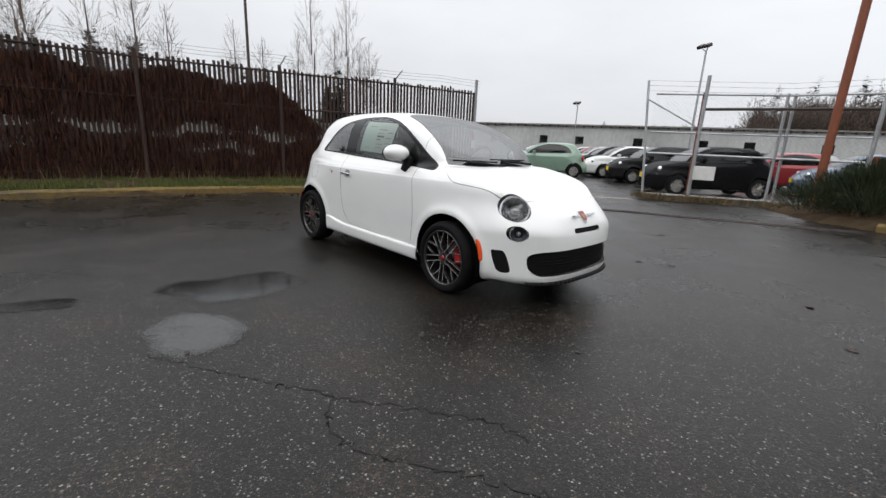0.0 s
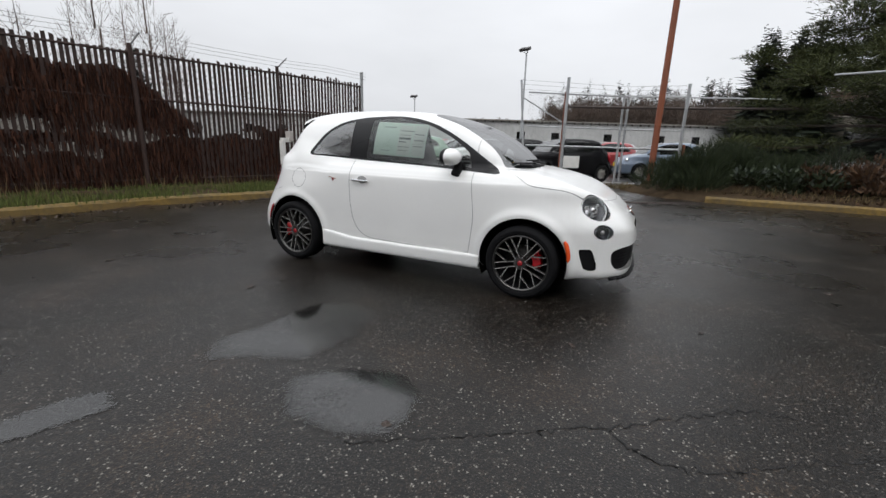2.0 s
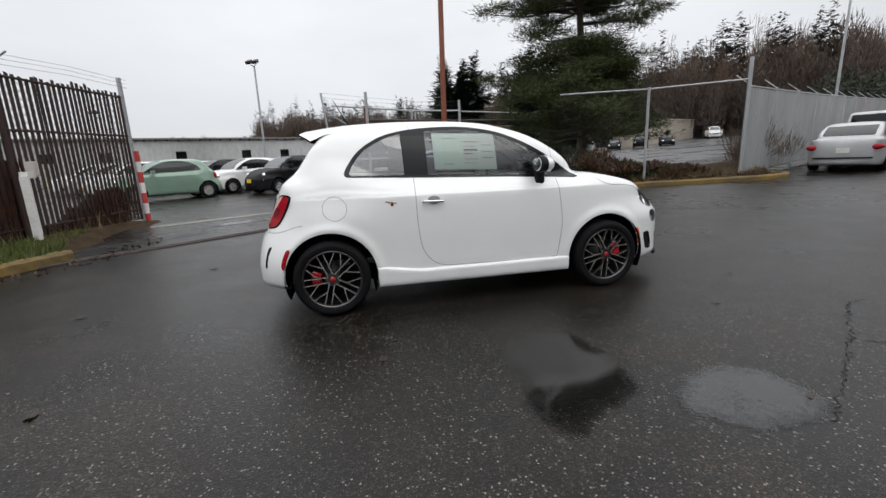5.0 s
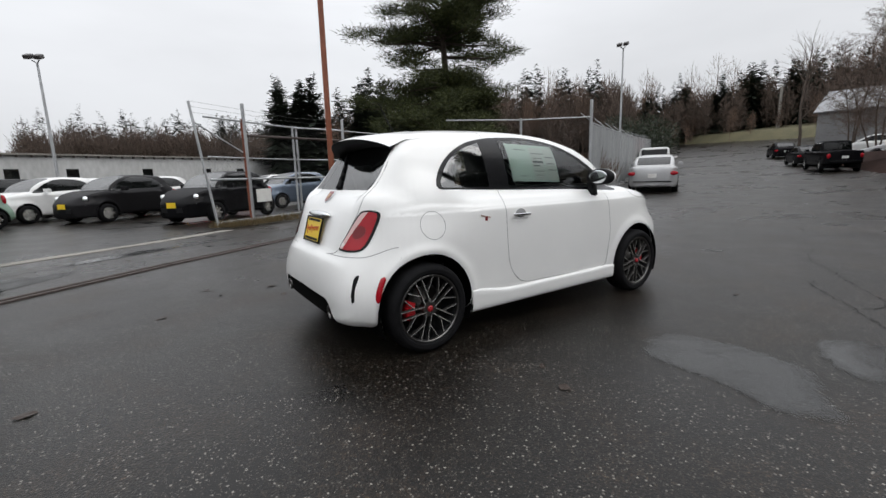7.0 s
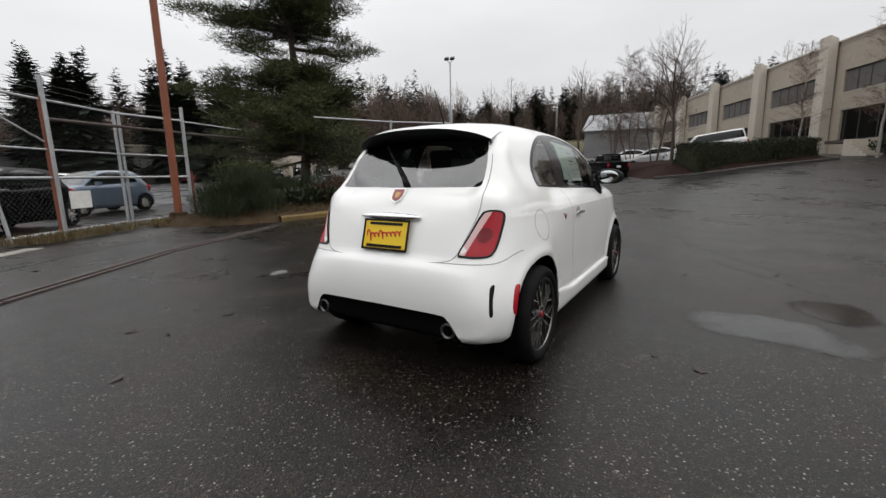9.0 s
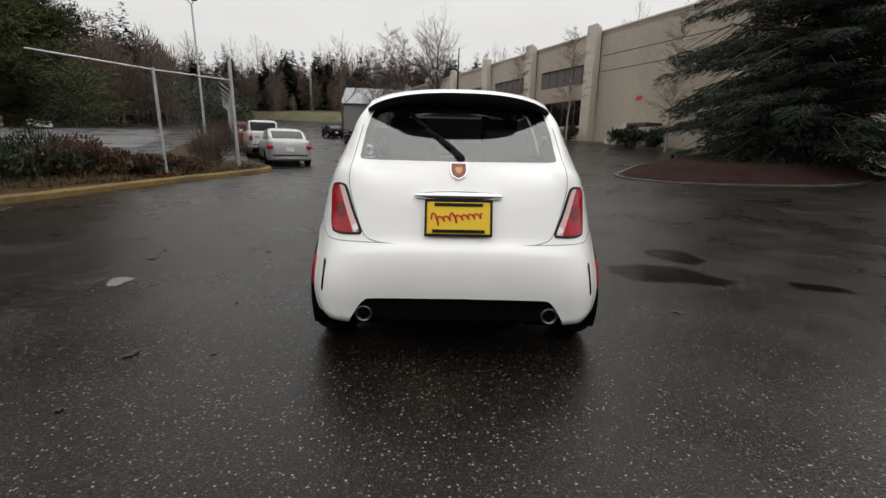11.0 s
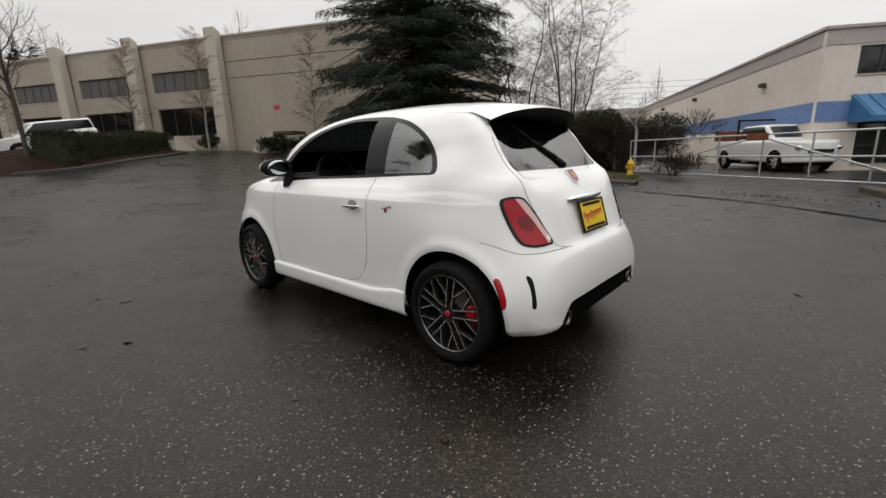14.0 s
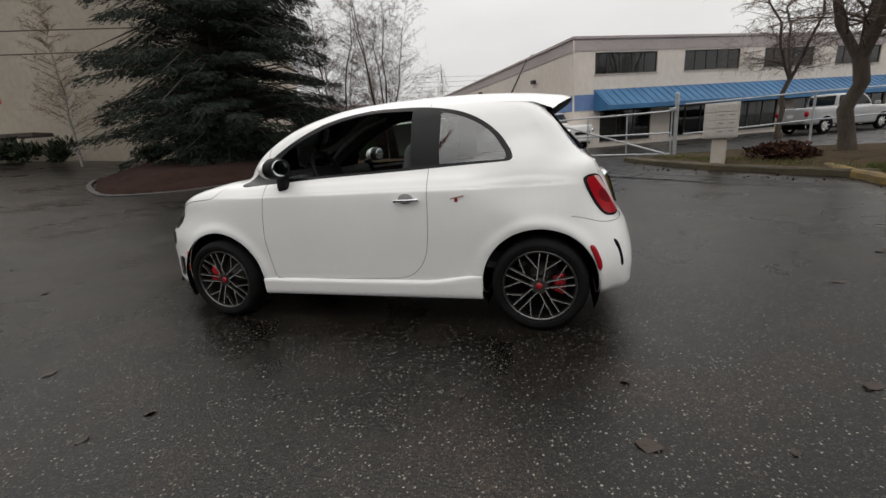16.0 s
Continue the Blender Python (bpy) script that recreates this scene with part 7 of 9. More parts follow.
def spruce_tree(x, y, h, rad, seed):
    rg = np.random.RandomState(seed)
    t = empty("spruce_tree", pose(x, y, gz(x, y) + .3), "broad dark spruce with drooping boughs to the ground", "tree")
    segs = [(Vector((0, 0, h * i / 8)), Vector((0, 0, h * (i + 1) / 8)), .30 * (1 - i / 8.4), .30 * (1 - (i + 1) / 8.4)) for i in range(8)]
    C, D = [], []
    z = .3
    while z < h - .4:
        f = z / h
        R = rad * (1 - f) ** .72 * (.55 + .45 * min(1, z / 2.0))
        for k in range(int(7 + 7 * (1 - f))):
            a = rg.uniform(0, 2 * math.pi)
            L = R * rg.uniform(.62, 1.12)
            d = Vector((math.cos(a), math.sin(a), 0))
            p = Vector((0, 0, z + rg.uniform(-.15, .15)))
            q = p + d * L * .6 + Vector((0, 0, L * rg.uniform(.0, .14)))
            e = p + d * L + Vector((0, 0, -L * rg.uniform(.0, .16)))
            segs += [(p, q, .05, .03), (q, e, .03, .008)]
            n_ = int(150 * L) + 30
            s = rg.rand(n_) ** .75
            P = np.array(p)[None] * (1 - s[:, None]) + np.array(e)[None] * s[:, None] + np.array([0, 0, 1])[None] * (np.sin(s * 3.0) * L * .07)[:, None]
            w = .16 + .20 * np.sin(s * 2.9)
            side = np.array([-d.y, d.x, 0])
            o = rg.normal(size=n_) * w
            C.append(P + side[None] * o[:, None] + np.array([0, 0, -1])[None] * np.abs(rg.normal(size=n_) * .16)[:, None])
            D.append(np.array(d)[None] * .8 + side[None] * (np.sign(o) * .7)[:, None] + np.array([0, 0, -.55])[None] + rg.normal(size=(n_, 3)) * .22)
        z += .34 + .10 * f
    part("trunk", mesh_np("trunk", *limb_mesh(segs, 5)), M_BARK, t)
    V, F = blades(np.concatenate(C), np.concatenate(D), .17, .030, rg)
    tagged(part("crown", mesh_np("crown", V, F), M_SPRUCE, t), "dark drooping needle sprays", kind="stuff")
    return t


def bush(name, x, y, size, m_, label, seed, n=2600, leaf=(.11, .06), z=None, upright=.3, cat="bush", lumps=14):
    rg = np.random.RandomState(seed)
    sx, sy, sz = size
    L = rg.normal(size=(lumps, 3)) * np.array([sx * .30, sy * .30, sz * .16]) + np.array([0, 0, sz * .50])
    k = rg.randint(0, lumps, n)
    o = rg.normal(size=(n, 3))
    o /= np.linalg.norm(o, axis=1)[:, None]
    o *= (rg.rand(n) ** .4)[:, None] * np.array([sx, sy, sz * 1.1]) * .26
    C = L[k] + o
    C[:, 2] = np.abs(C[:, 2])
    D = o + rg.normal(size=(n, 3)) * .12 + np.array([0, 0, upright])
    t = empty(name, pose(x, y, gz(x, y) + .1 if z is None else z), label, cat)
    segs = [(Vector((rg.normal() * .08, rg.normal() * .08, 0)), Vector(L[i]), .018, .006) for i in range(lumps)]
    part("stems", mesh_np("stems", *limb_mesh(segs, 4)), M_BARK, t)
    V, F = blades(C, D, leaf[0], leaf[1], rg, .5)
    tagged(part("foliage", mesh_np("foliage", V, F), m_, t), "", kind="stuff")
    return t


def scatter(name, P, n, length, width, m_, label, seed, z=.10, lean=.25, inset=0.0):
    """Blades standing in a plan outline."""
    rg = np.random.RandomState(seed)
    P = np.array(P, float)
    lo, hi = P.min(0), P.max(0)
    C = lo + rg.rand(n * 3, 2) * (hi - lo)
    C = C[poly_sdf(P, C[:, 0], C[:, 1]) < -inset][:n]
    clump = np.sin(C[:, 0] * 3.1 + seed) * np.sin(C[:, 1] * 2.7 + 1) + rg.normal(size=len(C)) * .5
    C = C[clump > -.35]
    C3 = np.column_stack([C, ground_z(C[:, 0], C[:, 1]) + z])
    D = rg.normal(size=(len(C), 3)) * lean + np.array([0, 0, 1])
    V, F = blades(C3, D, length, width, rg, .2)
    return tagged(part(name, mesh_np(name, V, F), m_), label, "grass", kind="stuff")


pine_tree(8.6, 12.9, 12.0, 3)
spruce_tree(14.0, -14.6, 23.0, 6.0, 5)
bush("broom_bush", 4.1, 9.5, (1.6, 1.5, 1.25), M_BROOM, "dark green broom bush beside the pole", 11, 11000, (.15, .011), upright=.6)
bush("broom_bush", 3.0, 8.75, (2.3, 1.5, 1.0), M_BROOM, "dark green broom bush at the kerb end", 13, 12000, (.15, .011), upright=.6)
bush("broom_bush", 5.6, 9.9, (1.8, 1.6, 1.15), M_BROOM, "dark green broom bush below the pine", 12, 10000, (.15, .011), upright=.6)
for i_, (x_, y_, s_) in enumerate(((5.3, 8.6, .8), (6.3, 8.3, .8), (7.2, 8.0, .55), (8.1, 7.9, .42), (9.0, 7.5, .34), (6.8, 9.2, .9), (8.0, 9.3, .6), (9.6, 8.6, .4))):
    bush("russet_shrub", x_, y_, (1.5, 1.1, s_), M_REDSHRUB if i_ % 3 else M_SHRUB, "low russet shrub on the planted bank", 20 + i_, 1500, (.10, .055))
for i_, (x_, y_, s_) in enumerate(((12.6, 8.5, 1.5), (13.8, 9.4, 1.2))):
    bush("bare_brown_shrub", x_, y_, (1.6, 1.5, s_), M_ALDER, "bare brown shrub behind the corner post", 40 + i_, 1500, (.3, .012), upright=.7)
bush("laurel_bush", 8.6, -22.8, (4.2, 2.8, 3.2), M_SHRUB, "large dark laurel behind the boundary fence", 51, 60000, (.11, .05), cat="shrub", lumps=30)
bush("laurel_bush", 12.6, -20.6, (3.2, 2.2, 2.8), M_SHRUB, "dark laurel beside the spruce", 52, 26000, (.10, .045), cat="shrub", lumps=24)
bush("laurel_bush", 9.8, -17.4, (2.2, 1.6, 1.5), M_SHRUB, "dark undergrowth beside the spruce", 56, 9000, (.10, .045), cat="shrub", lumps=20)
bush("bramble_thicket", 5.6, -20.6, (4.6, 2.0, 2.4), M_THICKET, "dark brown bramble thicket along the boundary fence", 57, 30000, (.16, .016), upright=.5, cat="shrub", lumps=30)
bush("bramble_thicket", 8.8, -20.9, (4.2, 2.0, 2.3), M_THICKET, "dark brown bramble thicket beside the laurel", 58, 26000, (.16, .016), upright=.5, cat="shrub", lumps=30)
bush("bramble", 4.6, -18.9, (1.6, 1.2, 1.3), M_THICKET, "brown bramble at the gate post", 53, 1600, (.2, .02), upright=.6)
bush("bramble", 1.5, -14.9, (1.3, .9, .8), M_THICKET, "dry brown weeds before the gate", 54, 900, (.18, .02), upright=.8)
bush("leaf_heap", -6.3, -8.3, (.9, .7, .45), M_VINE, "dark heap of wet leaves on the verge", 55, 1500, (.08, .06), upright=.1, cat="heap")
twiggy_tree("bare_tree", 10.6, -18.9, 9.0, 61, "bare multi-stemmed tree beside the spruce", 5, M_BARK, M_TWIG, 34, .12, 1.5)
twiggy_tree("bare_tree", 9.4, -23.2, 11.5, 62, "bare spreading tree behind the laurel", 5, M_BARK, M_TWIG, 42, .12, 1.5)
twiggy_tree("bare_birch", 22.4, -13.4, 7.6, 63, "slender bare birch against the office wall")
twiggy_tree("bare_birch", 29.2, -9.3, 8.0, 64, "slender bare birch against the office wall")
twiggy_tree("bare_birch", 35.0, -6.6, 7.5, 65, "slender bare birch against the office wall")
bare_tree(23.6, .3, 6.4, 66, "small bare crooked tree beside the hedge", spread=.5, trunk=.013, depth=5, clear=.28, z=gz(23.6, .3) + .4)
twiggy_tree("bare_tree", 29.6, 1.8, 8.4, 67, "bare street tree above the retaining wall", 3, M_BARK, M_TWIG, 60, .18, 1.2)
twiggy_tree("bare_tree", 34.6, 4.0, 9.2, 68, "bare street tree above the retaining wall", 3, M_BARK, M_TWIG, 60, .18, 1.2)
twiggy_tree("bare_tree", 40.2, 6.4, 9.8, 69, "bare street tree above the retaining wall", 3, M_BARK, M_TWIG, 60, .18, 1.2)
bare_tree(47.0, 11.5, 10.5, 70, "bare street tree along the upper road", spread=.42, trunk=.012, depth=5, clear=.2)
yard_tree(-8.07, -9.41, 9.0, 71, "bare tree with a thick forked trunk on the mossy verge", .17, 2.3)
yard_tree(-11.0, -20.0, 9.0, 72, "bare tree before the workshop", .11, 2.6)
for i_, (x_, y_) in enumerate(((25.2, -12.6), (26.2, -12.0), (20.0, -15.6), (31.5, -10.2), (24.2, -13.3), (18.2, -16.8))):
    bush("round_shrub", x_, y_, (1.5, 1.2, 1.1), M_SHRUB, "rounded dark shrub at the office wall", 80 + i_, 900, (.16, .09))


def hedge(x0, y0, x1, y1, w, h, zb, seed):
    rg = np.random.RandomState(seed)
    L = math.dist((x0, y0), (x1, y1))
    n_ = int(L * 2600)
    P = np.column_stack([rg.rand(n_) * L, (rg.rand(n_) - .5) * w, rg.rand(n_) * h])
    face = rg.randint(0, 3, n_)
    P[face == 0, 2] = h
    P[face == 1, 1] = np.sign(P[face == 1, 1]) * w / 2
    e = rg.rand(n_) < .12
    P[e, 0] = np.where(rg.rand(e.sum()) < .5, 0, L)
    D = rg.normal(size=(n_, 3)) + np.array([0, 0, .4])
    V, F = blades(P + rg.normal(size=(n_, 3)) * .06, D, .09, .04, rg, .6)
    t = empty("hedge", pose(x0, y0, gz((x0 + x1) / 2, (y0 + y1) / 2) + zb, 0, 0, math.degrees(math.atan2(y1 - y0, x1 - x0))), "clipped dark green hedge on the mulch bed", "hedge", "clipped hedges")
    part("inner_mass", box((L - .1, w - .12, h - .08), (L / 2, 0, h / 2 - .02)), M_HEDGE, t)
    tagged(part("foliage", mesh_np("foliage", V, F), M_HEDGE, t), "", kind="stuff")


bush("roadside_conifer_bush", 37.5, 20.6, (5.0, 4.5, 4.6), M_SHRUB, "dark evergreen bush at the fence's far end", 57, 9000, (.20, .07), cat="shrub", lumps=26)
hedge(23.0, -.4, 26.2, -3.9, 1.7, 1.5, -.20, 3)
hedge(26.4, -4.1, 28.6, -6.0, 1.6, 1.4, -.20, 4)
scatter("verge_grass", [(-6.5, -6), (-6.1, -3.4), (-5.95, -1.7), (-5.65, -.2), (-5.25, 1.1), (-4.8, 2.35), (-5.2, 3.4), (-5.6, 4.6), (-6.3, 3.0), (-7.1, .6), (-7.5, -2), (-8, -6)], 16000, .10, .012, M_BLADE, "patchy green grass under the fence", 6, .12)
scatter("fence_weeds", [(-6.9, -6), (-6.5, -1), (-6.2, 1.2), (-5.7, 3.2), (-5.3, 5.9), (-5.8, 5.9), (-6.4, 3.0), (-7.2, .6), (-7.8, -4)], 700, .26, .012, M_STRAW, "dry straw weeds along the fence", 7, .12)
scatter("bank_grass", [(-1.6, 8.7), (-.3, 9.2), (1.2, 10.2), (2.8, 10.3), (3.4, 9.0), (3.0, 8.6), (1.9, 9.6), (.2, 9.0), (-1.0, 8.3)], 3800, .16, .014, M_STRAW, "dry yellow grass at the gate posts", 8, .03)
scatter("bank_weeds", [(2.8, 8.3), (7, 7.1), (9.7, 6.4), (11.4, 6.3), (12, 8), (9, 9.5), (5, 10.5), (2.8, 10)], 5200, .16, .012, M_STRAW, "thin dry grass on the bank", 9, .18)
scatter("bank_leaf_litter", [(2.7, 8.4), (7, 7.0), (9.7, 6.35), (11.4, 6.3), (12, 8), (9, 9), (5, 9.8), (2.8, 9.2)], 5000, .07, .05, M_REDSHRUB, "fallen leaves on the bank", 10, .16, 2.5)
scatter("south_moss_grass", [(-3.9, -11), (-4.5, -9), (-5.2, -7.8), (-6.4, -6), (-8.8, -3.8), (-11, -6), (-10, -10.5), (-6, -12)], 15000, .06, .012, M_BLADE, "short moss and grass by the mailboxes", 12, .13)
scatter("south_verge_grass", [(10, -15.5), (7.5, -13.4), (4.5, -12.9), (2.0, -12.2), (2.4, -14.2), (5, -16), (10, -17.5)], 17000, .09, .012, M_BLADE, "thin grass on the south verge", 13, .10)
scatter("gutter_litter", [(13, -17), (9, -13.6), (5, -12.2), (1.8, -11.5), (-1.2, -10.1), (-3.5, -9.2), (-4.6, -7.5), (-6.2, -5.3), (-5.5, -5.2), (-4.0, -7.3), (-3.0, -8.9), (-1.0, -9.7), (2, -11.0), (5, -11.9), (9.4, -13)], 5200, .05, .035, M_LEAFLITTER, "wet leaf litter along the south gutter", 14, .003, 3.0)
scatter("fence_litter", [(-6.0, -5), (-5.75, -1.8), (-5.5, -.2), (-5.1, 1.1), (-4.5, 2.5), (-4.4, 4.0), (-4.0, 3.9), (-4.2, 2.3), (-4.8, 1.0), (-5.3, -.5), (-5.5, -2)], 1500, .05, .03, M_LEAFLITTER, "wet leaf litter along the fence gutter", 15, .003, 3.0)


# dead vines that cover the slat fence
def vine_cover(s, z):
    """How deep inside the tangle a place on the fence lies; negative where it is clear."""
    wave = .07 * np.sin(s * 2.1) + .045 * np.sin(s * 5.3 + 1) + .02 * np.sin(s * 13)
    top = np.where(s < 2.35, .55 + .30 * np.sin(s * 1.9 + .3), np.where(s < 4.1, 1.42 + .05 * np.sin(s * 9), 1.45 + 1.0 * sstep(s, 4.1, 6.0) + .10 * np.sin(s * 2.7)))
    f = np.minimum(top - z, s - .35)
    band = np.abs(z - (1.22 + wave)) - .048 - .025 * np.sin(s * 3.7)
    low = np.hypot((np.mod(s, 4.7) - 1.6) / 1.1, (z - .86 - .06 * np.sin(s * 4)) / .05) * .1 - .1
    return np.minimum(f, np.where(s > 2.9, np.minimum(band, np.where(s > 6, low, 1)), 1))


def vine_mass():
    rg = np.random.RandomState(8)
    S, Z = np.meshgrid(np.arange(.3, flen - .1, .055), np.arange(.04, 2.62, .05), indexing="ij")
    S, Z = S + rg.normal(size=S.shape) * .012, Z + rg.normal(size=S.shape) * .012
    cov = vine_cover(S, Z) + rg.normal(size=S.shape) * .03
    thick = .03 + .02 * np.sin(S * 7 + Z * 1.5)
    P = [along(FENCE, float(q)) for q in S[:, 0]]
    px, py = np.array([p.x for p, d in P])[:, None], np.array([p.y for p, d in P])[:, None]
    nx, ny = np.array([-d.y for p, d in P])[:, None], np.array([d.x for p, d in P])[:, None]
    out, k, m2 = [], S.shape[0], S.shape[1]
    i, j = np.meshgrid(np.arange(k - 1), np.arange(m2 - 1), indexing="ij")
    F = np.stack([i * m2 + j, (i + 1) * m2 + j, (i + 1) * m2 + j + 1, i * m2 + j + 1], -1).reshape(-1, 4)
    F = F[cov.reshape(-1)[F].min(1) > 0]
    for off in (-.05, -.13):
        o = off + (thick if off > -.1 else -thick)
        out.append((np.stack([px + nx * o, py + ny * o, Z], -1).reshape(-1, 3), F))
    V, F = join_vf(out)
    tagged(part("vine_tangle", mesh_np("vine_tangle", V, F, smooth=True), M_TANGLE), "dense dead vine tangle behind the slats", "vines", kind="stuff")
    s = rg.uniform(.4, flen - .2, 90000)
    z = rg.uniform(.05, 2.6, 90000)
    keep = (vine_cover(s, z) > .02) & (vine_cover(s, z - .16) > .0) & ((s > 4.4) | (rg.rand(90000) < .3))
    s, z = s[keep][:50000], z[keep][:50000]
    C = []
    for a, b in zip(s, z):
        p, d = along(FENCE, float(a))
        o = rg.uniform(-.06, .035)
        C.append((p.x - d.y * o, p.y + d.x * o, b))
    C = np.array(C)
    D = rg.normal(size=(len(C), 3)) * np.array([.12, .12, .1]) + np.array([0, 0, -1.0])
    V, F = blades(C, D, .17, .020, rg, .5)
    return tagged(part("dead_vines", mesh_np("dead_vines", V, F), M_VINE), "thick dead brown vines hanging over the fence", "vines", kind="stuff")


M_TANGLE = surface("dead_vine_tangle", (.012, .0050, .0035), (.050, .0195, .0120), 3.5, .95, bump=.02, fine=30, stretch=(1, 1, .12), spec=.1)
vine_mass()


# ---- far woods ----
def conifer_vf(h, r, rg, tiers=14, lush=1.4):
    C, D, L, W = [], [], [], []
    for k in range(tiers):
        f = k / tiers
        n_ = int((17 * (1 - f) + 6) * lush)
        a = rg.rand(n_) * 6.283
        rr = r * (1 - f) ** .75 * rg.uniform(.55, 1.2)
        ax_, ay_ = rg.normal(size=2) * r * .07
        C.append(np.column_stack([np.cos(a) * rr * .12 + ax_, np.sin(a) * rr * .12 + ay_, np.full(n_, h * (.10 + .88 * f)) + rg.rand(n_) * h * .06]))
        D.append(np.column_stack([np.cos(a), np.sin(a), -.35 + .5 * f + rg.normal(size=n_) * .15]))
        L.append(np.full(n_, rr) * (.45 + .8 * rg.rand(n_)))
    C, D, L = np.concatenate(C), np.concatenate(D), np.concatenate(L)
    D /= np.linalg.norm(D, axis=1)[:, None]
    S = np.cross(D, np.array([0, 0, 1.0]))
    Wd = (.13 * L + .10)[:, None]
    Lc = L[:, None]
    mid_ = C + D * Lc * .6 - np.array([0, 0, .06]) * Lc
    tip_ = C + D * Lc
    V = np.stack([C - S * Wd * .4, C + S * Wd * .4, mid_ + S * Wd, tip_ + S * .03, tip_ - S * .03, mid_ - S * Wd], 1).reshape(-1, 3)
    i = np.arange(len(C))[:, None] * 6
    return V, np.concatenate([i + np.array([[0, 1, 2, 5]]), i + np.array([[5, 2, 3, 4]])])


def woods(name, az0, az1, r0, r1, n, hts, kind_, label, seed, base=0.0, eye=(-1, -1)):
    rg = np.random.RandomState(seed)
    out = []
    for _ in range(n):
        a, r = radians(rg.uniform(az0, az1)), rg.uniform(r0, r1)
        x, y = eye[0] + r * math.cos(a), eye[1] + r * math.sin(a)
        h = rg.uniform(*hts)
        z = gz(x, y) + base
        if kind_ == "conifer":
            V, F = conifer_vf(h, h * rg.uniform(.18, .27), rg, *((30, 2.6) if r1 < 80 else (16, 2.0)))
        else:
            n_ = {"bare": 300, "scrub": 260, "mass": 420}[kind_]
            o = rg.normal(size=(n_, 3))
            o *= (rg.rand(n_) ** .45 / np.linalg.norm(o, axis=1))[:, None]
            wide_ = {"bare": .13, "scrub": .17, "mass": .22}[kind_] * h
            C = o * np.array([wide_, wide_, h * (.46 if kind_ == "mass" else .38)]) + np.array([0, 0, h * (.50 if kind_ == "mass" else .60)])
            C[:, :2] *= (1.15 - .55 * C[:, 2:3] / h)
            D = o * np.array([.5, .5, .2]) + rg.normal(size=(n_, 3)) * .28 + np.array([0, 0, .75])
            V, F = blades(C, D, h * .075, {"bare": .035, "scrub": .06, "mass": .10}[kind_], rg, .3)
            tv, tf = limb_mesh([((0, 0, -1), (rg.normal() * .2, rg.normal() * .2, h * .6), h * .008, h * .005), ((0, 0, h * .6), (0, 0, h), h * .005, .02)], 4)
            V, F = join_vf([(V, F), (tv, tf)])
        out.append((V + np.array([x, y, z]), F))
    V, F = join_vf(out)
    m_ = {"conifer": M_FARCON, "bare": M_TWIG, "scrub": M_ALDER, "mass": M_HAZEWOOD}[kind_]
    return tagged(part(name, mesh_np(name, V, F, smooth=False), m_), label, "woods", kind="stuff")


woods("far_conifer_wood", -6, 38, 105, 170, 330, (9, 15), "conifer", "dark conifer wood on the rising ground", 1, 1)
woods("far_scrub", 4, 40, 100, 122, 170, (6, 10.5), "mass", "brown winter wood at the end of the road", 27, 1)
woods("far_alder_wood", -8, 40, 110, 170, 150, (10, 17.5), "scrub", "bare alder wood on the rising ground", 2, 1)
woods("far_scrub", -8, 60, 95, 120, 130, (4, 7), "scrub", "brown winter scrub at the wood's edge", 3)
woods("far_conifer_wood", 36, 70, 95, 140, 110, (12, 22), "conifer", "dark conifer wood beyond the store", 4)
woods("far_alder_wood", 36, 72, 85, 130, 110, (12, 20), "scrub", "brown alder wood beyond the store", 5)
woods("far_conifer_wood", 62, 101, 135, 175, 220, (13, 22), "conifer", "conifer ridge behind the warehouse", 6)
woods("far_conifer_wood", 100, 117, 135, 175, 60, (6, 9.5), "conifer", "low conifer ridge behind the warehouse", 26)
woods("far_scrub", 84, 101, 112, 150, 240, (10, 15), "mass", "brown winter wood behind the warehouse", 7)
woods("far_scrub", 100, 117, 112, 150, 240, (5.5, 8.5), "mass", "low brown winter wood behind the warehouse", 28)
woods("far_scrub", 58, 98, 112, 150, 480, (8, 15), "mass", "brown winter wood beyond the lot", 17)
woods("tall_conifer_group", 72.2, 77.6, 66, 74, 11, (14, 17.5), "conifer", "group of tall dark conifers", 8)
woods("far_scrub", 32, 58, 84, 125, 230, (9, 17), "mass", "brown winter wood behind the store", 19)
woods("tall_conifer_group", 58, 69.5, 60, 75, 12, (12, 18), "conifer", "group of dark conifers behind the pine", 18)
woods("alders_beyond_fence", 146, 186, 42, 62, 18, (10, 16), "bare", "bare alders beyond the fence", 9)
woods("conifers_beyond_fence", 148, 186, 46, 60, 13, (7.5, 11), "conifer", "small conifers beyond the fence", 10)
woods("far_alder_wood", 176, 300, 60, 110, 90, (7, 12), "bare", "bare trees behind the yard", 11)
woods("far_alder_wood", -40, -20, 62, 80, 10, (14, 17), "bare", "bare trees behind the office roof", 12)

# ---- other vehicles ----
PAINT = {k: car_paint(k + "_car_paint", c, f, .1, .24 if max(c) < .05 else .7, .0 if max(c) < .05 else .4) for k, c, f in (
    ("mint_green", (.20, .30, .23), .1), ("white", (.72, .72, .71), 0), ("dark_grey", (.014, .0135, .0145), .1), ("black", (.006, .006, .007), 0),
    ("grey_blue", (.14, .18, .24), .4), ("silver", (.42, .42, .425), .35), ("red", (.30, .018, .02), .1), ("charcoal", (.010, .010, .011), .05))}
M_CARGLASS = glass_mat("parked_car_glass", (.10, .11, .115), .5, .03, 1.5)


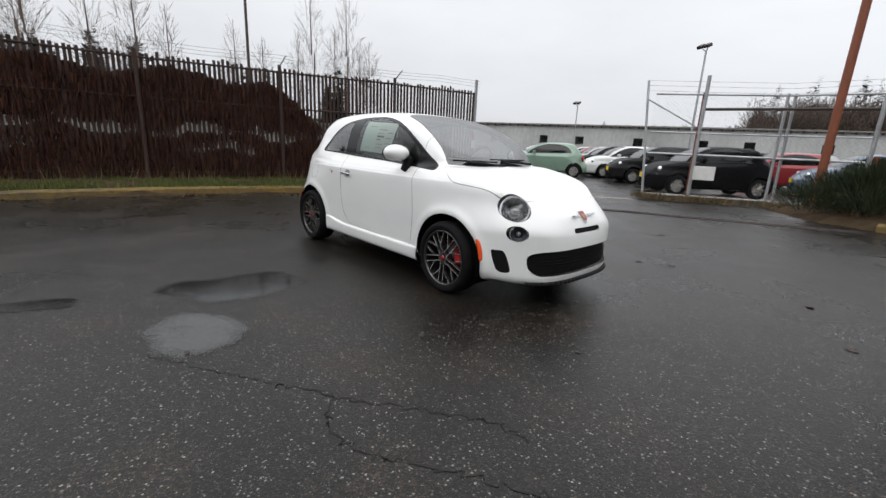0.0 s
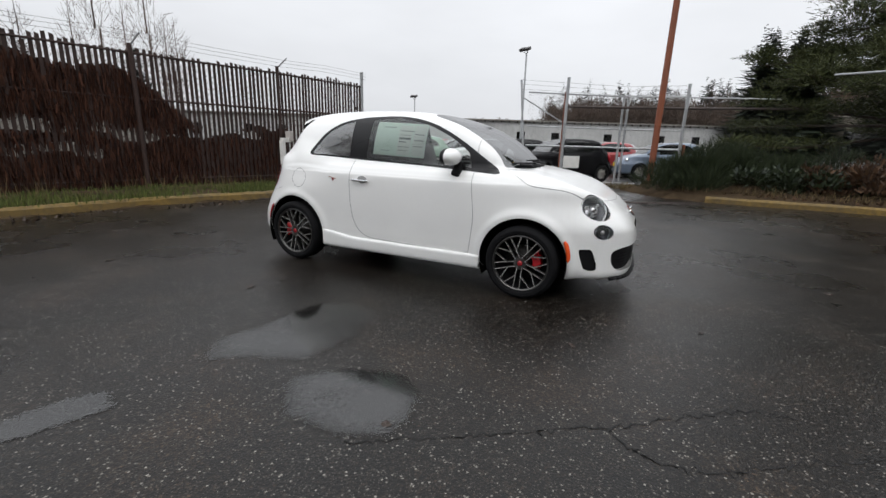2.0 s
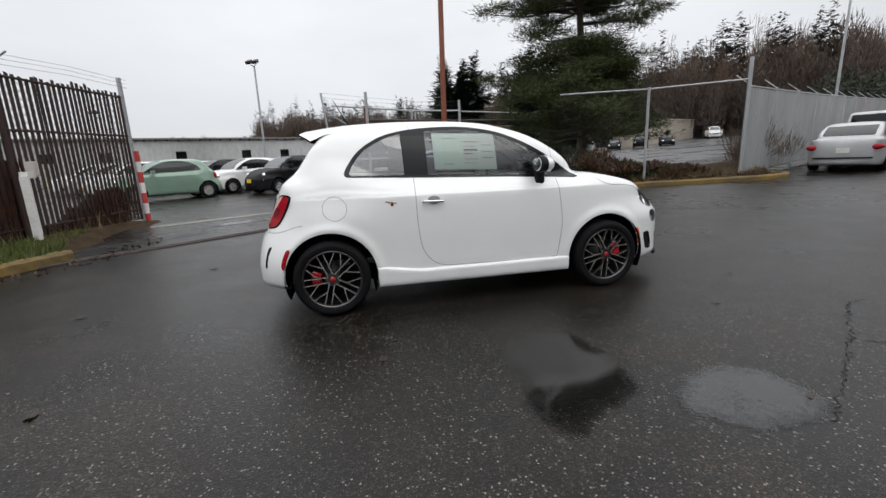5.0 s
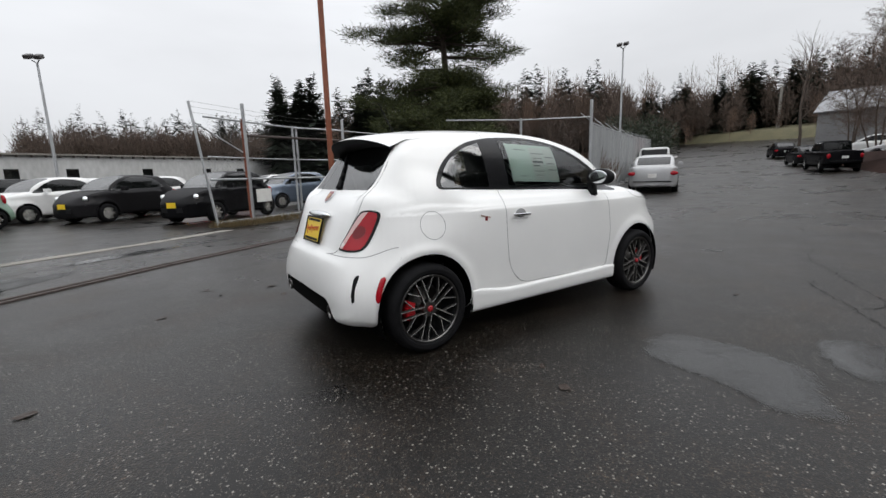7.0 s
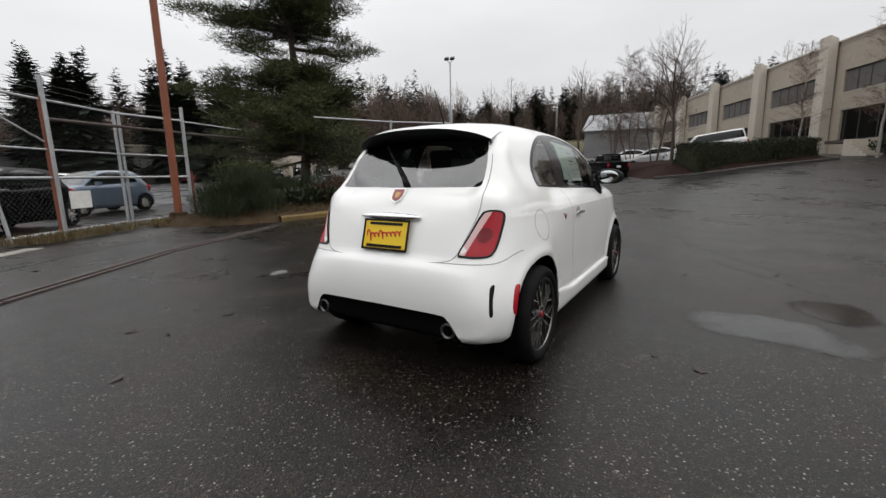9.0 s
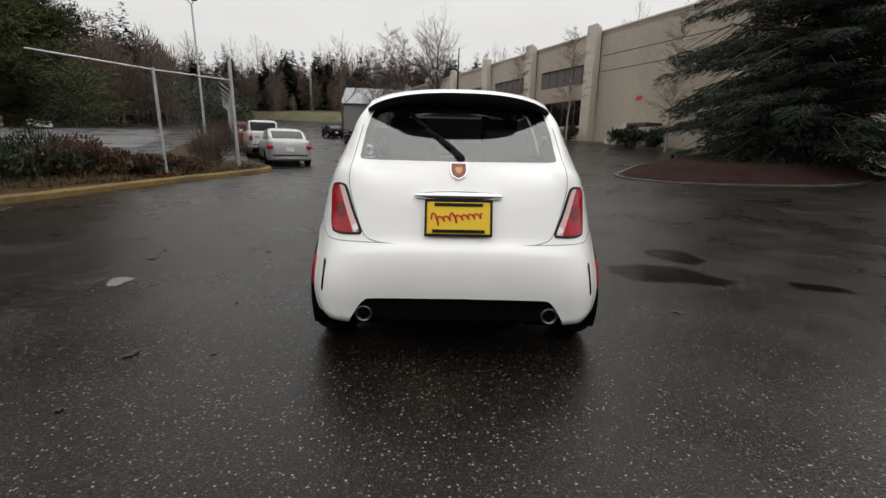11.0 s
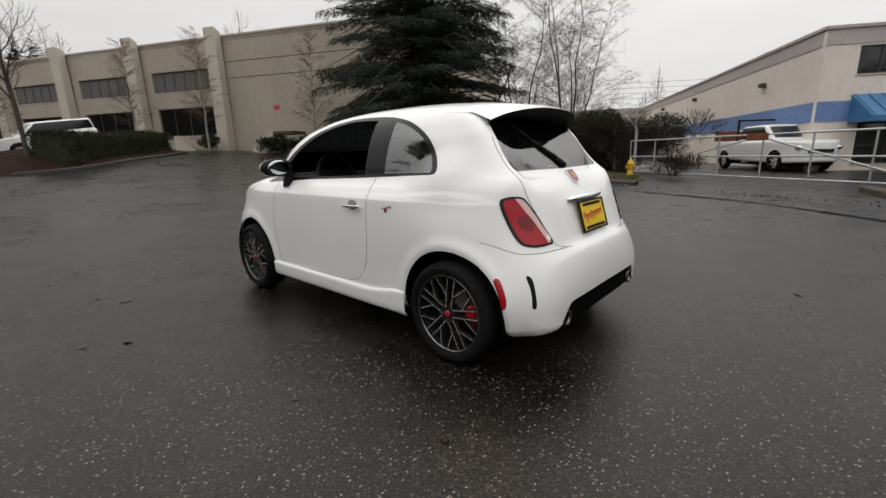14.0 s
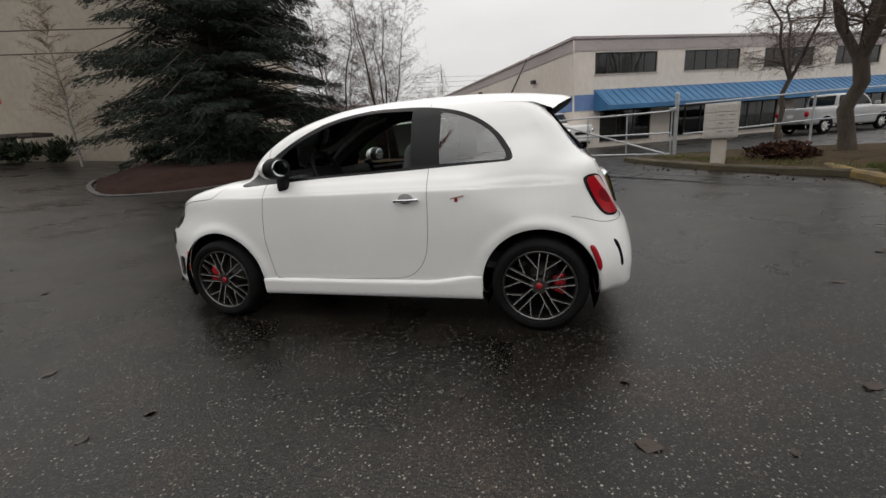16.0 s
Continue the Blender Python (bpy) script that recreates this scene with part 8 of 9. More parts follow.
def simple_wheel(R, w):
    tyre = mesh_np("wheel", *lathe([(R * .68, -w), (R * .9, -w), (R, -w * .7), (R, w * .7), (R * .9, w), (R * .68, w)], 28))
    tyre.materials.append(M_RUBBER)
    bm = bmesh.new()
    bm_cyl(bm, R * .16, R * .14, (0, w * .3, 0), (0, w * .9, 0), 12)
    for k in range(7):
        m = pose(0, 0, 0, 0, 360 * k / 7, 0)
        r = bmesh.ops.create_cube(bm, size=1)
        for v in r["verts"]:
            v.co = m @ Vector((v.co.x * R * .55 + R * .40, v.co.y * .02 + w * .72, v.co.z * R * .13))
    bm_cyl(bm, R * .70, R * .70, (0, -w * .6, 0), (0, w * .2, 0), 24)
    rim = bpy.data.meshes.new("rim")
    bm.to_mesh(rim)
    bm.free()
    rim.materials.append(M_ALLOY)
    return tyre, rim


SPECS = {}


def spec(kind):
    """Outline, glass and wheel numbers of a vehicle kind, x forward from the middle of the wheelbase."""
    if kind == "hatch":
        return dict(HATCH, width=1.0, R=.291, glass=None)
    wid, hubs, R, low, up, win, ws, rw, belt, roof = {
        "sedan": (1.08, (1.36, -1.34), .32,
                  [(2.2, .2), (2.28, .45), (2.2, .68), (1.7, .80), (1.0, .93), (0, .96), (-1.2, .98), (-2.0, 1.0), (-2.2, .95), (-2.28, .7), (-2.3, .4), (-2.15, .22), (0, .18)],
                  [(1.15, .85), (.95, .97), (.25, 1.38), (-.1, 1.45), (-.8, 1.44), (-1.3, 1.30), (-1.95, 1.0), (-1.9, .85)],
                  [(.72, 1.0), (.2, 1.31), (-.1, 1.37), (-.8, 1.36), (-1.2, 1.24), (-1.55, 1.03)], .3, -.95, .97, 1.45),
        "pickup": (1.15, (1.75, -1.75), .38,
                   [(2.7, .35), (2.8, .6), (2.78, .95), (2.6, 1.12), (1.6, 1.18), (.5, 1.2), (-.6, 1.2), (-1.2, 1.24), (-2.7, 1.26), (-2.8, 1.2), (-2.82, .7), (-2.8, .5), (0, .35)],
                   [(1.45, 1.05), (1.3, 1.18), (.75, 1.72), (.4, 1.84), (-.75, 1.84), (-.95, 1.76), (-1.05, 1.2), (-1.0, 1.05)],
                   [(1.05, 1.25), (.66, 1.66), (.4, 1.74), (-.7, 1.74), (-.85, 1.68), (-.9, 1.27)], .7, -.85, 1.2, 1.84),
        "suv": (1.13, (1.42, -1.42), .36,
                [(2.3, .3), (2.4, .6), (2.32, .92), (1.6, 1.06), (1.0, 1.1), (-1.0, 1.12), (-2.3, 1.12), (-2.4, .9), (-2.4, .5), (-2.2, .3), (0, .28)],
                [(1.25, 1.0), (1.1, 1.1), (.55, 1.64), (.2, 1.75), (-1.9, 1.75), (-2.15, 1.66), (-2.3, 1.1), (-2.2, .95)],
                [(.9, 1.16), (.5, 1.56), (.2, 1.65), (-1.9, 1.65), (-2.05, 1.55), (-2.15, 1.18)], .55, -2.0, 1.1, 1.75)}[kind]
    k = .81 * wid
    x1, x0 = max(p[0] for p in low), min(p[0] for p in low)
    L = x1 - x0
    plan = mirrored([(x1, 0), (x1 - .04, k * .4), (x1 - .16, k * .72), (x1 - .5, k * .94), (x1 - 1.0, k), (x0 + 1.0, k), (x0 + .35, k * .95), (x0 + .08, k * .75), (x0 + .02, k * .4), (x0, 0)])
    xu1, xu0 = max(p[0] for p in up), min(p[0] for p in up)
    planup = mirrored([(xu1, 0), (xu1 - .06, k * .55), (xu1 - .35, k * .84), (xu1 - .8, k * .9), (xu0 + .6, k * .9), (xu0 + .1, k * .78), (xu0 + .01, k * .5), (xu0, 0)])
    sec = spline([(k * .8, .12), (k * .96, .3), (k * .99, .5), (k, belt * .75), (k * .97, belt * .92), (k * .9, belt + .04), (k * .6, belt + .1), (-.3, belt + .1), (-.3, .12)], 4, True)
    secup = spline([(k * .93, belt - .3), (k * .9, belt), (k * .83, (belt + roof) / 2), (k * .73, roof - .08), (k * .5, roof + .01), (0, roof + .03), (-.3, roof + .02), (-.3, belt - .3)], 4, True)
    return dict(low=spline(low, 4, True), up=spline(up, 4, True), plan=plan, planhi=plan, planup=planup, sec=sec, secup=secup, hub=hubs, arch=R + .06, hubz=R, round=.12,
                R=R, win=np.array(win), ws=ws, rw=rw, belt=belt, roof=roof, k=k, x0=x0, x1=x1)


def vehicle_meshes(kind):
    if kind in SPECS:
        return SPECS[kind]
    s = spec(kind)
    fn = car_field(s)
    if kind == "hatch":
        V, N, T, lab = hatch_shell(.045, False)
        glass = np.isin(lab, (1, 2, 3, 4, 5))
        body = lab == 0
        k = .80
        x0, x1 = -1.74, 1.945
    else:
        k, x0, x1 = s["k"], s["x0"], s["x1"]
        V, T = surface_net(fn, (x0 - .1, -k - .1, .1), (x1 + .1, k + .1, s["roof"] + .1), .055)
        V = settle(fn, V, 2)
        lab = np.zeros(len(T), int)
        for hx in s["hub"]:
            V, T, lab = split(V, T, lab, np.where(np.abs(V[:, 1]) > .4, np.hypot(V[:, 0] - hx, V[:, 2] - s["hubz"]) - s["arch"], 1.0), [0], 50)
        win = np.concatenate([spline(s["win"], 3), [s["win"][0]]])
        V, T, lab = split(V, T, lab, np.where(np.abs(V[:, 1]) > k * .66, poly_sdf(win, V[:, 0], V[:, 2]), 1.0), [0], 1)
        zz = np.maximum(s["belt"] + .09 - V[:, 2], V[:, 2] - s["roof"] + .11)
        endf = np.minimum(s["ws"] - V[:, 0], V[:, 0] - s["rw"])
        V, T, lab = split(V, T, lab, np.maximum(np.maximum(zz, endf), np.abs(V[:, 1]) - k * .66), [0], 1)
        g = gradient(fn, V)
        N = g / np.maximum(np.linalg.norm(g, axis=1), 1e-9)[:, None]
        glass, body = lab == 1, lab == 0
    front = glass & (N[:, 0][T].mean(1) > .30)
    out = dict(body=take("body_shell", V, N, T, body), glass=take("window_glass", V, N, T, glass & ~front), screen=take("windscreen", V, N, T, front), s=s, k=k, wheel=simple_wheel(s["R"], .105))
    out["glass"].materials.append(M_CARGLASS)
    out["screen"].materials.append(M_SCREEN)
    out["body"].materials.append(M_WHITE)
    lamps = {}
    lz = {"hatch": .74, "sedan": .66, "pickup": .88, "suv": .82}[kind]
    for nm, sx, y_, z_, size in (("headlamp", 1, k * .70, lz, (.07, .095, .095) if kind == "hatch" else (.09, .15, .10)), ("tail_lamp", -1, k * .76, lz + .08, (.05, .20, .085) if kind == "sedan" else (.06, .12, .14))):
        x_ = surf_point(fn, y_, z_, (x1 if sx > 0 else x0) + sx * .15, sx)
        lamps[nm] = (x_, y_, z_, size)
    bx = surf_point(fn, 0, lz - .2, x1 + .15, 1)
    rx = surf_point(fn, 0, lz - .0, x0 - .15, -1)
    out["lamps"], out["bx"], out["rx"], out["lz"], out["x0"], out["x1"] = lamps, bx, rx, lz, x0, x1
    sph = {}
    for nm, (x_, y_, z_, size) in lamps.items():
        bm = bmesh.new()
        bmesh.ops.create_uvsphere(bm, u_segments=14, v_segments=8, radius=1, matrix=Matrix.Diagonal((*size, 1)))
        me = bpy.data.meshes.new(nm)
        bm.to_mesh(me)
        bm.free()
        me.polygons.foreach_set("use_smooth", np.full(len(me.polygons), True))
        me.materials.append(M_CHROME if nm == "headlamp" else M_TAIL)
        sph[nm] = me
    out["sph"] = sph
    for nm, d_ in (("plate", (.01, .30, .15)), ("grille", (.03, k * .9, .13)), ("mirror", (.12, .2, .13)), ("bumper", (.06, k * 1.5, .035))):
        me = bpy.data.meshes.new(nm)
        b_ = box(d_, (0, 0, 0), (0, 0, 0), .02 if nm == "mirror" else 0)
        b_.to_mesh(me)
        b_.free()
        out[nm] = me
    out["plate"].materials.append(M_YELLOW)
    out["grille"].materials.append(M_BLACK)
    out["bumper"].materials.append(M_BLACK)
    out["mirror"].materials.append(M_WHITE)
    a = np.linspace(radians(-20), radians(200), 14)
    Vl, Fl = [], []
    for hx in s["hub"]:
        for sd in (-1, 1):
            o = len(Vl)
            Vl += [(hx + (s["arch"] + .004) * math.cos(t), sd * yy, s["hubz"] + (s["arch"] + .004) * math.sin(t)) for yy in (k * .4, k * .98) for t in a]
            Fl += [(o + i, o + i + 1, o + 15 + i, o + 14 + i) for i in range(13)]
    liner = bpy.data.meshes.new("underbody")
    o = len(Vl)
    Vl += [(x0 + .25, -k * .85, .24), (x1 - .25, -k * .85, .24), (x1 - .25, k * .85, .24), (x0 + .25, k * .85, .24)]
    liner.from_pydata(Vl, [], Fl + [(o, o + 1, o + 2, o + 3)])
    liner.materials.append(M_BLACK)
    out["liner"] = liner
    SPECS[kind] = out
    return out


def park(kind, x, y, az, paint, label, name, group="", dealer=True, dz=0.0, size=1.0):
    """A parked vehicle at a plan point, heading az degrees, tilted with the ground."""
    d = vehicle_meshes(kind)
    c, s_ = math.cos(radians(az)), math.sin(radians(az))
    z = gz(x, y) + dz
    pitch = -math.degrees(math.atan2(gz(x + c, y + s_) - gz(x - c, y - s_), 2))
    car = empty(name, pose(x, y, z, 0, 0, az) @ pose(0, 0, 0, 0, pitch, 0) @ Matrix.Scale(size, 4), label, "truck" if kind == "pickup" else "car", group)
    m_ = PAINT[paint]

    def own(nm, me, mat=None, m4=None, lab=""):
        ob = part(nm, me, None, car, lab)
        if mat is not None:
            ob.material_slots[0].link = "OBJECT"
            ob.material_slots[0].material = mat
        if m4 is not None:
            ob.matrix_basis = m4
        return ob
    own("body_shell", d["body"], m_)
    own("window_glass", d["glass"])
    own("windscreen", d["screen"], None, None, "windscreen reflecting the pale sky")
    own("underbody", d["liner"])
    for sd in (1, -1):
        for nm, (lx, ly, lz_, _) in d["lamps"].items():
            own(nm, d["sph"][nm], None, pose(lx - (.03 if nm == "headlamp" else -.02), sd * ly, lz_))
        if kind == "hatch":
            lx, ly, lz_, _ = d["lamps"]["headlamp"]
            own("fog_lamp", d["sph"]["headlamp"], None, pose(lx + .035, sd * (ly + .02), lz_ - .18) @ Matrix.Scale(.55, 4))
        for hx in d["s"]["hub"]:
            w = own("wheel", d["wheel"][0], None, pose(hx, sd * (d["k"] - .10), d["s"]["R"], 0, 20 * sd, 0 if sd > 0 else 180))
            part("rim", d["wheel"][1], None, w)
        sp_ = d["s"]
        mx = .58 if kind == "hatch" else sp_["ws"] + .45
        own("door_mirror", d["mirror"], m_, pose(mx, sd * (d["k"] + .05), (1.03 if kind == "hatch" else sp_["belt"] + .08)))
    if dealer:
        own("number_plate", d["plate"], None, pose(d["bx"] + .012, 0, d["lz"] - .2), "yellow dealer plate")
    if kind != "hatch":
        own("bumper_trim", d["bumper"], None, pose(d["x0"] + .015, 0, d["lz"] - .22), "dark strip along the rear bumper")
    own("grille", d["grille"], None, pose(d["bx"] - .005, 0, d["lz"] - (.34 if kind == "hatch" else .12)))
    own("number_plate", d["plate"], None if dealer else M_WHITEPAINT, pose(d["rx"] - .012, 0, d["lz"]))
    return car


LOT = [(-.75, 12.1, 222, "black", "black small hatchback behind the gate fence"), (-3.45, 15.2, 222, "dark_grey", "dark grey small hatchback in the sales row"),
       (-5.6, 17.0, 222, "white", "white small hatchback in the sales row"), (-7.7, 13.7, 214, "mint_green", "mint green small hatchback near the gate"),
       (2.63, 16.46, 201, "grey_blue", "grey-blue small hatchback behind the fence"), (-7.3, 19.0, 222, "charcoal", "charcoal small hatchback in the sales row"),
       (-10.2, 17.2, 218, "white", "white small hatchback beside the green one"), (-12.4, 19.8, 218, "silver", "silver small hatchback in the back row"),
       (-9.2, 21.4, 222, "silver", "silver small hatchback in the back row"), (-5.0, 21.0, 222, "white", "white small hatchback in the back row"),
       (-2.6, 18.9, 222, "white", "white small hatchback in the back row"), (.1, 18.3, 214, "red", "red small hatchback behind the black one"),
       (.2, 21.0, 222, "silver", "silver small hatchback in the back row"),
       (-14.6, 22.6, 218, "white", "white small hatchback in the back row"), (-11.2, 24.2, 222, "red", "red small hatchback in the back row"),
       (-2.4, 23.6, 222, "charcoal", "charcoal small hatchback in the back row"), (-13.4, 26.6, 222, "white", "white small hatchback in the back row"),
       (3.0, 23.0, 205, "white", "white small hatchback in the back row")]
for x_, y_, a_, p_, l_ in LOT:
    park("hatch", x_, y_, a_, p_, l_, "parked_hatchback", "cars of the sales lot")
park("sedan", 15.2, 7.0, 27, "silver", "silver sedan parked at the road's edge", "silver_sedan", dealer=False)
park("pickup", 20.4, 10.0, 27, "white", "white pickup parked ahead of the sedan", "white_pickup", dealer=False)
park("suv", 27.5, 14.2, 27, "red", "dark red wagon parked along the slat fence", "parked_wagon", dealer=False)
park("pickup", 28.4, 4.6, 27, "black", "black pickup parked below the retaining wall", "black_pickup", dealer=False, size=.86)
park("sedan", 34.6, 7.5, 27, "charcoal", "charcoal sedan parked below the retaining wall", "dark_sedan", dealer=False, size=.92)
park("sedan", 47.0, 12.8, 27, "black", "black sedan parked along the upper road", "dark_sedan", dealer=False)
park("suv", 30.0, -1.2, 100, "white", "white wagon on the upper parking", "white_wagon", dealer=False, dz=.25)
park("sedan", 34.0, 2.4, 100, "silver", "silver sedan on the upper parking", "upper_sedan", dealer=False, dz=.25)
park("sedan", 39.0, 5.0, 100, "white", "white sedan on the upper parking", "upper_sedan", dealer=False, dz=.25)
wt = park("pickup", -.7, -22.7, 126, "white", "white work truck with rusty side boards beside the workshop", "work_truck", dealer=False, size=1.1)
for sd_ in (1, -1):
    part("side_board", box((1.75, .05, .42), (-1.92, sd_ * .86, 1.45), (0, 0, 0), .01), M_RUST, wt, "rusty red side board")
    part("rack_post", box((.07, .07, .85), (-1.08, sd_ * .78, 1.62), (0, 0, 0), .008), M_BLACK, wt)
part("rack_bar", box((.07, 1.64, .07), (-1.08, 0, 2.08), (0, 0, 0), .008), M_BLACK, wt)
part("tailboard", box((.05, 1.68, .42), (-2.80, 0, 1.45), (0, 0, 0), .01), M_RUST, wt, "rusty red tailboard")
park("pickup", -14.8, -23.4, 207, "silver", "silver pickup before the workshop awning", "silver_pickup", dealer=False)
for i_, (x_, y_, p_) in enumerate(((26.0, 55.0, "red"), (29.0, 53.6, "charcoal"), (32.2, 52.0, "silver"), (35.3, 50.4, "dark_grey"), (38.2, 48.8, "black"), (41.2, 47.4, "charcoal"), (53, 52, "white"))):
    park("sedan" if i_ % 2 else "suv", x_, y_, 235, p_, p_.replace("_", " ") + " car parked before the tan store", "store_car", "cars at the store", dealer=False)

# ---- puddles, cracks and litter on the asphalt ----
M_WATER, n, l, b = mat_new("puddle_water")
b.inputs["Base Color"].default_value = (.006, .0058, .0055, 1)
b.inputs["Roughness"].default_value, b.inputs["Specular IOR Level"].default_value = .09, .78
wn_, wb_ = n.new("ShaderNodeTexNoise"), n.new("ShaderNodeBump")
tc_ = n.new("ShaderNodeTexCoord")
wn_.inputs["Scale"].default_value = 5
l.new(tc_.outputs["Object"], wn_.inputs["Vector"])
wb_.inputs["Strength"].default_value, wb_.inputs["Distance"].default_value = .04, .01
l.new(wn_.outputs["Fac"], wb_.inputs["Height"])
l.new(wb_.outputs[0], b.inputs["Normal"])
M_DAMP = surface("soaked_asphalt", (.008, .0078, .0075), (.020, .019, .018), 3, .24, bump=.002, fine=200, rough_to=.5, spec=.4)


def ragged_edge(m):
    """Thins a surface out towards its rim, where stones stand clear of the water."""
    n, l = m.node_tree.nodes, m.node_tree.links
    b = n["Principled BSDF"]
    at, nz, nf, ad, mr = (n.new(k) for k in ("ShaderNodeAttribute", "ShaderNodeTexNoise", "ShaderNodeTexNoise", "ShaderNodeMath", "ShaderNodeMapRange"))
    at.attribute_name = "water_depth"
    tc = n.new("ShaderNodeTexCoord")
    nz.inputs["Scale"].default_value, nz.inputs["Detail"].default_value = 3.5, 5
    nf.inputs["Scale"].default_value, nf.inputs["Detail"].default_value = 42, 3
    l.new(tc.outputs["Object"], nz.inputs["Vector"])
    l.new(tc.outputs["Object"], nf.inputs["Vector"])
    ad.operation = "ADD"
    l.new(nz.outputs["Fac"], ad.inputs[0])
    l.new(nf.outputs["Fac"], ad.inputs[1])
    a2 = n.new("ShaderNodeMath")
    a2.operation = "MULTIPLY_ADD"
    a2.inputs[1].default_value = .55
    l.new(ad.outputs[0], a2.inputs[0])
    l.new(at.outputs["Fac"], a2.inputs[2])
    mr.inputs["From Min"].default_value, mr.inputs["From Max"].default_value = .90, 1.55
    l.new(a2.outputs[0], mr.inputs["Value"])
    mr.inputs["To Max"].default_value = .85
    l.new(mr.outputs[0], b.inputs["Alpha"])


ragged_edge(M_WATER)
ragged_edge(M_DAMP)
M_FILM = M_WATER.copy()
M_FILM.name = "thin_water_film"
[q for q in M_FILM.node_tree.nodes if q.type == "MAP_RANGE"][0].inputs["To Max"].default_value = .75
M_CRACK = plain("crack_shadow", (.009, .009, .009), .9)
M_PAINTMARK = surface("worn_white_mark", (.05, .05, .05), (.17, .17, .165), 18, .7, fine=90)


def pool(name, P, m_, label, z, seed, wob=.05):
    rg = np.random.RandomState(seed)
    C = spline(P, 14, True)
    ph = rg.rand(6) * 6.28
    c = C.mean(0)
    a = np.arctan2(C[:, 1] - c[1], C[:, 0] - c[0])
    w = 1 + sum(wob / (k + 1) ** .6 * np.sin((3 + 4 * k) * a + ph[k]) for k in range(6))
    C = c + (C - c) * w[:, None]
    n_, V, depth_ = len(C), [], []
    for k, (g, dv) in enumerate(((1.12, 0.0), (1.0, .35), (.86, .8), (.6, 1.0), (.3, 1.0))):
        for q in c + (C - c) * g:
            V.append((q[0], q[1], gz(q[0], q[1]) + z))
            depth_.append(dv)
    V.append((c[0], c[1], gz(c[0], c[1]) + z))
    depth_.append(1.0)
    F = [(k * n_ + i, k * n_ + (i + 1) % n_, (k + 1) * n_ + (i + 1) % n_, (k + 1) * n_ + i) for k in range(4) for i in range(n_)]
    F += [(4 * n_ + i, 4 * n_ + (i + 1) % n_, 5 * n_) for i in range(n_)]
    me = bpy.data.meshes.new(name)
    me.from_pydata(V, [], F)
    at = me.attributes.new("water_depth", "FLOAT", "POINT")
    at.data.foreach_set("value", depth_)
    bm = bmesh.new()
    bm.from_mesh(me)
    bmesh.ops.recalc_face_normals(bm, faces=bm.faces)
    if sum(q.normal.z for q in bm.faces) < 0:
        bmesh.ops.reverse_faces(bm, faces=bm.faces)
    bm.to_mesh(me)
    bm.free()
    return tagged(part(name, me, m_), label, "puddle", kind="structure")


pool("puddle", [(-.16, -1.72), (.12, -1.50), (.36, -1.58), (.46, -1.80), (.44, -2.08), (.34, -2.38), (.05, -2.50), (-.12, -2.62), (-.24, -2.40), (-.18, -2.05)], M_FILM, "shallow puddle reflecting the grey sky", .004, 2, .03)
pool("puddle", [(.46, -2.52), (.55, -2.34), (.80, -2.22), (1.02, -2.24), (1.14, -2.42), (1.12, -2.62), (.95, -2.75), (.62, -2.74)], M_WATER, "shallow puddle reflecting the grey sky", .004, 3, .04)
pool("puddle", [(-.40, -3.36), (-.28, -3.02), (-.20, -2.98), (-.08, -3.04), (-.14, -3.28), (-.26, -3.42)], M_FILM, "small shallow puddle on rough asphalt", .004, 4, .06)
pool("puddle", [(-3.6, 5.0), (-2.9, 5.35), (-2.3, 5.9), (-2.5, 6.05), (-3.2, 5.6), (-3.8, 5.2)], M_WATER, "thin puddle along the gate strip", .006, 5, .05)
pool("damp_patch", [(-5.2, 1.2), (-4.6, 2.2), (-4.2, 3.4), (-3.6, 4.1), (-3.9, 4.5), (-4.7, 3.9), (-5.1, 2.6)], M_DAMP, "wet gutter beside the fence", .003, 6, .05)
pool("damp_patch", [(2.0, -10.9), (-1.2, -9.6), (-3.6, -7.6), (-5.6, -4.9), (-5.0, -4.6), (-3.0, -7.0), (-.6, -8.9), (2.4, -10.2)], M_DAMP, "wet gutter along the south kerb", .003, 8, .02)
tagged(pool("paint_mark", [(-.50, 2.66), (-.40, 2.78), (-.28, 2.76), (-.32, 2.64)], M_PAINTMARK, "worn pale paint mark on the asphalt", .003, 10, .10), category="mark")


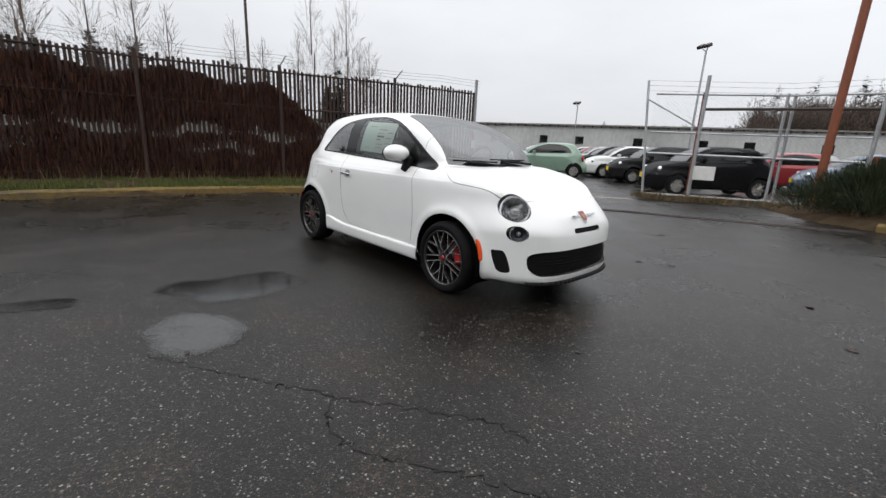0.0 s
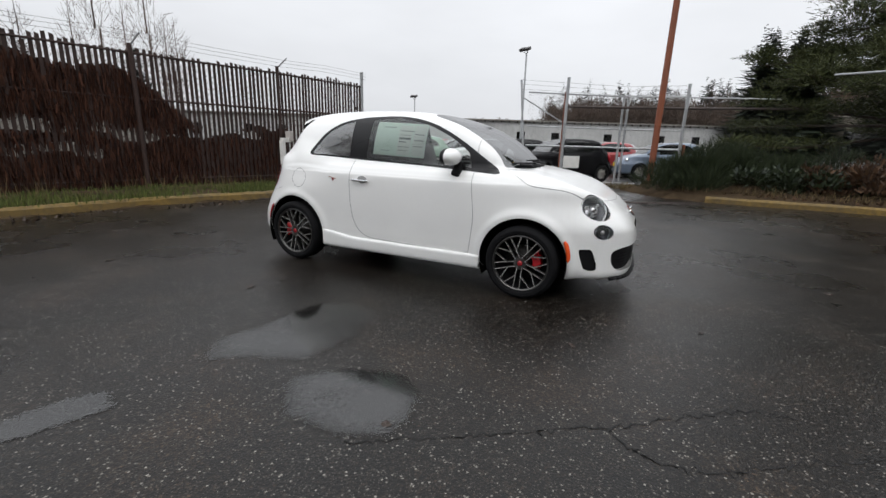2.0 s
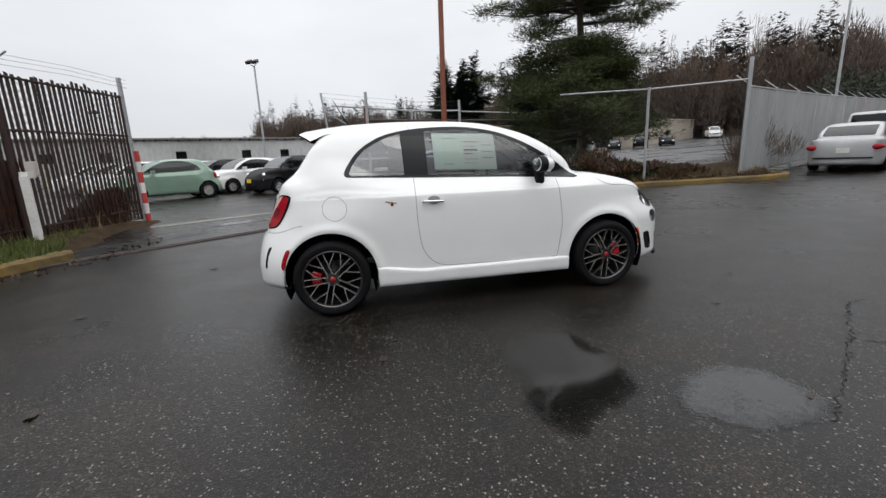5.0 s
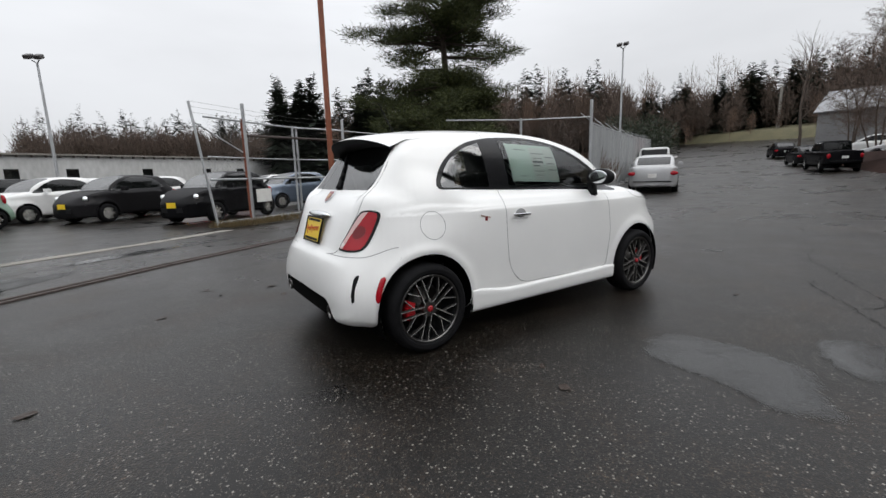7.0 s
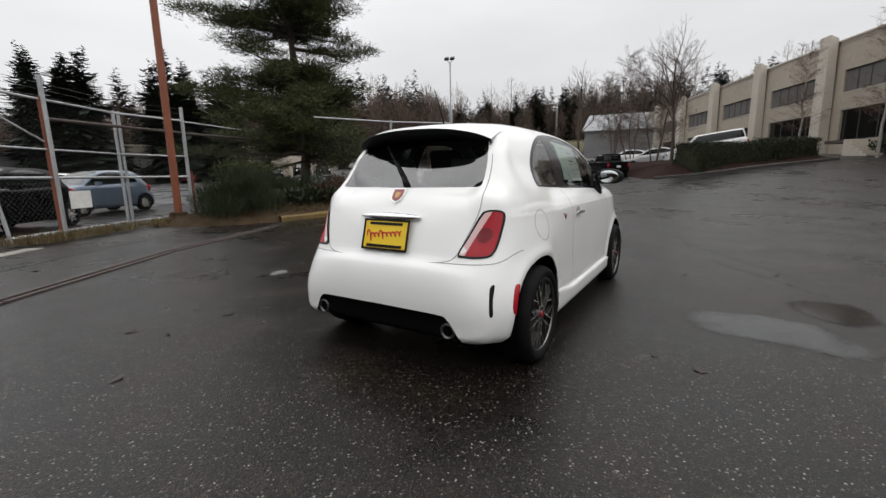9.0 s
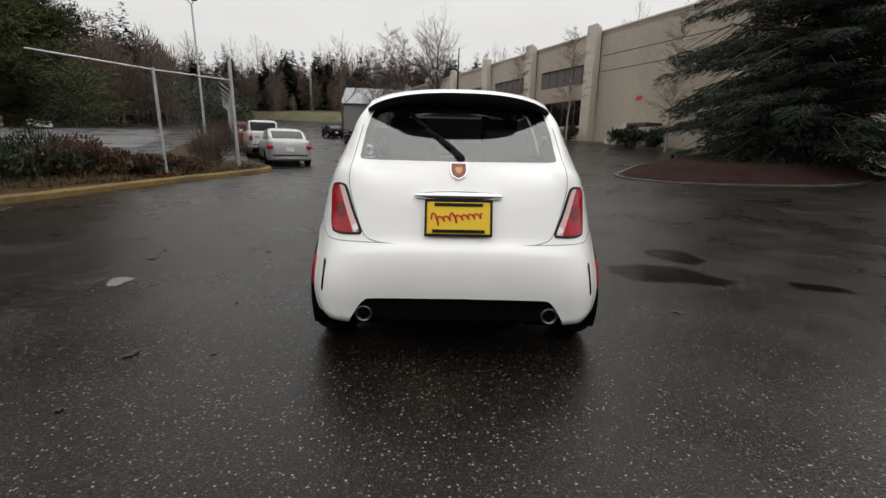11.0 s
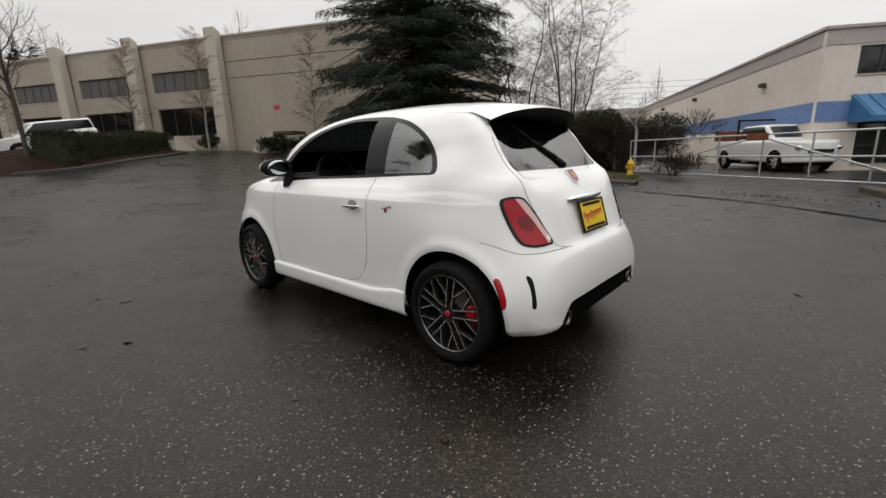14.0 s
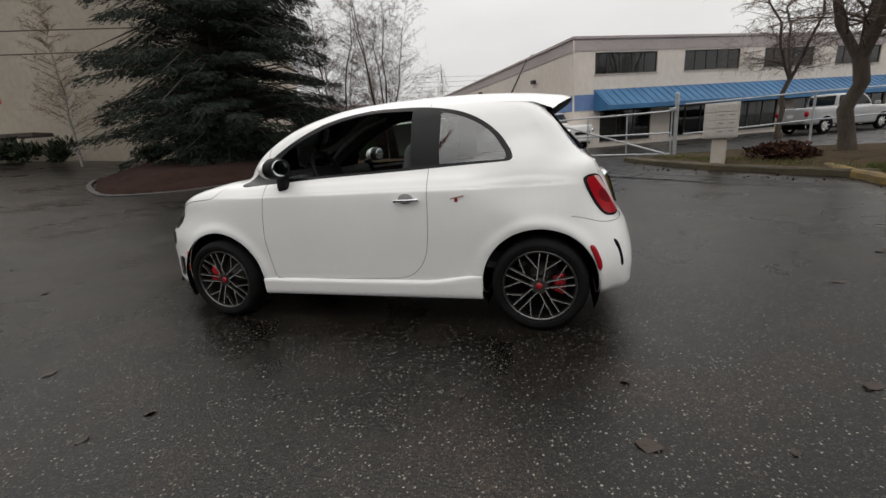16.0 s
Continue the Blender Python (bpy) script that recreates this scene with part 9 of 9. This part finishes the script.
def crack(P, w, seed, label="thin dark crack in the asphalt"):
    rg = np.random.RandomState(seed)
    C = spline(P, 16)
    C = C + rg.normal(size=C.shape) * .012
    d = np.gradient(C, axis=0)
    nn = np.column_stack([-d[:, 1], d[:, 0]]) / np.linalg.norm(d, axis=1)[:, None]
    ww = (w * (.35 + 1.0 * rg.rand(len(C))))[:, None] / 2
    V = np.concatenate([np.column_stack([C - nn * ww, ground_z(C[:, 0], C[:, 1]) + .0025]), np.column_stack([C + nn * ww, ground_z(C[:, 0], C[:, 1]) + .0025])])
    k = len(C)
    F = np.array([(i, i + 1, k + i + 1, k + i) for i in range(k - 1)])
    return tagged(part("asphalt_crack", mesh_np("asphalt_crack", V, F), M_CRACK), label, "crack", kind="structure")


crack([(.95, -2.75), (1.31, -2.56), (1.62, -2.36), (1.9, -2.19), (2.08, -2.29), (2.3, -2.27), (2.55, -2.12), (2.9, -1.91), (3.3, -1.68), (3.9, -1.34), (4.6, -1.2)], .007, 1)
crack([(1.9, -2.19), (2.16, -2.0), (2.5, -1.75), (2.7, -1.72)], .010, 2)
crack([(-6, 3.0), (-4.5, 4.4), (-2.6, 5.6), (-.5, 7.0), (2, 8.2)], .03, 4)

rg = random.Random(77)
leaf_me = []
for k in range(4):
    bm = bmesh.new()
    n_ = 7
    vs = [bm.verts.new((.032 * math.cos(2 * math.pi * i / n_) * rg.uniform(.6, 1.2), .02 * math.sin(2 * math.pi * i / n_) * rg.uniform(.6, 1.2), rg.uniform(0, .010))) for i in range(n_)]
    c_ = bm.verts.new((0, 0, .004))
    for i in range(n_):
        bm.faces.new((vs[i], vs[(i + 1) % n_], c_))
    me = bpy.data.meshes.new("fallen_leaf")
    bm.to_mesh(me)
    bm.free()
    me.materials.append(M_LEAFLITTER)
    leaf_me.append(me)
spots = [(-3.2, -.2), (-2.6, 1.2), (-.9, 3.4), (.3, 2.9), (1.2, 3.6), (-2.2, 2.0), (2.0, -4.4), (-3.9, -1.0), (3.2, 1.4), (-1.6, 1.75)]
spots += [(rg.uniform(-7, 9), rg.uniform(-9, 7)) for _ in range(110)]
for i, (x, y) in enumerate(spots):
    if -2.0 < x < 2.2 and -1.0 < y < 1.0:
        continue
    k = rg.uniform(.6, 1.5) if i > 9 else 1.7
    ob = tagged(part("fallen_leaf", rg.choice(leaf_me), None), "dark wet fallen leaf on the asphalt", "leaf", "fallen leaves on the yard")
    ob.matrix_basis = pose(x, y, gz(x, y) + .003, rg.uniform(-8, 8), rg.uniform(-8, 8), rg.uniform(0, 360)) @ Matrix.Diagonal((k, k, 1, 1))
